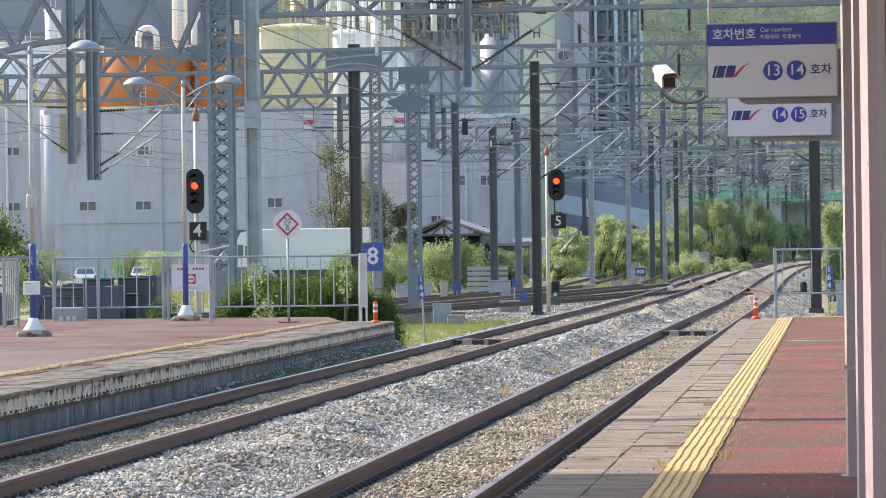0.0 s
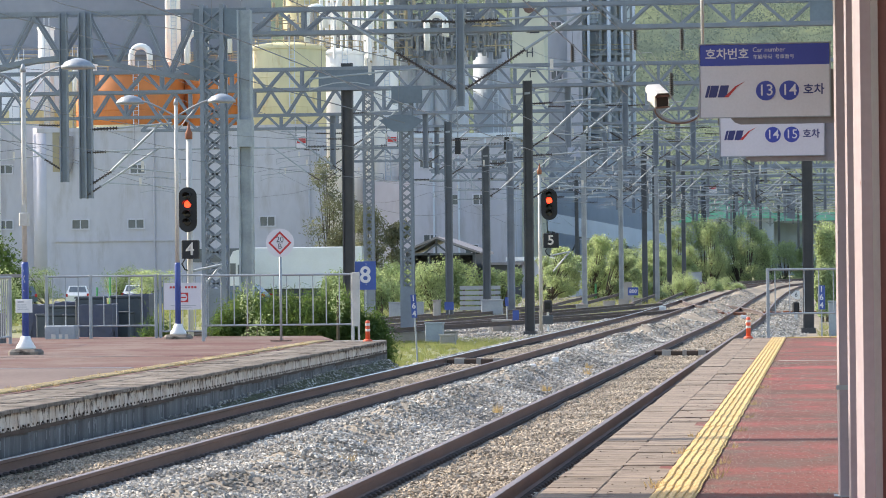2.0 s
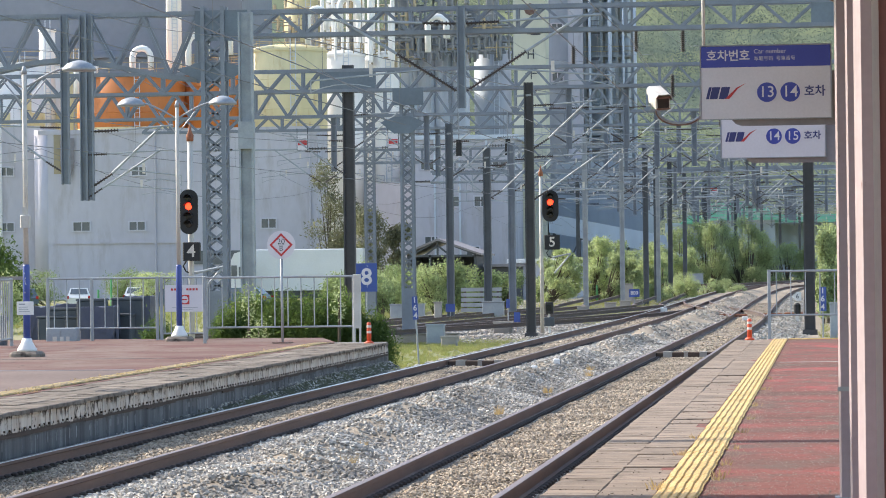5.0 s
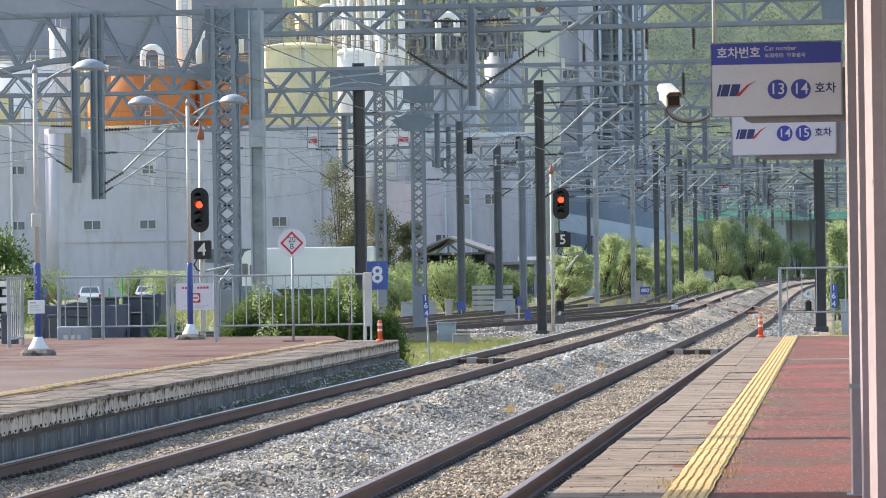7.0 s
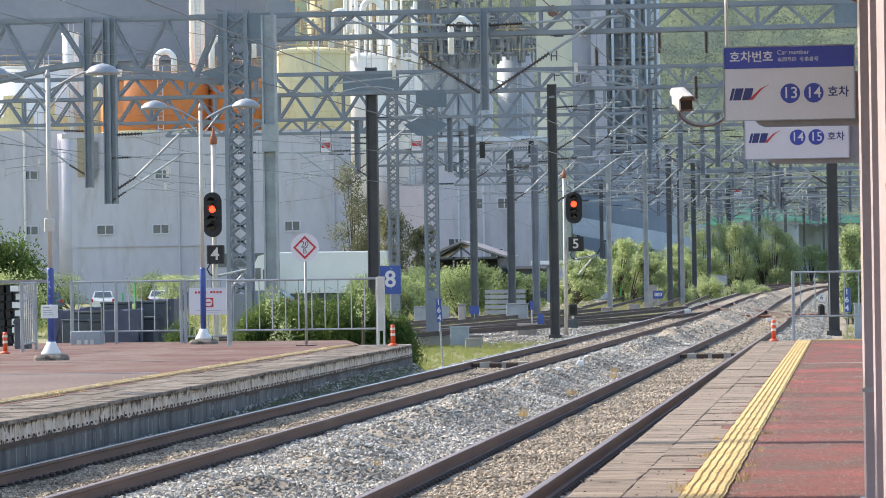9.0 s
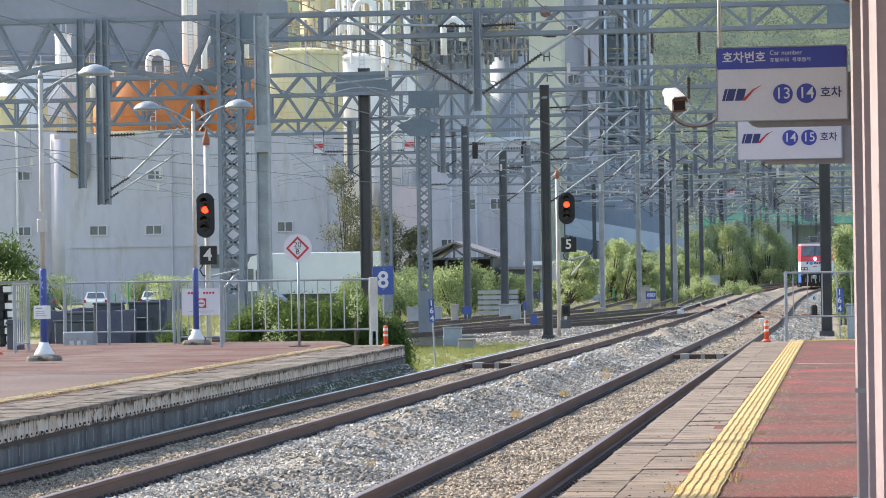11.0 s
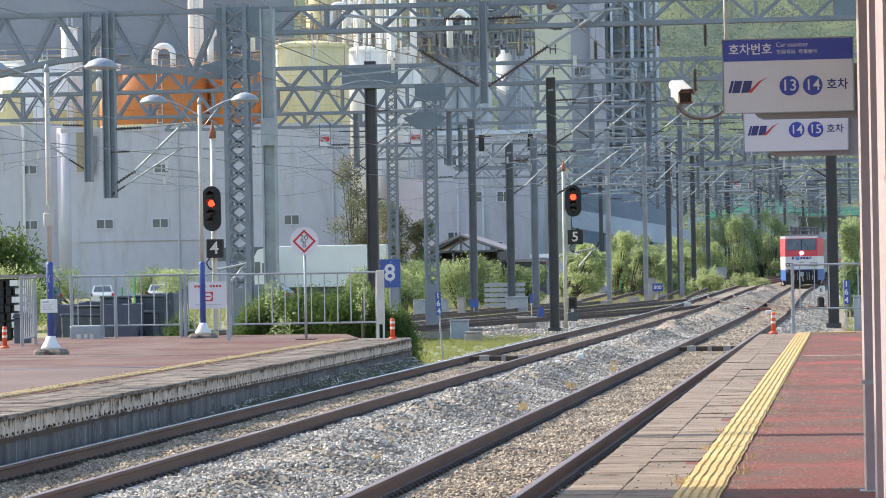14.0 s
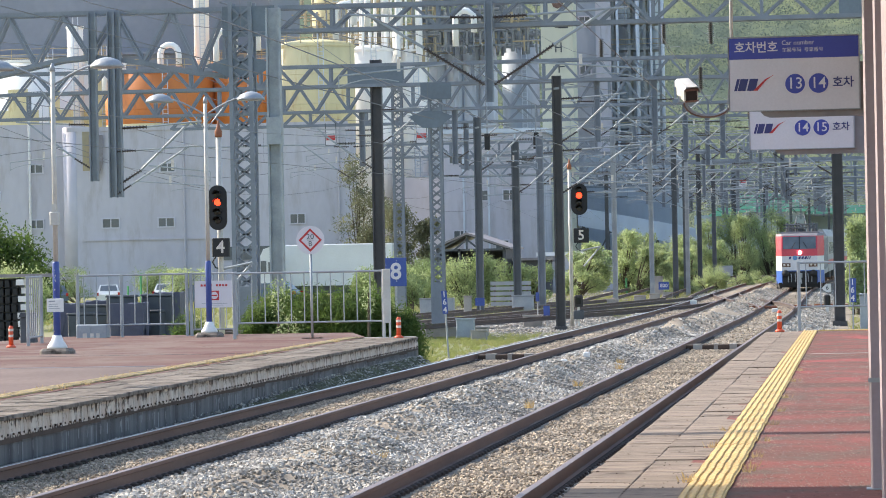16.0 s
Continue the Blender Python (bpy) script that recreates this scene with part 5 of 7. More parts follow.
c = np.array([(right_edge(y) + 1.08 + x, y, .497) for x, y in zip(abs(rng.normal(0, .09, 9000)), 22.5 + 48 * rng.random(9000) ** 1.4)])
scatter("edge_dust", c, rng.uniform(0.0015, 0.005, len(c)), *STONE, "stone_brown", label="dusty brown crumbs along the yellow strip", category="dirt", flat=0.35)

# ---- canopy, column, signs and camera on the near platform ----
canopy = thing("platform_canopy", Matrix(), "station canopy roof with brown edge beam on a mauve round column", "canopy")
part("roof", Geo().box(-1.15, -6, 4.45, 6, 25.4, 4.6), "signwhite", canopy)
# out-of-view deck and piers, added to shade the near end of the platform
foot = thing("footbridge", Matrix(), "unseen grey deck added high up to cast the platform shadow", "footbridge", kind="structure")
part("deck", Geo().box(-32, 20.5, 8.0, -8.9, 26.43, 8.2), "concrete", foot)
for x in (-24, -16):
    part("pier", Geo().box(x - .4, 23.2, -.6, x + .4, 24.4, 8.0), "concrete", foot)
part("rafter", Geo().beam((-.42, 23.7, 4.12), (.4, 23.7, 3.70), .07, .15).beam((.4, 23.7, 3.7), (.4, 23.7, 4.45), .08, .08), "brown", canopy, "rust-brown rafter end")
part("bracket", Geo().tube((-.5, 23.6, 4.08), (-.44, 23.6, 4.12), .04, 8).tube((-.25, 23.55, 3.99), (-.2, 23.55, 3.97), .04, 8), "reflective", canopy, "pale bolts")


def steel_column(x, y, w, d, c, label):
    """A mauve steel column with bevelled corners on a base plate; x, y is its near left corner."""
    t = thing("canopy_column", pose(x, y, .49), label, "column", "canopy columns")
    # deep bevels, turned so the sun makes pale strips along the edges
    e = 3 * c
    out = [(c, 0), (w - c, 0), (w, e), (w, d - e), (w - c, d), (c, d), (0, d - e), (0, e)]
    vs = [(a, b, z) for z in (.012, 3.96) for a, b in out]
    part("shaft", Geo().add(vs, [tuple(range(7, -1, -1)), tuple(range(8, 16))] + [(i, (i + 1) % 8, 8 + (i + 1) % 8, 8 + i) for i in range(8)]), "pink", t)
    part("base_plate", Geo().box(-.03, -.03, 0, w + .03, d + .03, .012), "galv", t)
    return t


far_col = steel_column(-.033, 22.2, .09, .12, .014, "slender mauve-painted steel column with a lit edge")
part("clamp", Geo().box(-.006, -.006, .70, .096, .0, .73), "galv", far_col)
steel_column(.028, 17.0, .06, .10, .010, "narrow mauve-painted steel column with bevels that catch the sun")
steel_column(.049, 12.0, .09, .20, .026, "mauve-painted steel column with wide bevelled corners")
pipe = thing("downpipe", pose(.158, 12.2, .49), "brownish mauve round pipe standing beside a column", "pipe")
part("tube", smooth(Geo().lathe([(.062, 0), (.062, 3.96)], 28)), "pinkbrown", pipe)
# out-of-view bar, added to throw the thin shadow line across the paving
tagged(part("cable_tray", Geo().box(-14, 32.05, 5.65, 6, 32.37, 5.78), "galv"), "unseen steel bar added across the tracks for its shadow line", "cable tray")


def number_sign(x, y, z, nums, full):
    """A car number board on a grey arm; x, z is its lower left corner."""
    s = thing("car_number_sign", pose(x, y, z), "white and blue hanging car number sign on a grey arm", "sign", "car number signs")
    w, h = .915, .515
    part("board", Geo().box(0, -.012, 0, w, .012, h, c=.006), "signwhite", s)
    part("header", Geo().box(.004, -.0145, h * .705, w - .004, -.0125, h - .004), "signblue", s, "dark blue header band")
    part("frame", Geo().box(-.006, -.016, -.006, w + .006, .016, 0).box(-.006, -.016, h, w + .006, .016, h + .006).box(-.006, -.016, 0, 0, .016, h).box(w, -.016, 0, w + .006, .016, h), "galv", s, "thin aluminium frame")
    part("arm", Geo().prism([(.24, -.035), (.28, -.05), (1.0, -.05), (1.0, .33), (.86, .33), (.86, .02), (.25, .02), (.215, -.008)], .02, .06), "greyboard", s, "grey sheet-metal arm")
    lettering("호차번호", .084, pose(.194, -.0155, h * .855), "signwhite", s, "heading")
    lettering("Car number", .046, pose(.374, -.0155, h * .915), "signwhite", s, "heading", align="LEFT", bold=.0)
    lettering("车厢号码  号車番号", .034, pose(.376, -.0155, h * .815), "signwhite", s, "heading", align="LEFT", bold=.0)
    for i, n in enumerate(nums):
        d = part("disc", Geo().lathe([(.069, 0), (.069, .003)], 40, pose(.464 + .164 * i, -.0125, h * .355, 90, 0, 0)), "signblue", s, "round blue number disc")
        lettering(n, .112, pose(.464 + .164 * i, -.0165, h * .355), "signwhite", d, "number", bold=.004)
    lettering("호차", .082, pose(.80, -.0135, h * .355), "navy", s, "writing")
    # the operator's mark as plain slanted shapes
    g, zc = Geo(), h * .355
    for x0, x1 in ((.035, .055), (.06, .115), (.125, .185)):
        g.prism([(x0, zc - .042), (x1, zc - .042), (x1 + .022, zc + .042), (x0 + .022, zc + .042)], -.0145, -.0125)
    part("operator_mark", g, "navy", s, "dark blue slanted mark")
    part("operator_swoosh", Geo().prism([(.17, zc - .042), (.20, zc - .042), (.262, zc + .03), (.32, zc + .068), (.25, zc + .035)], -.0148, -.0127), "redfilm", s, "red swoosh")
    return s


number_sign(-.975, 24.0, 3.052, ("13", "14"), True).rotation_euler = (0, 0, radians(-1))
number_sign(-1.045, 30.0, 2.972, ("14", "15"), True).rotation_euler = (0, 0, radians(-1))
hang = thing("hanging_conduit", Matrix(), "thin pale conduit hanging from the canopy", "conduit")
part("tube", smooth(Geo().tube((-1.0, 25.2, 3.16), (-1.0, 25.2, 4.45), .013, 12)), "pale", hang)
part("cable", Geo().path([(-1.005, 25.18, 3.4), (-1.03, 25.18, 3.25), (-1.045, 25.18, 3.05)], .004, 6), "wire", hang)
cc = thing("security_camera", pose(-1.335, 25.2, 3.262), "white outdoor security camera on a curved arm", "camera")
cc.scale = (.78, .78, .78)
body = part("housing", Geo().box(-.068, -.19, -.062, .068, .2, .062, c=.02), "pale", cc, m=pose(0, 0, 0, 14, -4, 14))
part("sun_shield", Geo().prism([(-.08, .02), (-.08, .06), (-.055, .088), (.055, .088), (.08, .06), (.08, .02), (.074, .02), (.074, .058), (.052, .081), (-.052, .081), (-.074, .058), (-.074, .02)], -.24, .2), "pale", body)
part("lens_window", Geo().box(-.055, -.196, -.05, .055, -.189, .04), "lens", body, "dark glass front")
part("front_frame", Geo().box(-.068, -.2, -.066, .068, -.188, -.05).box(-.068, -.2, .04, .068, -.188, .06), "brown", body)
part("bracket", Geo().box(-.1, -.02, -.115, .08, .02, -.10).box(-.09, -.015, -.10, -.075, .015, -.04).box(.055, -.015, -.10, .07, .015, -.03), "galv", cc)
arm = [(-.02 + .225 * (1 - math.cos(a)), 0, -.10 - .14 * math.sin(a)) for a in [i * math.pi / 12 for i in range(13)]]
part("arm", smooth(Geo().path(arm, .019, 10)), "galv", cc, "curved steel arm")
part("cable", smooth(Geo().path([(x - .012, -.015, z - .012) for x, y, z in arm], .008, 8)), "brown", cc, "brown cable along the arm")


# ---- lamps, fences, signals and signs beyond ----
def lamp_post(x, y, extras):
    t = thing("platform_lamp", pose(x, y, .5), "two-armed platform lamp with a blue lower post", "street lamp", "platform lamps")
    part("base_block", Geo().box(-.285, -.285, -.01, .285, .285, .10, c=.05), "slabgrey", t, "worn concrete block")
    part("foot", smooth(Geo().lathe([(.19, .10), (.185, .14), (.11, .26), (.085, .34)], 20)), "white", t, "white flared foot")
    part("lower_post", smooth(Geo().lathe([(.066, .30), (.066, 1.68), (.054, 1.72)], 20)), "bluepost", t, "blue painted lower post")
    part("upper_post", smooth(Geo().lathe([(.047, 1.68), (.043, 5.33)], 16)), "pale", t)
    part("finial", smooth(Geo().lathe([(.06, 5.28), (.045, 5.36), (.02, 5.43)], 12)), "galv", t)
    for s in (-1, 1):
        pts = [(s * (.05 + .95 * u), 0, 5.04 + .36 * math.sin(u * 1.6)) for u in [i / 8 for i in range(9)]]
        a = part("arm", smooth(Geo().path(pts, .02, 8)), "galv", t, "curved lamp arm")
        part("brace", Geo().tube((s * .04, 0, 4.71), (s * .42, 0, 5.18), .014, 6), "galv", t)
        # grey metal instead of white puts the underside's shade into the colour
        part("lamp_head", smooth(Geo().lathe([(.32, .0), (.31, .05), (.22, .14), (.08, .19), (.02, .2)], 24, pose(s * 1.05, 0, 5.32))), "galv", a, "dish-shaped lamp head, greyed to imitate its shaded underside")
    if extras:
        part("switch_box", Geo().box(-.085, -.1, 2.4, .085, .06, 2.65, c=.02).box(-.04, -.08, 2.65, .04, .04, 2.8), "pale", t)
        nb = part("notice", Geo().box(-.16, -.12, .78, .16, -.105, 1.03, c=.006), "white", t, "white notice board")
        part("notice_text", Geo().box(-.12, -.1225, .97, .0, -.1205, .99).box(-.12, -.1225, .92, .05, -.1205, .93).box(-.12, -.1225, .88, .06, -.1205, .89).box(-.12, -.1225, .84, .09, -.1205, .85), "galv", nb, "rows of small grey print")
    return t


lamp_post(-15.14, 62.0, True)
lamp_post(-14.87, 75.3, False)
lamp_post(-15.1, 46.0, False)


def fence(name, x0, x1, y, zt, zb, zfoot, pitch, posts, label):
    t = thing(name, pose(0, y, 0), label, "fence", "fences")
    for x in posts:
        part("post", Geo().box(x - .035, -.035, zfoot, x + .035, .035, zt + .03, c=.008), "galv", t)
    part("top_rail", Geo().tube((x0, 0, zt), (x1, 0, zt), .026, 8), "galv", t)
    part("bottom_rail", Geo().tube((x0, 0, zb), (x1, 0, zb), .022, 8), "galv", t)
    me = Geo().tube((0, 0, zb), (0, 0, zt), .0135, 6).mesh("picket", M["galv"])
    for i in range(int((x1 - x0) / pitch)):
        x = x0 + pitch * (i + .5)
        share("picket", me, t, pose(x, 0, 0))
    return t


fence("platform_fence", -18.3, -15.72, 77.0, 1.93, .78, .49, .30, (-18.3, -17.26, -15.72), "galvanised picket fence at the platform end")
fence("platform_gate", -15.62, -14.57, 77.0, 1.93, .64, .49, .15, (-15.62, -14.57), "narrow galvanised gate in the fence")
fence("platform_fence", -13.78, -10.44, 72.4, 1.92, .84, .5, .288, (-13.74, -10.47), "galvanised picket fence above the shrubs")
f2 = fence("platform_fence", -1.15, 1.15, 0, 1.93, .66, .5, .33, (-1.15, 1.15), "short galvanised fence running along the platform edge")
f2.matrix_basis = pose(-17.62, 70.2, 0, 0, 0, 97)
fence("platform_fence", -1.56, 2.4, 72.9, 1.92, .98, .1, .31, (-1.56,), "galvanised fence closing the platform end")
ep = thing("fence_panel", pose(-10.355, 72.1, .5), "beige sheet panel at the fence end", "panel")
part("sheet", Geo().box(-.085, -.03, .3, .085, .03, 1.46, c=.01), "pale", ep)
for s in (-.07, .06):
    part("leg", Geo().box(s - .02, -.02, 0, s + .02, .02, .3), "pale", ep)
po = thing("warning_poster", pose(-15.06, 76.94, 1.14), "white warning poster with a red no-entry mark", "poster")
part("sheet", Geo().box(-.46, -.014, 0, .46, -.002, .62), "signwhite", po)
mk = part("no_entry_mark", Geo().box(-.11, -.018, .17, .11, -.0145, .39, c=.0), "redfilm", po, "red square mark")
part("ring", Geo().lathe([(.085, 0), (.085, .002)], 24, pose(0, -.0185, .28, 90, 0, 0)), "signwhite", mk)
part("bar", Geo().box(-.06, -.0225, .265, .06, -.021, .295), "redfilm", mk)
g = Geo()
for i in range(9):
    if i != 4:
        g.box(-.32 + .072 * i, -.0165, .49, -.27 + .072 * i, -.0145, .54)
part("red_writing", g, "redfilm", po, "line of red writing", kind="stuff")
part("small_print", Geo().box(-.3, -.0165, .09, .3, -.0145, .102).box(-.2, -.0165, .05, .2, -.0145, .06), "galv", po)


def colour_signal(x, y, base, top, head0, head1, w, num, n0, n1):
    t = thing("colour_light_signal", pose(x, y, 0), "black railway signal showing red on a pale post", "railway signal", "signals")
    part("post", smooth(Geo().lathe([(.075, base), (.065, top)], 14, pose(.0, .2, 0))), "pale", t)
    part("cap", smooth(Geo().lathe([(.085, top), (.09, top + .14), (.05, top + .22), (.01, top + .42)], 12, pose(.0, .2, 0))), "rust", t, "red-brown pointed cap")
    r = w / 2
    out = [(r * math.cos(a), head1 - r + r * math.sin(a)) for a in [i * math.pi / 10 for i in range(11)]] + [(-r * math.cos(a), head0 + r - r * math.sin(a)) for a in [i * math.pi / 10 for i in range(11)]]
    hd = part("back_board", Geo().prism(out[::-1], -.06, .0), "black", t, "oval black back board")
    h = head1 - head0
    for i, f in enumerate((.80, .62, .40, .22)):
        z = head0 + h * f
        part("lens", smooth(Geo().lathe([(w * .19, 0), (w * .17, .02)], 18, pose(0, -.06, z, 90, 0, 0))), "lamp_red" if i == 1 else "lens", hd, "lit red lens" if i == 1 else "dark lens")
        g = Geo()
        for k in range(9):
            a, b = [math.pi * (.0 + u / 9) for u in (k, k + 1)]
            c0, c1 = [(w * .22 * math.cos(u), z + w * .22 * math.sin(u)) for u in (a, b)]
            g.add([(c0[0], -.06, c0[1]), (c1[0], -.06, c1[1]), (c1[0], -.26, c1[1]), (c0[0], -.26, c0[1])], [(0, 1, 2, 3)])
        part("hood", g, "black", hd)
    bx = part("number_box", Geo().box(-r * .95 + .05, -.05, n0, r * .95 + .05, .1, n1, c=.02), "black", t, "black route number box")
    lettering(num, (n1 - n0) * .92, pose(.05, -.056, (n0 + n1) / 2), "reflective", bx, "number")
    part("bracket", Geo().box(-.04, 0, head0 + .2, .04, .2, head0 + .26).box(-.04, 0, n0 + .1, .04, .2, n0 + .15), "galv", t)
    part("cable", Geo().path([(-.1, .1, n0), (-.18, .1, n0 - .12), (-.12, .15, n0 - .25), (0, .2, n0 - .3)], .02, 6), "black", t)
    part("ladder_arm", Geo().tube((0, .25, n0 - .3), (.75, .3, n0 - .15), .03, 6).tube((.1, .25, n0 - .9), (.75, .3, n0 - .15), .03, 6), "armsteel", t)
    return t


colour_signal(-15.53, 80, -.5, 5.2, 2.96, 4.04, .44, "4", 2.32, 2.77)
sg = colour_signal(-11.03, 129, -.5, 5.6, 3.84, 5.05, .62, "5", 2.78, 3.34)
for ob in sg.children:
    if ob.name.startswith(("post", "cap")):
        ob.location.x -= .38
dw = thing("dwarf_signal", pose(-11.05, 128, -.4), "small black ground signal on a white stub", "railway signal", "signals")
part("upper_box", Geo().box(-.17, -.1, .75, .17, .12, 1.2, c=.05), "black", dw)
part("lower_box", Geo().box(-.2, -.1, .28, .2, .12, .62, c=.03), "char", dw)
part("stub", Geo().tube((0, .05, -.1), (0, .05, .8), .05, 8), "white", dw)
part("window", Geo().box(-.1, -.108, .85, .1, -.1, 1.08), "lens", dw)

dia = thing("speed_sign", pose(-11.97, 72.0, .5), "round white sign with a red diamond and a speed", "sign")
part("post", smooth(Geo().lathe([(.028, 0), (.028, 2.0)], 12)), "galv", dia)
part("foot_plate", Geo().box(-.2, -.2, 0, .2, .2, .02), "brown", dia)
disc = part("disc", Geo().lathe([(.305, 0), (.305, .012)], 40, pose(0, -.03, 2.11, 90, 0, 0)), "signwhite", dia)
g = Geo()
for a in range(4):
    p, q = [(.255 * math.cos(u), .255 * math.sin(u)) for u in (a * math.pi / 2, (a + 1) * math.pi / 2)]
    p2, q2 = [(.195 * math.cos(u), .195 * math.sin(u)) for u in (a * math.pi / 2, (a + 1) * math.pi / 2)]
    g.add([(p[0], -.0445, 2.11 + p[1]), (q[0], -.0445, 2.11 + q[1]), (q2[0], -.0445, 2.11 + q2[1]), (p2[0], -.0445, 2.11 + p2[1])], [(0, 1, 2, 3)])
part("red_diamond", g, "redfilm", disc, "red diamond outline")
lettering("20", .17, pose(0, -.045, 2.18), "char", disc, "number", bold=.0)
lettering("B", .16, pose(0, -.045, 2.03), "char", disc, "letter", bold=.0)
part("line", Geo().box(-.07, -.046, 2.105, .07, -.0445, 2.115), "char", disc)


def blue_plate(name, x, y, z0, z1, w, chars, foot, lean, label, size):
    t = thing(name, pose(x, y, foot) @ pose(0, 0, 0, 0, lean, 0), label, "sign", "blue number plates")
    part("post", Geo().tube((.0, .03, 0), (.0, .03, z0 - foot + .1), .025, 8), "galv", t)
    b = part("plate", Geo().box(-w / 2, -.01, z0 - foot, w / 2, .01, z1 - foot, c=.004), "bluepost", t)
    n = len(chars)
    for i, c in enumerate(chars):
        z = z1 - foot - (z1 - z0) * (i + .5) / n
        lettering(c, size, pose(0, -.012, z), "signwhite", b, "number")
    return t


blue_plate("platform_number_sign", -12.66, 90, 1.48, 2.24, .57, ["8"], -.5, 0, "blue square sign with a white 8", .62)
blue_plate("kilometre_plate", -11.28, 90, .72, 1.34, .15, list("164"), -.5, -3, "narrow blue plate reading 164 on a leaning post", .21)
blue_plate("kilometre_plate", -.66, 114.5, .52, 1.33, .24, list("164"), -.4, 0, "narrow blue plate reading 164 by the near track", .27)
blue_plate("distance_plate", -12.2, 200, .35, .82, .62, ["800"], -.3, 0, "small blue distance plate beside the far tracks", .30)
for x, y, z0, z1, w in ((-17.35, 150, .2, .55, .42), (-12.55, 131, .0, .38, .25), (-12.9, 131, .55, .9, .14)):
    blue_plate("marker_plate", x, y, z0, z1, w, [], -.5, 0, "small blue marker plate low beside the track", .2)
t6 = thing("point_indicator", pose(-2.0, 150, -.3), "white arrow board over a black point indicator", "railway signal", "signals")
part("arrow_board", Geo().prism([(-.22, 1.0), (.0, .82), (.2, .82), (.2, 1.2), (.0, 1.2)], -.02, .0), "white", t6)
lettering("6", .26, pose(.03, -.022, 1.01), "char", t6, "number")
part("lamp_case", Geo().box(-.14, -.1, .25, .16, .1, .72, c=.07), "black", t6)
part("stub", Geo().box(-.06, -.05, -.2, .08, .05, .25), "white", t6)


def delineator(x, y, z):
    t = thing("traffic_delineator", pose(x, y, z), "orange plastic delineator post with pale bands", "bollard", "delineators")
    part("base", smooth(Geo().lathe([(.10, 0), (.10, .03), (.055, .06)], 16)), "orange", t)
    part("tube", smooth(Geo().lathe([(.05, .05), (.045, .43), (.03, .45)], 16)), "orange", t)
    for a in (.22, .34):
        part("band", smooth(Geo().lathe([(.0505, a), (.0505, a + .05)], 16, closed=False)), "reflective", t)


for x, y in ((-17.55, 67.9), (-9.95, 71.0), (-1.93, 70.9)):
    delineator(x, y, .49)

# boards and small black boxes hanging from the gantries
for x in (-32.1, -26.6):
    fl = thing("section_board", pose(x, 201.2, 9.4), "hanging white board with a red bar", "sign", "section boards")
    part("board", Geo().box(-.3, -.02, 0, .3, .02, .85), "signwhite", fl)
    part("red_bar", Geo().box(-.27, -.026, .27, .27, -.021, .56), "redfilm", fl)
    part("frame", Geo().box(-.34, -.02, -.04, -.3, .02, 1.3).box(.3, -.02, -.04, .34, .02, 1.3).box(-.3, -.02, -.04, .3, .02, 0), "char", fl)
fl = thing("section_board", pose(-12.35, 330, 9.0), "small far red and white board", "sign", "section boards")
part("board", Geo().box(-.4, -.02, 0, .4, .02, .5), "signwhite", fl)
part("red_bar", Geo().box(-.4, -.02, .5, .4, .02, .95), "redfilm", fl)
for x in (-19.75, -17.2):
    bxx = thing("black_line_box", pose(x, 175.5, 8.0), "black box hung under the gantry", "box", "black boxes")
    part("case", Geo().box(-.14, -.12, 0, .14, .12, .85, c=.02), "black", bxx)
    part("hanger", Geo().box(-.03, -.03, .85, .03, .03, 2.3), "galv", bxx)

# clutter behind the island platform
stk = thing("track_material_stack", pose(-21.0, 80, -.5), "tall stack of dark track pads with white ends", "stack")
random.seed(8)
pad_me = Geo().box(-.06, -.3, 0, .06, .3, .16, c=.01).mesh("pad", M["black"])
part("core", Geo().box(-.9, -.1, 0, .6, .32, 2.4), "char", stk)
for i in range(12):
    for k in range(8):
        share("pad", pad_me, stk, pose(-.69 + .17 * k + random.uniform(-.02, .02), 0, .2 * i))
    part("end_plate", Geo().box(.62, -.32, .2 * i + .03, .82, .25, .2 * i + .17, m=pose(0, 0, 0, 0, 0, random.uniform(-8, 8))), "white", stk, "white end plate")
part("cover", Geo().box(-.9, -.4, 2.42, 1.5, .4, 2.5), "greyboard", stk)
cb = thing("dark_cabinet", pose(-18.36, 72.6, .0), "dark grey roadside cabinet with a sloped top", "cabinet")
part("body", Geo().box(-.16, -.15, 0, .16, .15, 1.05, c=.01), "char", cb)
part("lid", Geo().prism([(-.19, 1.05), (.19, 1.05), (.14, 1.15), (-.14, 1.15)], -.18, .18), "char", cb)
cb = thing("grey_cabinet", pose(-17.9, 76.8, -.5), "low light-grey trackside cabinet with two doors", "cabinet")
part("body", Geo().box(-.36, -.2, 0, .36, .2, 1.3, c=.02), "cabinet", cb)
for s in (-1, 1):
    part("door", Geo().box(s * .18 - .165, -.215, .1, s * .18 + .165, -.2, 1.24), "cabinet", cb)
part("faded_marks", Geo().box(-.2, -.219, .95, -.1, -.2165, 1.1).box(-.02, -.219, .95, .06, -.2165, 1.1).box(.12, -.219, .95, .2, -.2165, 1.1), "reflective", cb, "faded paint marks", kind="stuff")
random.seed(21)
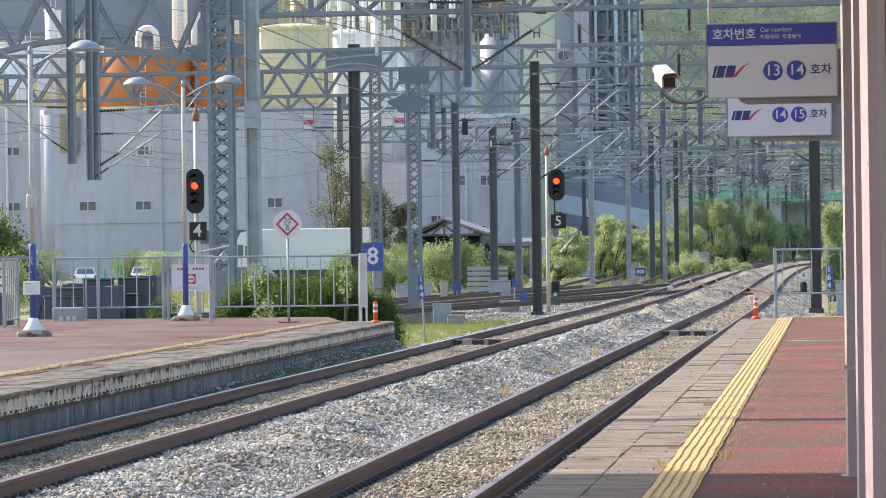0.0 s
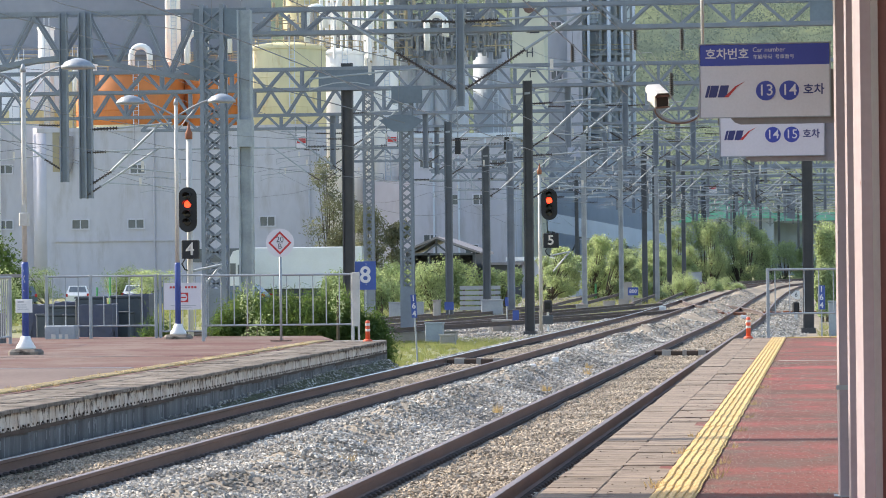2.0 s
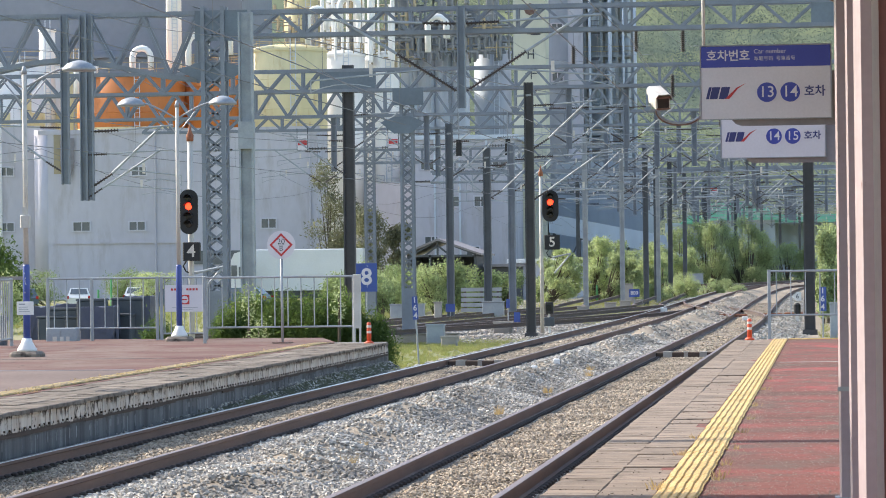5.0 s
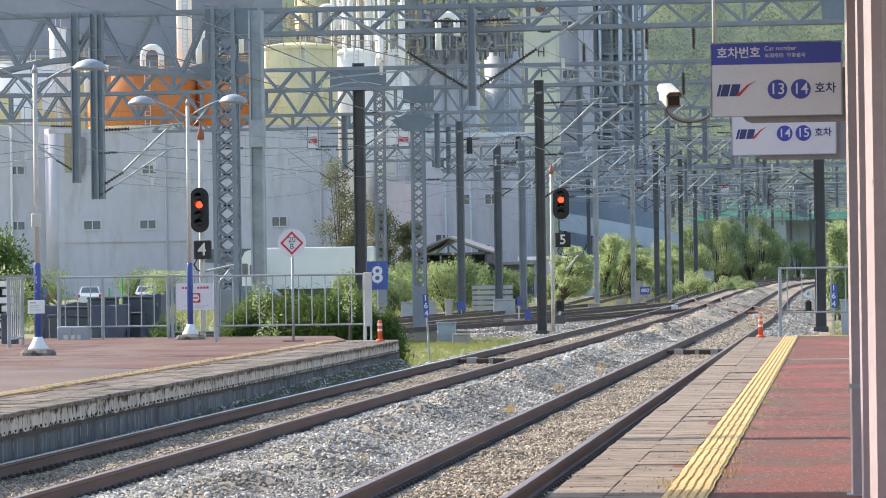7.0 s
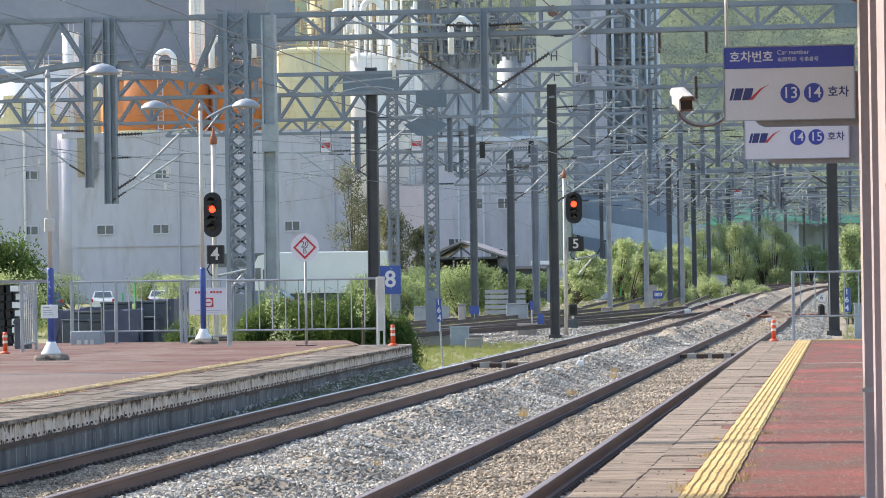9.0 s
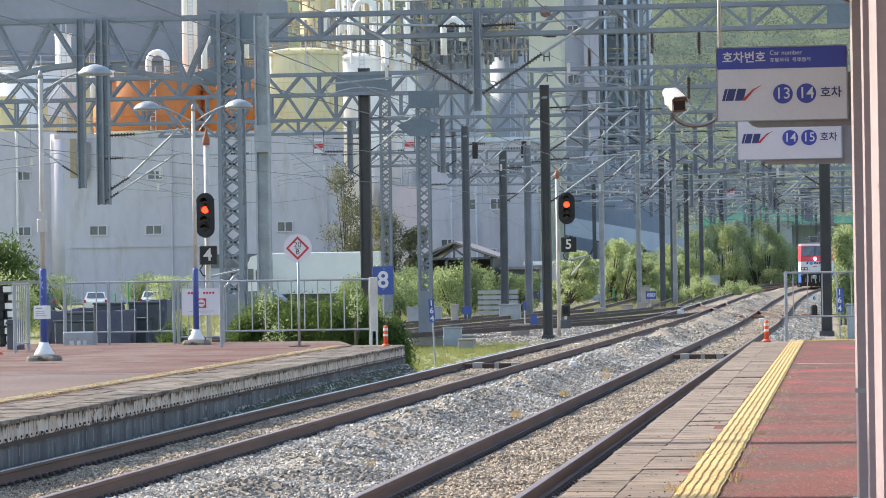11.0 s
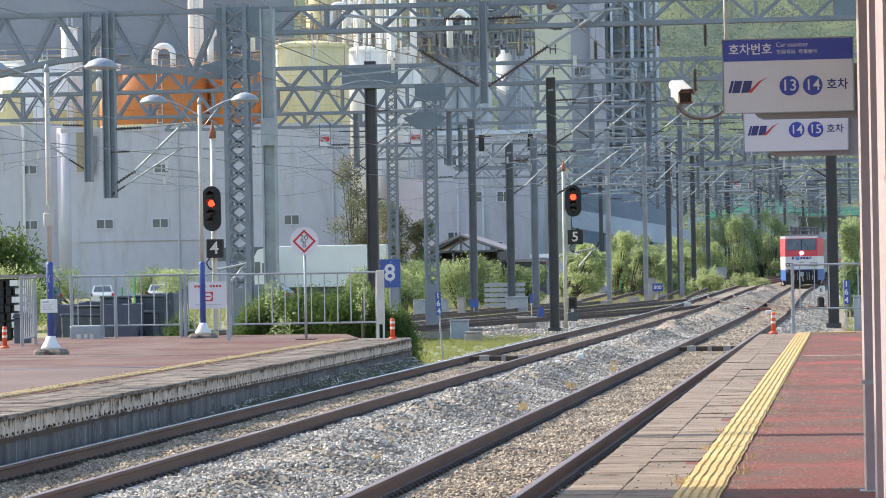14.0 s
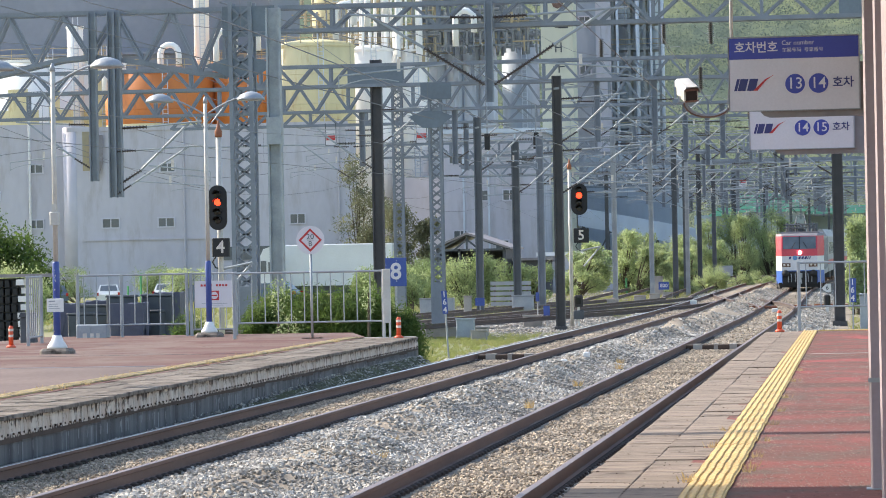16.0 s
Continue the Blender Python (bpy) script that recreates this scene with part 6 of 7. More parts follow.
for i in range(10):
    x, y = -21.77 + .29 * i + random.uniform(-.1, .1), 89.5 + random.uniform(0, 2.5)
    w, h = random.uniform(.4, .95), random.uniform(1.6, 2.35)
    tb = thing("covered_material", pose(x, y, -.5, 0, 0, random.uniform(-12, 12)), ("stacked crate under dark blue tarpaulin by the yard track", "dark grey steel crate standing by the yard track", "charcoal grey box in a row of stored material")[i % 3], "crate", "stored crates")
    part("crate", Geo().box(-w / 2, -.35, 0, w / 2, .35, h * .8, c=.03), ("tarp", "char", "char")[i % 3], tb)
    g, n = Geo(), 10
    k = n + 1
    vs = []
    for a in range(k):
        for b in range(k):
            u, v = a / n * 2 - 1, b / n * 2 - 1
            e = max(abs(u), abs(v))
            drop = 0 if e < .82 else (e - .82) / .18 * h * random.uniform(.25, .5)
            vs.append((min(1, max(-1, u * 1.2)) * (w * .52 + .02), min(1, max(-1, v * 1.2)) * .38, h * .82 + .05 + .05 * noise.noise((u * 3 + i, v * 3, i)) - drop))
    g.add(vs, [(a * k + b, (a + 1) * k + b, (a + 1) * k + b + 1, a * k + b + 1) for a in range(n) for b in range(n)])
    if i % 3 == 0:
        part("sheet", g, "tarp", tb, "creased dark blue sheet")
    else:
        part("lid", Geo().box(-w / 2 - .02, -.37, h * .8, w / 2 + .02, .37, h * .8 + .06, c=.02), ("tarp", "char", "char")[i % 3], tb)
random.seed(2)


def car(x, y, material, label, heading=180):
    t = thing("parked_car", pose(x, y, -.45, 0, 0, heading), label, "car", "parked cars")
    def shell(outline, w0, w1):
        g = Geo()
        n = len(outline)
        zs = [p[1] for p in outline]
        lo, hi = min(zs), max(zs)
        v = [(s * (w0 + (w1 - w0) * (z - lo) / (hi - lo)), a, z) for s in (-1, 1) for a, z in outline]
        return g.add(v, [tuple(range(n)), tuple(range(2 * n - 1, n - 1, -1))] + [(i, n + i, n + (i + 1) % n, (i + 1) % n) for i in range(n)])
    part("body", shell([(-2.1, .35), (2.1, .35), (2.2, .55), (2.1, .95), (1.1, 1.0), (-1.9, 1.02), (-2.15, .8)], .9, .84), material, t)
    part("cabin", shell([(-1.85, 1.02), (1.05, 1.0), (.35, 1.5), (-1.3, 1.52)], .82, .64), material, t)
    part("rear_window", Geo().add([(-.66, -1.82, 1.06), (.66, -1.82, 1.06), (.56, -1.4, 1.46), (-.56, -1.4, 1.46)], [(0, 1, 2, 3)]), "glass", t, m=pose(0, -.03, .01))
    part("windscreen", Geo().add([(-.66, .99, 1.06), (.66, .99, 1.06), (.56, .42, 1.47), (-.56, .42, 1.47)], [(3, 2, 1, 0)]), "glass", t, m=pose(0, .03, .01))
    for s in (-1, 1):
        part("side_window", Geo().add([(s * .83, -1.5, 1.08), (s * .83, .8, 1.08), (s * .68, .3, 1.45), (s * .68, -1.15, 1.45)], [(0, 1, 2, 3)]), "glass", t, m=pose(s * .012, 0, 0))
        part("tail_light", Geo().box(s * .8 - .12, -2.2, .72, s * .8 + .06, -2.02, .95), "tail", t)
        for a in (-1.35, 1.35):
            w = part("wheel", smooth(Geo().lathe([(.31, -.1), (.32, 0), (.31, .1)], 20, pose(s * .82, a, .32, 0, 90, 0))), "rubber", t)
            part("hub", smooth(Geo().lathe([(.18, 0), (.16, .03)], 16, pose(s * .93, a, .32, 0, 90 * s, 0))), "galv", w)
    return t


car(-57.0, 250, "carw", "white hatchback parked on the yard beyond the fence", 12)
car(-53.0, 252, "carw", "white saloon parked beside another car", 8)
car(-50.2, 256, "carw", "white car half hidden by fence and shrubs", 60)
car(-61.5, 251, "carb", "dark blue car behind the fence", 20)
car(-40.5, 226, "carb", "dark blue car before the white trailer", 80)
car(-45.5, 228, "carb", "dark car parked by the trailer", 85)
tk = thing("box_lorry", pose(0, 0, 0), "white articulated lorry with a long plain box trailer", "lorry")
part("trailer_box", Geo().box(-41.9, 240, .75, -34.0, 242.5, 3.72, c=.06), "carw", tk, "plain white trailer box")
part("chassis", Geo().box(-41.5, 240.3, .2, -34.4, 242.2, .75), "char", tk)
part("cab", Geo().prism([(-43.6, .4), (-42.3, .4), (-42.3, 3.3), (-42.6, 3.6), (-43.1, 3.45), (-43.5, 2.6), (-43.6, 1.9)], 238.6, 241), "carw", tk, "white cab with a wind deflector")
part("cab_window", Geo().box(-43.3, 238.57, 1.8, -42.9, 238.61, 2.6).box(-42.75, 238.57, 1.8, -42.5, 238.61, 2.5), "glass", tk)
for x in (-43.1, -41.2, -36.2, -35.0):
    part("wheel", smooth(Geo().lathe([(.5, -.15), (.52, 0), (.5, .15)], 20, pose(x, 240.2 if x > -42 else 238.7, .1, 90, 0, 0))), "rubber", tk)
gp = thing("green_net_posts", Matrix(), "bright green fence posts in the yard", "post")
for x, y, h in ((-50.4, 231, 1.9), (-52.2, 235, 1.0), (-17.0, 236, .9), (-40.0, 228, 1.3)):
    part("post", Geo().tube((x, y, -.5), (x, y, h), .08, 6), "greenpost", gp)

# beside the yard tracks
pl = thing("pallet_fence", pose(-17.55, 165, -.5), "stack of grey timber pallets behind the tracks", "pallets")
for i in range(6):
    part("board", Geo().box(-1.0, -.05, .25 + .25 * i, 1.0, .0, .43 + .25 * i), "cabinet", pl)
for x in (-.8, 0, .8):
    part("stud", Geo().box(x - .05, 0, 0, x + .05, .1, 1.7), "wood", pl)
for x, y, w, h, m0, lb in ((-16.45, 160, 1.0, 1.0, "cabinet", "grey relay cabinet beside the posts"), (-20.3, 158, 1.6, .95, "cabinet", "low grey relay cabinet among grass"), (-17.9, 150, .3, 1.1, "concrete", "short concrete post with a white box"), (-13.93, 183, .62, .5, "concrete", "low concrete trough beside the track"), (-13.28, 195, .66, .55, "concrete", "low concrete trough by the far track"), (-12.75, 200, .6, .6, "concrete", "low concrete trough by the far track"), (-12.35, 206, .6, .6, "concrete", "low concrete trough by the far track"), (-14.05, 117, .6, .62, "cabinet", "white point machine box on the stones"), (-14.6, 119, 2.2, .28, "concrete", "concrete slab edge among grass"), (-13.0, 112, .5, .3, "concrete", "small concrete block among grass"), (-13.0, 130, .7, .5, "concrete", "broken concrete foundation block"), (-.2, 120, .5, 1.2, "cabinet", "grey trackside cabinet at the verge"), (-14.2, 225, .8, 1.5, "concrete", "pale cabinet behind the posts"), (-12.8, 300, 1.2, 2.0, "cabinet", "grey hut cabinet by the bushes")):
    cb = thing("trackside_cabinet", pose(x, y, -.5), lb, "cabinet", "trackside boxes")
    part("body", Geo().box(-w / 2, -.25, 0, w / 2, .25, h, c=.02), m0, cb)
    part("lid", Geo().box(-w / 2 - .03, -.28, h, w / 2 + .03, .28, h + .05), m0, cb)
    if h > .7:
        part("door", Geo().box(-w / 2 + .05, -.262, .08, w / 2 - .05, -.25, h - .05), m0, cb)
for y, off, xf in ((82.5, 0, near_x), (76.5, 0, far_x)):
    tm = thing("crossing_timber", pose(xf(y), y, 0), "dark worn timber lying between the rails", "timber", "timbers")
    part("beam", Geo().box(-.70, -.16, -.24, .70, .16, -.03, c=.02), "stain", tm)
    part("strap", Geo().box(-.52, -.17, -.16, -.30, .17, -.015), "concrete", tm, "pale metal strap")
    part("strap", Geo().box(-.02, -.17, -.16, .08, .17, -.01), "concrete", tm, "pale metal strap")
    part("strap", Geo().box(.36, -.17, -.2, .54, .17, -.02), "concrete", tm, "pale metal strap")
bl = thing("loose_planks", pose(-7.9, 71, -.2), "two loose weathered planks between the rails", "planks")
for i in range(2):
    part("plank", Geo().box(-.5, -.08 + .3 * i, 0, .5, .06 + .3 * i, .06), "wood", bl)
for x, y in ((-3.1, 152), (-2.2, 154), (-1.2, 152.5), (-4.6, 150), (-5.4, 151.5), (-.4, 153)):
    rp = thing("point_rod_cover", pose(x, y, -.16 + rise(y)), "rust-red steel cover plates at the points", "cover", "point covers")
    part("plate", Geo().box(-.42, -.18, 0, .42, .18, .12, c=.02), "rust", rp)
for x, y, s in ((-4.0, 140, .12), (-5.9, 70, .07), (-6.0, 66, .06), (-8.9, 170, .16)):
    wb = thing("white_marker_block", pose(x, y, bed_z(x, y) + .02), "small white painted marker block on the ballast", "marker", "marker blocks")
    part("block", Geo().box(-s, -s, -.05, s, s, s * 1.2, c=.02), "white", wb)


# ---- bushes and trees ----
def shrub(name, label, blobs, n, size, material, category="shrub", trunk=None, group="", stretch=LEAF):
    t = thing(name, Matrix(), label, category, group)
    c = leaves(n, blobs, size)
    scatter("crown", c, rng.uniform(size * .6, size * 1.3, len(c)), *stretch, material, parent=t, kind="")
    g = Geo()
    for x, y, z, rx, ry, rz in blobs:
        b = trunk or ((x, y) if len(blobs) < 4 else blobs[0][:2])
        g.tube((b[0], b[1], -.6), ((b[0] + x) / 2, (b[1] + y) / 2, z * .5), .05 + .03 * rz, 6, .03 + .02 * rz)
        g.tube(((b[0] + x) / 2, (b[1] + y) / 2, z * .5), (x, y, z + rz * .3), .03 + .02 * rz, 6, .015)
    part("trunk", g, "bark", t)
    return t


random.seed(4)
NEEDLE = ([(-.5, 0, 0), (0, -.07, .02), (.7, 0, 0), (0, .07, .02)], [(0, 1, 2, 3)])
for i in range(9):
    x = -15.4 + .44 * i
    shrub("juniper_bush", "dense spiky dark green juniper bush behind the fence", [(x + random.uniform(-.2, .2), 86 + random.uniform(-.5, .8), .22 + random.uniform(0, .22) - (.35 if i > 6 else 0), .55, .5, .85 - (.15 if i > 6 else 0)) for _ in range(2)] + [(x, 86.3, .9 - (.5 if i > 6 else 0), .3, .3, .6)], 9000, .17, "leafd", group="junipers", stretch=NEEDLE)
shrub("juniper_bush", "small spiky green juniper by the gate", [(-16.7, 82, .2, .5, .4, .75), (-16.3, 82, 0, .4, .4, .6)], 6000, .15, "leafd", group="junipers", stretch=NEEDLE)
shrub("young_shrub", "light green shoots above the junipers", [(-14.9, 84.5, 1.3, .25, .25, .5), (-12.6, 84.5, 1.2, .2, .25, .55), (-14.5, 83.6, .4, .35, .3, .6)], 900, .07, "leaf")
shrub("round_tree", "dark green tree at the edge of the yard", [(-38.5, 151, 2.3, 1.3, 1.2, 1.6), (-39.6, 150, 2.6, 1.2, 1.2, 1.9), (-37.2, 149, 1.2, 1.0, 1.0, 1.3), (-40.6, 151, 3.0, 1.2, 1.2, 1.5)], 14000, .2, "leafd", "tree")
shrub("garden_shrub", "sunlit leafy shrub before the dark tree", [(-36.6, 146, .8, .9, .7, 1.2), (-37.8, 146, 1.0, .9, .7, 1.4)], 6000, .14, "leafy")
for x, y, w, h, mt in ((-26, 190, 1.5, 2.7, "leafy"), (-24.3, 192, 1.2, 2.0, "leaf"), (-23, 198, 1.4, 1.9, "leaf"), (-27.6, 186, 1.2, 1.9, "leaf"), (-21.4, 200, 1.1, 1.5, "leafd"), (-25, 180, 1.1, 1.6, "leaf"), (-24.9, 194, 1.5, 2.3, "leaf"), (-23.2, 190, 1.5, 2.9, "leafy"), (-22.2, 191, 1.4, 2.7, "leaf"), (-20.9, 196, 1.4, 2.3, "leaf"), (-19.6, 199, 1.2, 1.9, "leaf"), (-26.6, 196, 1.6, 2.7, "leaf"), (-29.2, 200, 1.6, 2.4, "leaf"), (-50, 245, 2.2, 2.3, "leafy"), (-56, 262, 2.5, 2.5, "leaf"), (-62, 258, 2.3, 2.6, "leaf"), (-46, 262, 2.5, 2.0, "leafy"), (-30.5, 225, 2.0, 2.4, "leaf")):
    shrub("leafy_bush", "bushy green shrub in the yard", [(x + random.uniform(-.6, .6) * w, y + random.uniform(-.5, .5), h * random.uniform(.05, .8), w * random.uniform(.28, .55), w * .5, h * random.uniform(.16, .32)) for _ in range(9)], 5000, .14, "leafm" if mt == "leaf" else mt, group="yard bushes")
for x, y, w, h, mt in ((-19, 235, 1.7, 3.0, "leafy"), (-17, 238, 1.8, 3.4, "leafy"), (-15.2, 236, 1.6, 3.0, "leaf"), (-20.5, 242, 1.8, 2.6, "leaf"), (-13.8, 250, 1.5, 2.2, "leafy"), (-15.0, 270, 2.0, 3.2, "leafy"), (-17.2, 300, 2.6, 3.6, "leaf"), (-14.5, 310, 2.2, 3.2, "leafy"), (-12.5, 325, 2.4, 4.2, "leaf"), (-10.4, 335, 2.2, 4.0, "leafy"), (-8.2, 345, 2.4, 3.6, "leaf"), (-6.0, 350, 2.5, 4.2, "leaf"), (-3.5, 352, 2.2, 3.4, "leafy"), (-14.0, 345, 2.6, 4.4, "leaf"), (-11.5, 352, 2.0, 5.2, "leafo"), (-1, 360, 3, 5, "leaf"), (3, 365, 3, 6, "leaf"),
                       (-17.6, 322, 2.0, 4.0, "leafy"), (-15.8, 318, 1.8, 4.6, "leaf"), (-13.6, 324, 2.0, 5.4, "leafy"), (-11.9, 320, 1.9, 6.0, "leaf"), (-10.3, 326, 2.1, 6.4, "leafy"), (-8.7, 322, 1.8, 5.5, "leaf"), (-7.2, 324, 1.8, 5.0, "leafy"),
                       (-22.4, 312, 1.9, 3.6, "leafy"), (-20.4, 310, 1.7, 3.8, "leaf"), (-19.0, 308, 1.5, 2.9, "leafy")):
    shrub("trackside_tree", "light green young tree growing beside the tracks", [(x + random.uniform(-.8, .8) * w * (1 - .5 * k / 16), y + random.uniform(-1, 1), 1.25 * h * (.02 + .9 * k / 16) * random.uniform(.75, 1.1), w * random.uniform(.18, .42), w * random.uniform(.2, .45), h * random.uniform(.09, .2)) for k in range(17)], 9000, .17, mt, "tree", group="trackside trees")
for x, y, w, h in ((-11.9, 240, .9, 1.6), (-10.8, 242, .8, 1.5), (-13.0, 236, .8, 1.1), (-9.6, 250, .9, 1.5), (-14.2, 226, .7, 1.0), (-8.2, 258, .9, 1.3), (-12.4, 262, 1.1, 2.0)):
    shrub("verge_shrub", "low bright green shrub beside the tracks", [(x + random.uniform(-.8, .8) * w, y + random.uniform(-.5, .5), h * random.uniform(-.1, .7), w * random.uniform(.35, .6), w * .5, h * random.uniform(.2, .35)) for _ in range(8)], 4200, .10, "leafy", group="verge shrubs")
for x, y, w, h, mt in ((-44.0, 291, 2.2, 11.5, "leafo"), (-42.3, 290, 1.9, 9.0, "leafo"), (-39.6, 287, 2.0, 7.8, "leafo"), (-37.6, 288, 1.4, 6.0, "leafo")):
    shrub("thin_tree", "sparse olive-brown tree before the silos", [(x + random.uniform(-.6, .6) * w, y, h * random.uniform(.2, .95), w * random.uniform(.35, .6), w * .5, h * random.uniform(.08, .16)) for _ in range(11)], 5200, .26, mt, "tree", trunk=(x, y), group="thin trees")
for x, y, w, h in ((-.35, 152, .85, 4.2), (-.85, 150, .5, 2.0), (-.7, 151, .5, 4.0), (.6, 158, 1.2, 5.0), (2.4, 163, 1.6, 6.2), (-.2, 172, .8, 3.2), (4.6, 170, 2.0, 7.0)):
    shrub("verge_tree", "leafy tree on the verge beside the near track", [(x + random.uniform(-.4, .4) * w, y + random.uniform(-.7, .7), h * random.uniform(.05, .86), w * random.uniform(.5, .75), w * .7, h * random.uniform(.12, .24)) for _ in range(9)], 8200, .15, "leaf", "tree", group="verge trees")
random.seed(1)


# ---- the train ----
def loco(m):
    """An electric locomotive; its front is at y = 0 and looks along -y."""
    t = thing("locomotive", m, "electric locomotive in red, white and blue with lit headlight", "locomotive")
    W, B = 1.5, 1.12

    def band(z0, z1, o0, o1, mat_name, name, label):
        # a slice of the nose: front face narrower than the body, with slanted corners; o is how far it leans back
        def ring(z, o):
            return [(-W, 1.15 + o * .3, z), (-B, o, z), (B, o, z), (W, 1.15 + o * .3, z), (W, 2.2, z), (-W, 2.2, z)]
        v = ring(z0, o0) + ring(z1, o1)
        part(name, Geo().add(v, [(5, 4, 3, 2, 1, 0), (6, 7, 8, 9, 10, 11)] + [(i, (i + 1) % 6, 6 + (i + 1) % 6, 6 + i) for i in range(6)]), mat_name, t, label)

    band(0.35, 1.18, .12, .0, "locoblue", "skirt", "blue lower nose")
    band(1.18, 2.08, .0, .02, "locowhite", "nose", "white nose band")
    band(2.08, 2.48, .02, .08, "locored", "red_band", "red band under the windscreen")
    band(2.48, 3.34, .08, .42, "locored", "cab", "red cab corners")
    band(3.34, 3.50, .42, .75, "greyboard", "cab_roof", "grey cab roof edge")
    ws = part("windscreen", Geo().add([(-1.03, .075, 2.52), (1.03, .075, 2.52), (1.03, .39, 3.30), (-1.03, .39, 3.30), (-1.03, .2, 2.52), (1.03, .2, 2.52), (1.03, .5, 3.30), (-1.03, .5, 3.30)], [(0, 1, 2, 3), (7, 6, 5, 4), (0, 4, 5, 1), (3, 2, 6, 7), (1, 5, 6, 2), (0, 3, 7, 4)]), "glass", t, "dark two-part windscreen")
    part("divider", Geo().beam((0, .06, 2.5), (0, .38, 3.32), .05, .03), "black", ws)
    for s in (-.5, .5):
        part("wiper", Geo().beam((s, .05, 2.55), (s * .5, .2, 2.95), .03, .02), "black", ws)
    part("side_wall", Geo().box(-W, 2.2, .9, W, 19.2, 3.32), "locoside", t, "grey-white ribbed side")
    g = Geo()
    for i in range(30):
        for s in (-1, 1):
            g.box(s * W, 2.6 + .55 * i, 1.2, s * (W + .025), 2.75 + .55 * i, 3.2)
    part("side_rib", g, "locoside", t, kind="stuff")
    part("side_stripe", Geo().box(-W - .012, 2.3, 2.2, W + .012, 5.0, 3.1), "locored", t, "red side panel behind the cab")
    part("roof", Geo().prism([(-W, 3.32), (-W + .35, 3.62), (W - .35, 3.62), (W, 3.32)], 2.2, 19.2), "greyboard", t)
    part("headlight", smooth(Geo().lathe([(.11, 0), (.115, .03), (.08, .05)], 16, pose(.02, .04, 2.30, 90, 0, 0))), "lamp_white", t, "bright round headlight")
    for s in (-1, 1):
        bez = part("marker_lamp", Geo().box(s * .84 - .27, -.03, 1.40, s * .84 + .27, .02, 1.64), "brown", t, "brown lamp bezel")
        for e in (-.12, .12):
            part("lamp_glass", smooth(Geo().lathe([(.075, 0), (.075, .03)], 12, pose(s * .84 + e, -.028, 1.52, 90, 0, 0))), "reflective", bez)
        part("buffer", smooth(Geo().lathe([(.1, 0), (.1, .35), (.23, .36), (.23, .42)], 16, pose(s * .87, .05, .98, 90, 0, 0))), "black", t, "dark round buffer")
        part("step", Geo().box(s * 1.3 - .16, .25, .05, s * 1.3 + .16, .55, .12).box(s * 1.3 - .16, .35, .12, s * 1.3 - .12, .4, .5).box(s * 1.3 + .12, .35, .12, s * 1.3 + .16, .4, .5), "black", t)
    part("buffer_beam", Geo().box(-1.08, -.04, .30, 1.08, .14, 1.12), "black", t, "dark coupler recess")
    part("coupler", Geo().box(-.16, -.4, .72, .16, .0, 1.0, c=.04).tube((.02, -.2, .85), (.1, -.18, .35), .05), "galv", t, "grey coupler and hoses")
    for x in (-.75, -.55, .5, .72, -.3, .35):
        part("brake_hose", Geo().path([(x, -.02, 1.0), (x + .03, -.12, .7), (x + .02, -.08, .45)], .03, 6), "galv", t)
    part("snow_plough", Geo().prism([(-1.25, .12), (1.25, .12), (1.35, .42), (-1.35, .42)], .15, .35), "black", t)
    # lettering of the operator as plain shapes
    for i, x in enumerate((-.62, -.02, .17, .36, .5, .63)):
        w = .13 if i < 4 else .06
        part("operator_mark", Geo().prism([(x - w / 2, 1.88), (x + w / 2, 1.88), (x + w / 2 + .05, 2.05), (x - w / 2 + .05, 2.05)], -.006, .012), "navy", t, "dark blue slanted mark")
    part("operator_emblem", Geo().lathe([(.15, 0), (.15, .015)], 16, pose(-.28, .012, 1.96, 90, 0, 0)), "cyanfilm", t, "round light-blue emblem")
    part("number_plate", Geo().box(-.16, -.006, 1.62, .16, .01, 1.72), "ochre", t, "small worn number plate")
    g = Geo()
    random.seed(11)
    for i in range(34):
        x, y = random.uniform(-1.0, 1.0), random.uniform(2.6, 6.0)
        g.tube((x, y, 3.6), (x, y, 3.6 + random.uniform(.15, .62)), random.uniform(.04, .11), 7)
    for z in (3.85, 4.05):
        g.tube((-1.05, 3.2, z), (1.05, 3.2, z), .04, 6)
        g.tube((-.9, 4.6, z + .05), (.9, 4.6, z + .05), .04, 6)
    random.seed(1)
    part("roof_gear", g, "char", t, "dark insulators and switches on the roof", kind="stuff")
    g = Geo()
    for s in (-1, 1):
        g.tube((s * .35, 4.6, 4.1), (s * .2, 6.2, 4.75), .03, 6).tube((s * .2, 6.2, 4.75), (s * .55, 4.8, 5.18), .022, 6)
    g.tube((-.85, 4.8, 5.2), (.85, 4.8, 5.2), .03, 6).tube((-.85, 4.8, 5.2), (-1.0, 4.8, 5.05), .02, 6).tube((.85, 4.8, 5.2), (1.0, 4.8, 5.05), .02, 6)
    part("pantograph", g, "char", t, "raised pantograph")
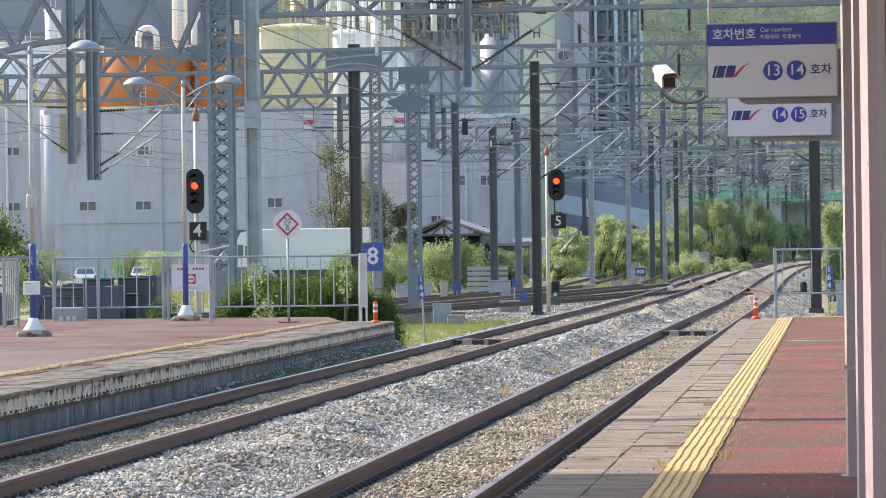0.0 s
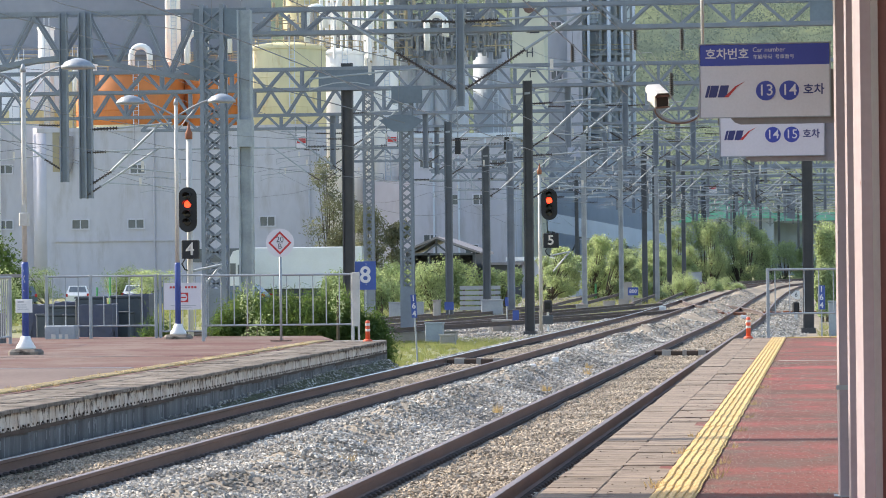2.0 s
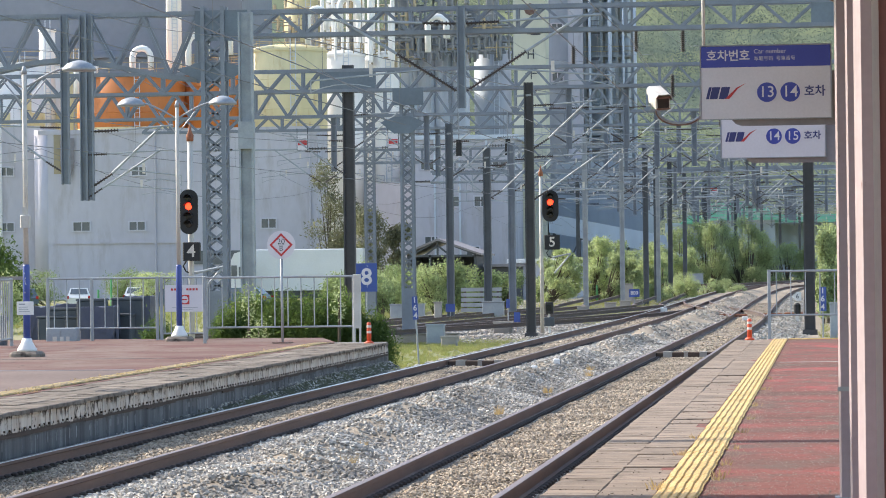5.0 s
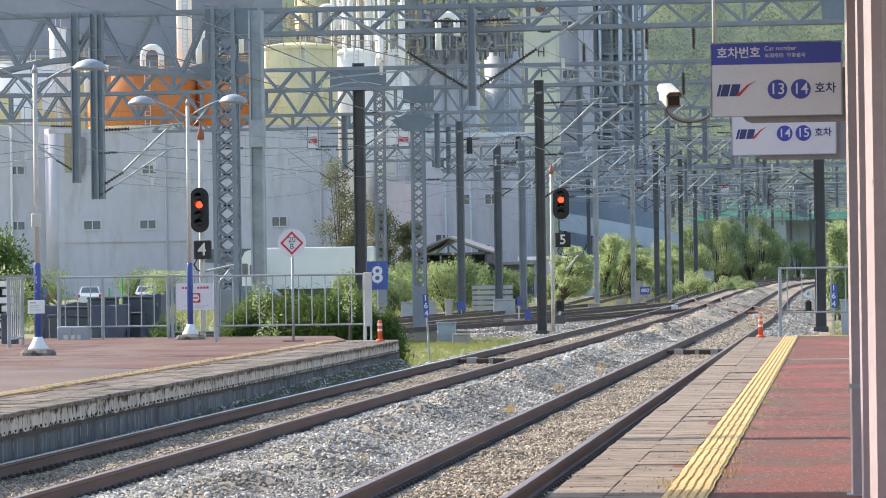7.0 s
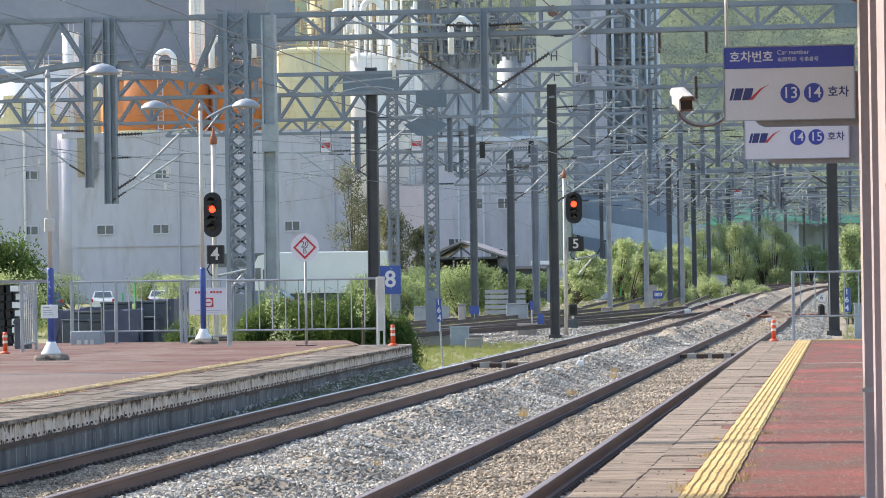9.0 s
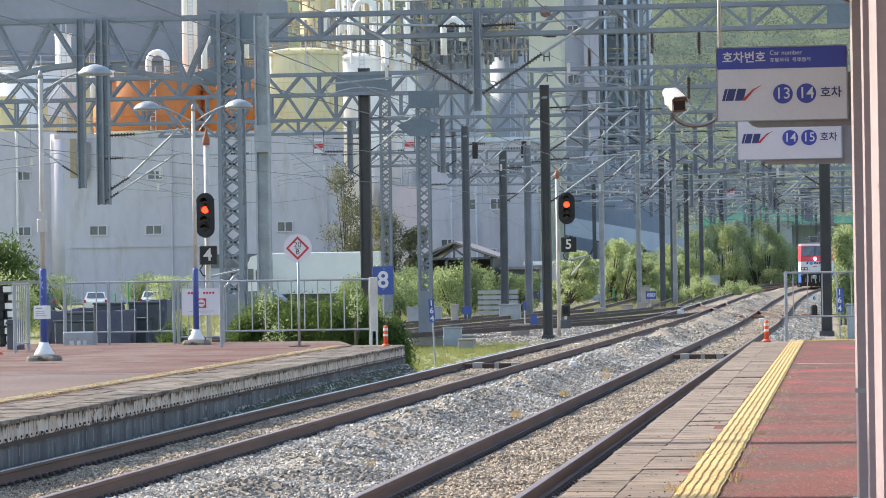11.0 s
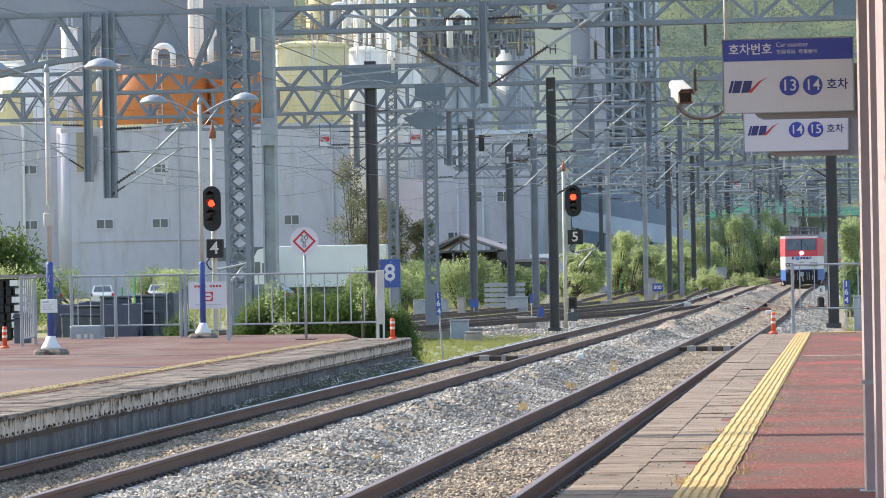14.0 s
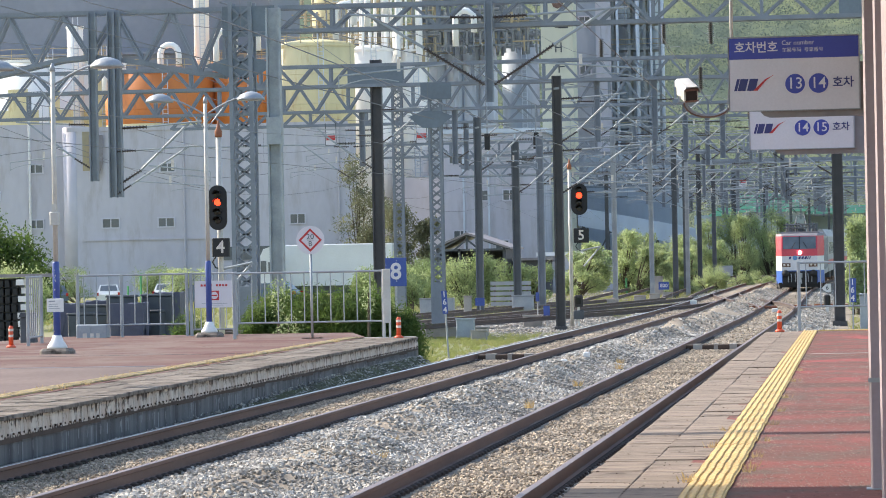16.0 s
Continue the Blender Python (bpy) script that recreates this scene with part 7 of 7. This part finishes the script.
    for y in (3.3, 6.1, 13.6, 16.4):
        for s in (-.75, .75):
            part("wheel", smooth(Geo().lathe([(.6, -.06), (.62, .0), (.6, .07)], 24, pose(s, y, .62, 0, 90, 0))), "brown", t)
    for y in (4.7, 15.0):
        part("bogie_frame", Geo().box(-1.15, y - 2.1, .35, 1.15, y + 2.1, .85, c=.05), "char", t)
    part("underframe", Geo().box(-1.3, 7, .4, 1.3, 12.5, .9, c=.05), "char", t)
    return t


def coach(m):
    t = thing("passenger_coach", m, "grey and white passenger coach behind the locomotive", "railway coach", "coaches")
    part("body", Geo().prism([(-1.5, .9), (-1.5, 3.3), (-1.1, 3.8), (1.1, 3.8), (1.5, 3.3), (1.5, .9)], 0, 22.5), "locoside", t)
    for s in (-1, 1):
        part("window_band", Geo().box(s * 1.5, 2, 2.1, s * 1.515, 20.5, 2.9), "glass", t)
        part("stripe", Geo().box(s * 1.5, .2, 1.4, s * 1.512, 22.3, 1.7), "locored", t)
    for y in (3.4, 19):
        part("bogie", Geo().box(-1.1, y - 1.6, .3, 1.1, y + 1.6, .85, c=.05), "char", t)
        for e in (-1.1, 1.1):
            for s in (-.75, .75):
                part("wheel", smooth(Geo().lathe([(.43, -.06), (.45, 0), (.43, .07)], 20, pose(s, y + e, .45, 0, 90, 0))), "brown", t)
    return t


def on_track(y, length):
    """The pose of a vehicle whose front stands over the near track at y."""
    a, b = Vector((near_x(y), y, rise(y))), Vector((near_x(y + length), y + length, rise(y + length)))
    d = b - a
    return Matrix.Translation(a) @ pose(0, 0, 0, math.degrees(math.atan2(d.z, d.y)), 0, -math.degrees(math.atan2(d.x, d.y)))


def front_y(t):
    return 214.0 + 11.5 * (16.0 - t)


engine = loco(on_track(front_y(0), 15))
coaches = [coach(on_track(front_y(0) + 19.8 + 23.2 * i, 20)) for i in range(3)]


def motions():
    times = [0.5 * i for i in range(33)]
    walk(engine, [(t, on_track(front_y(t), 15)) for t in times])
    for i, c in enumerate(coaches):
        walk(c, [(t, on_track(front_y(t) + 19.8 + 23.2 * i, 20)) for t in times])


motions()
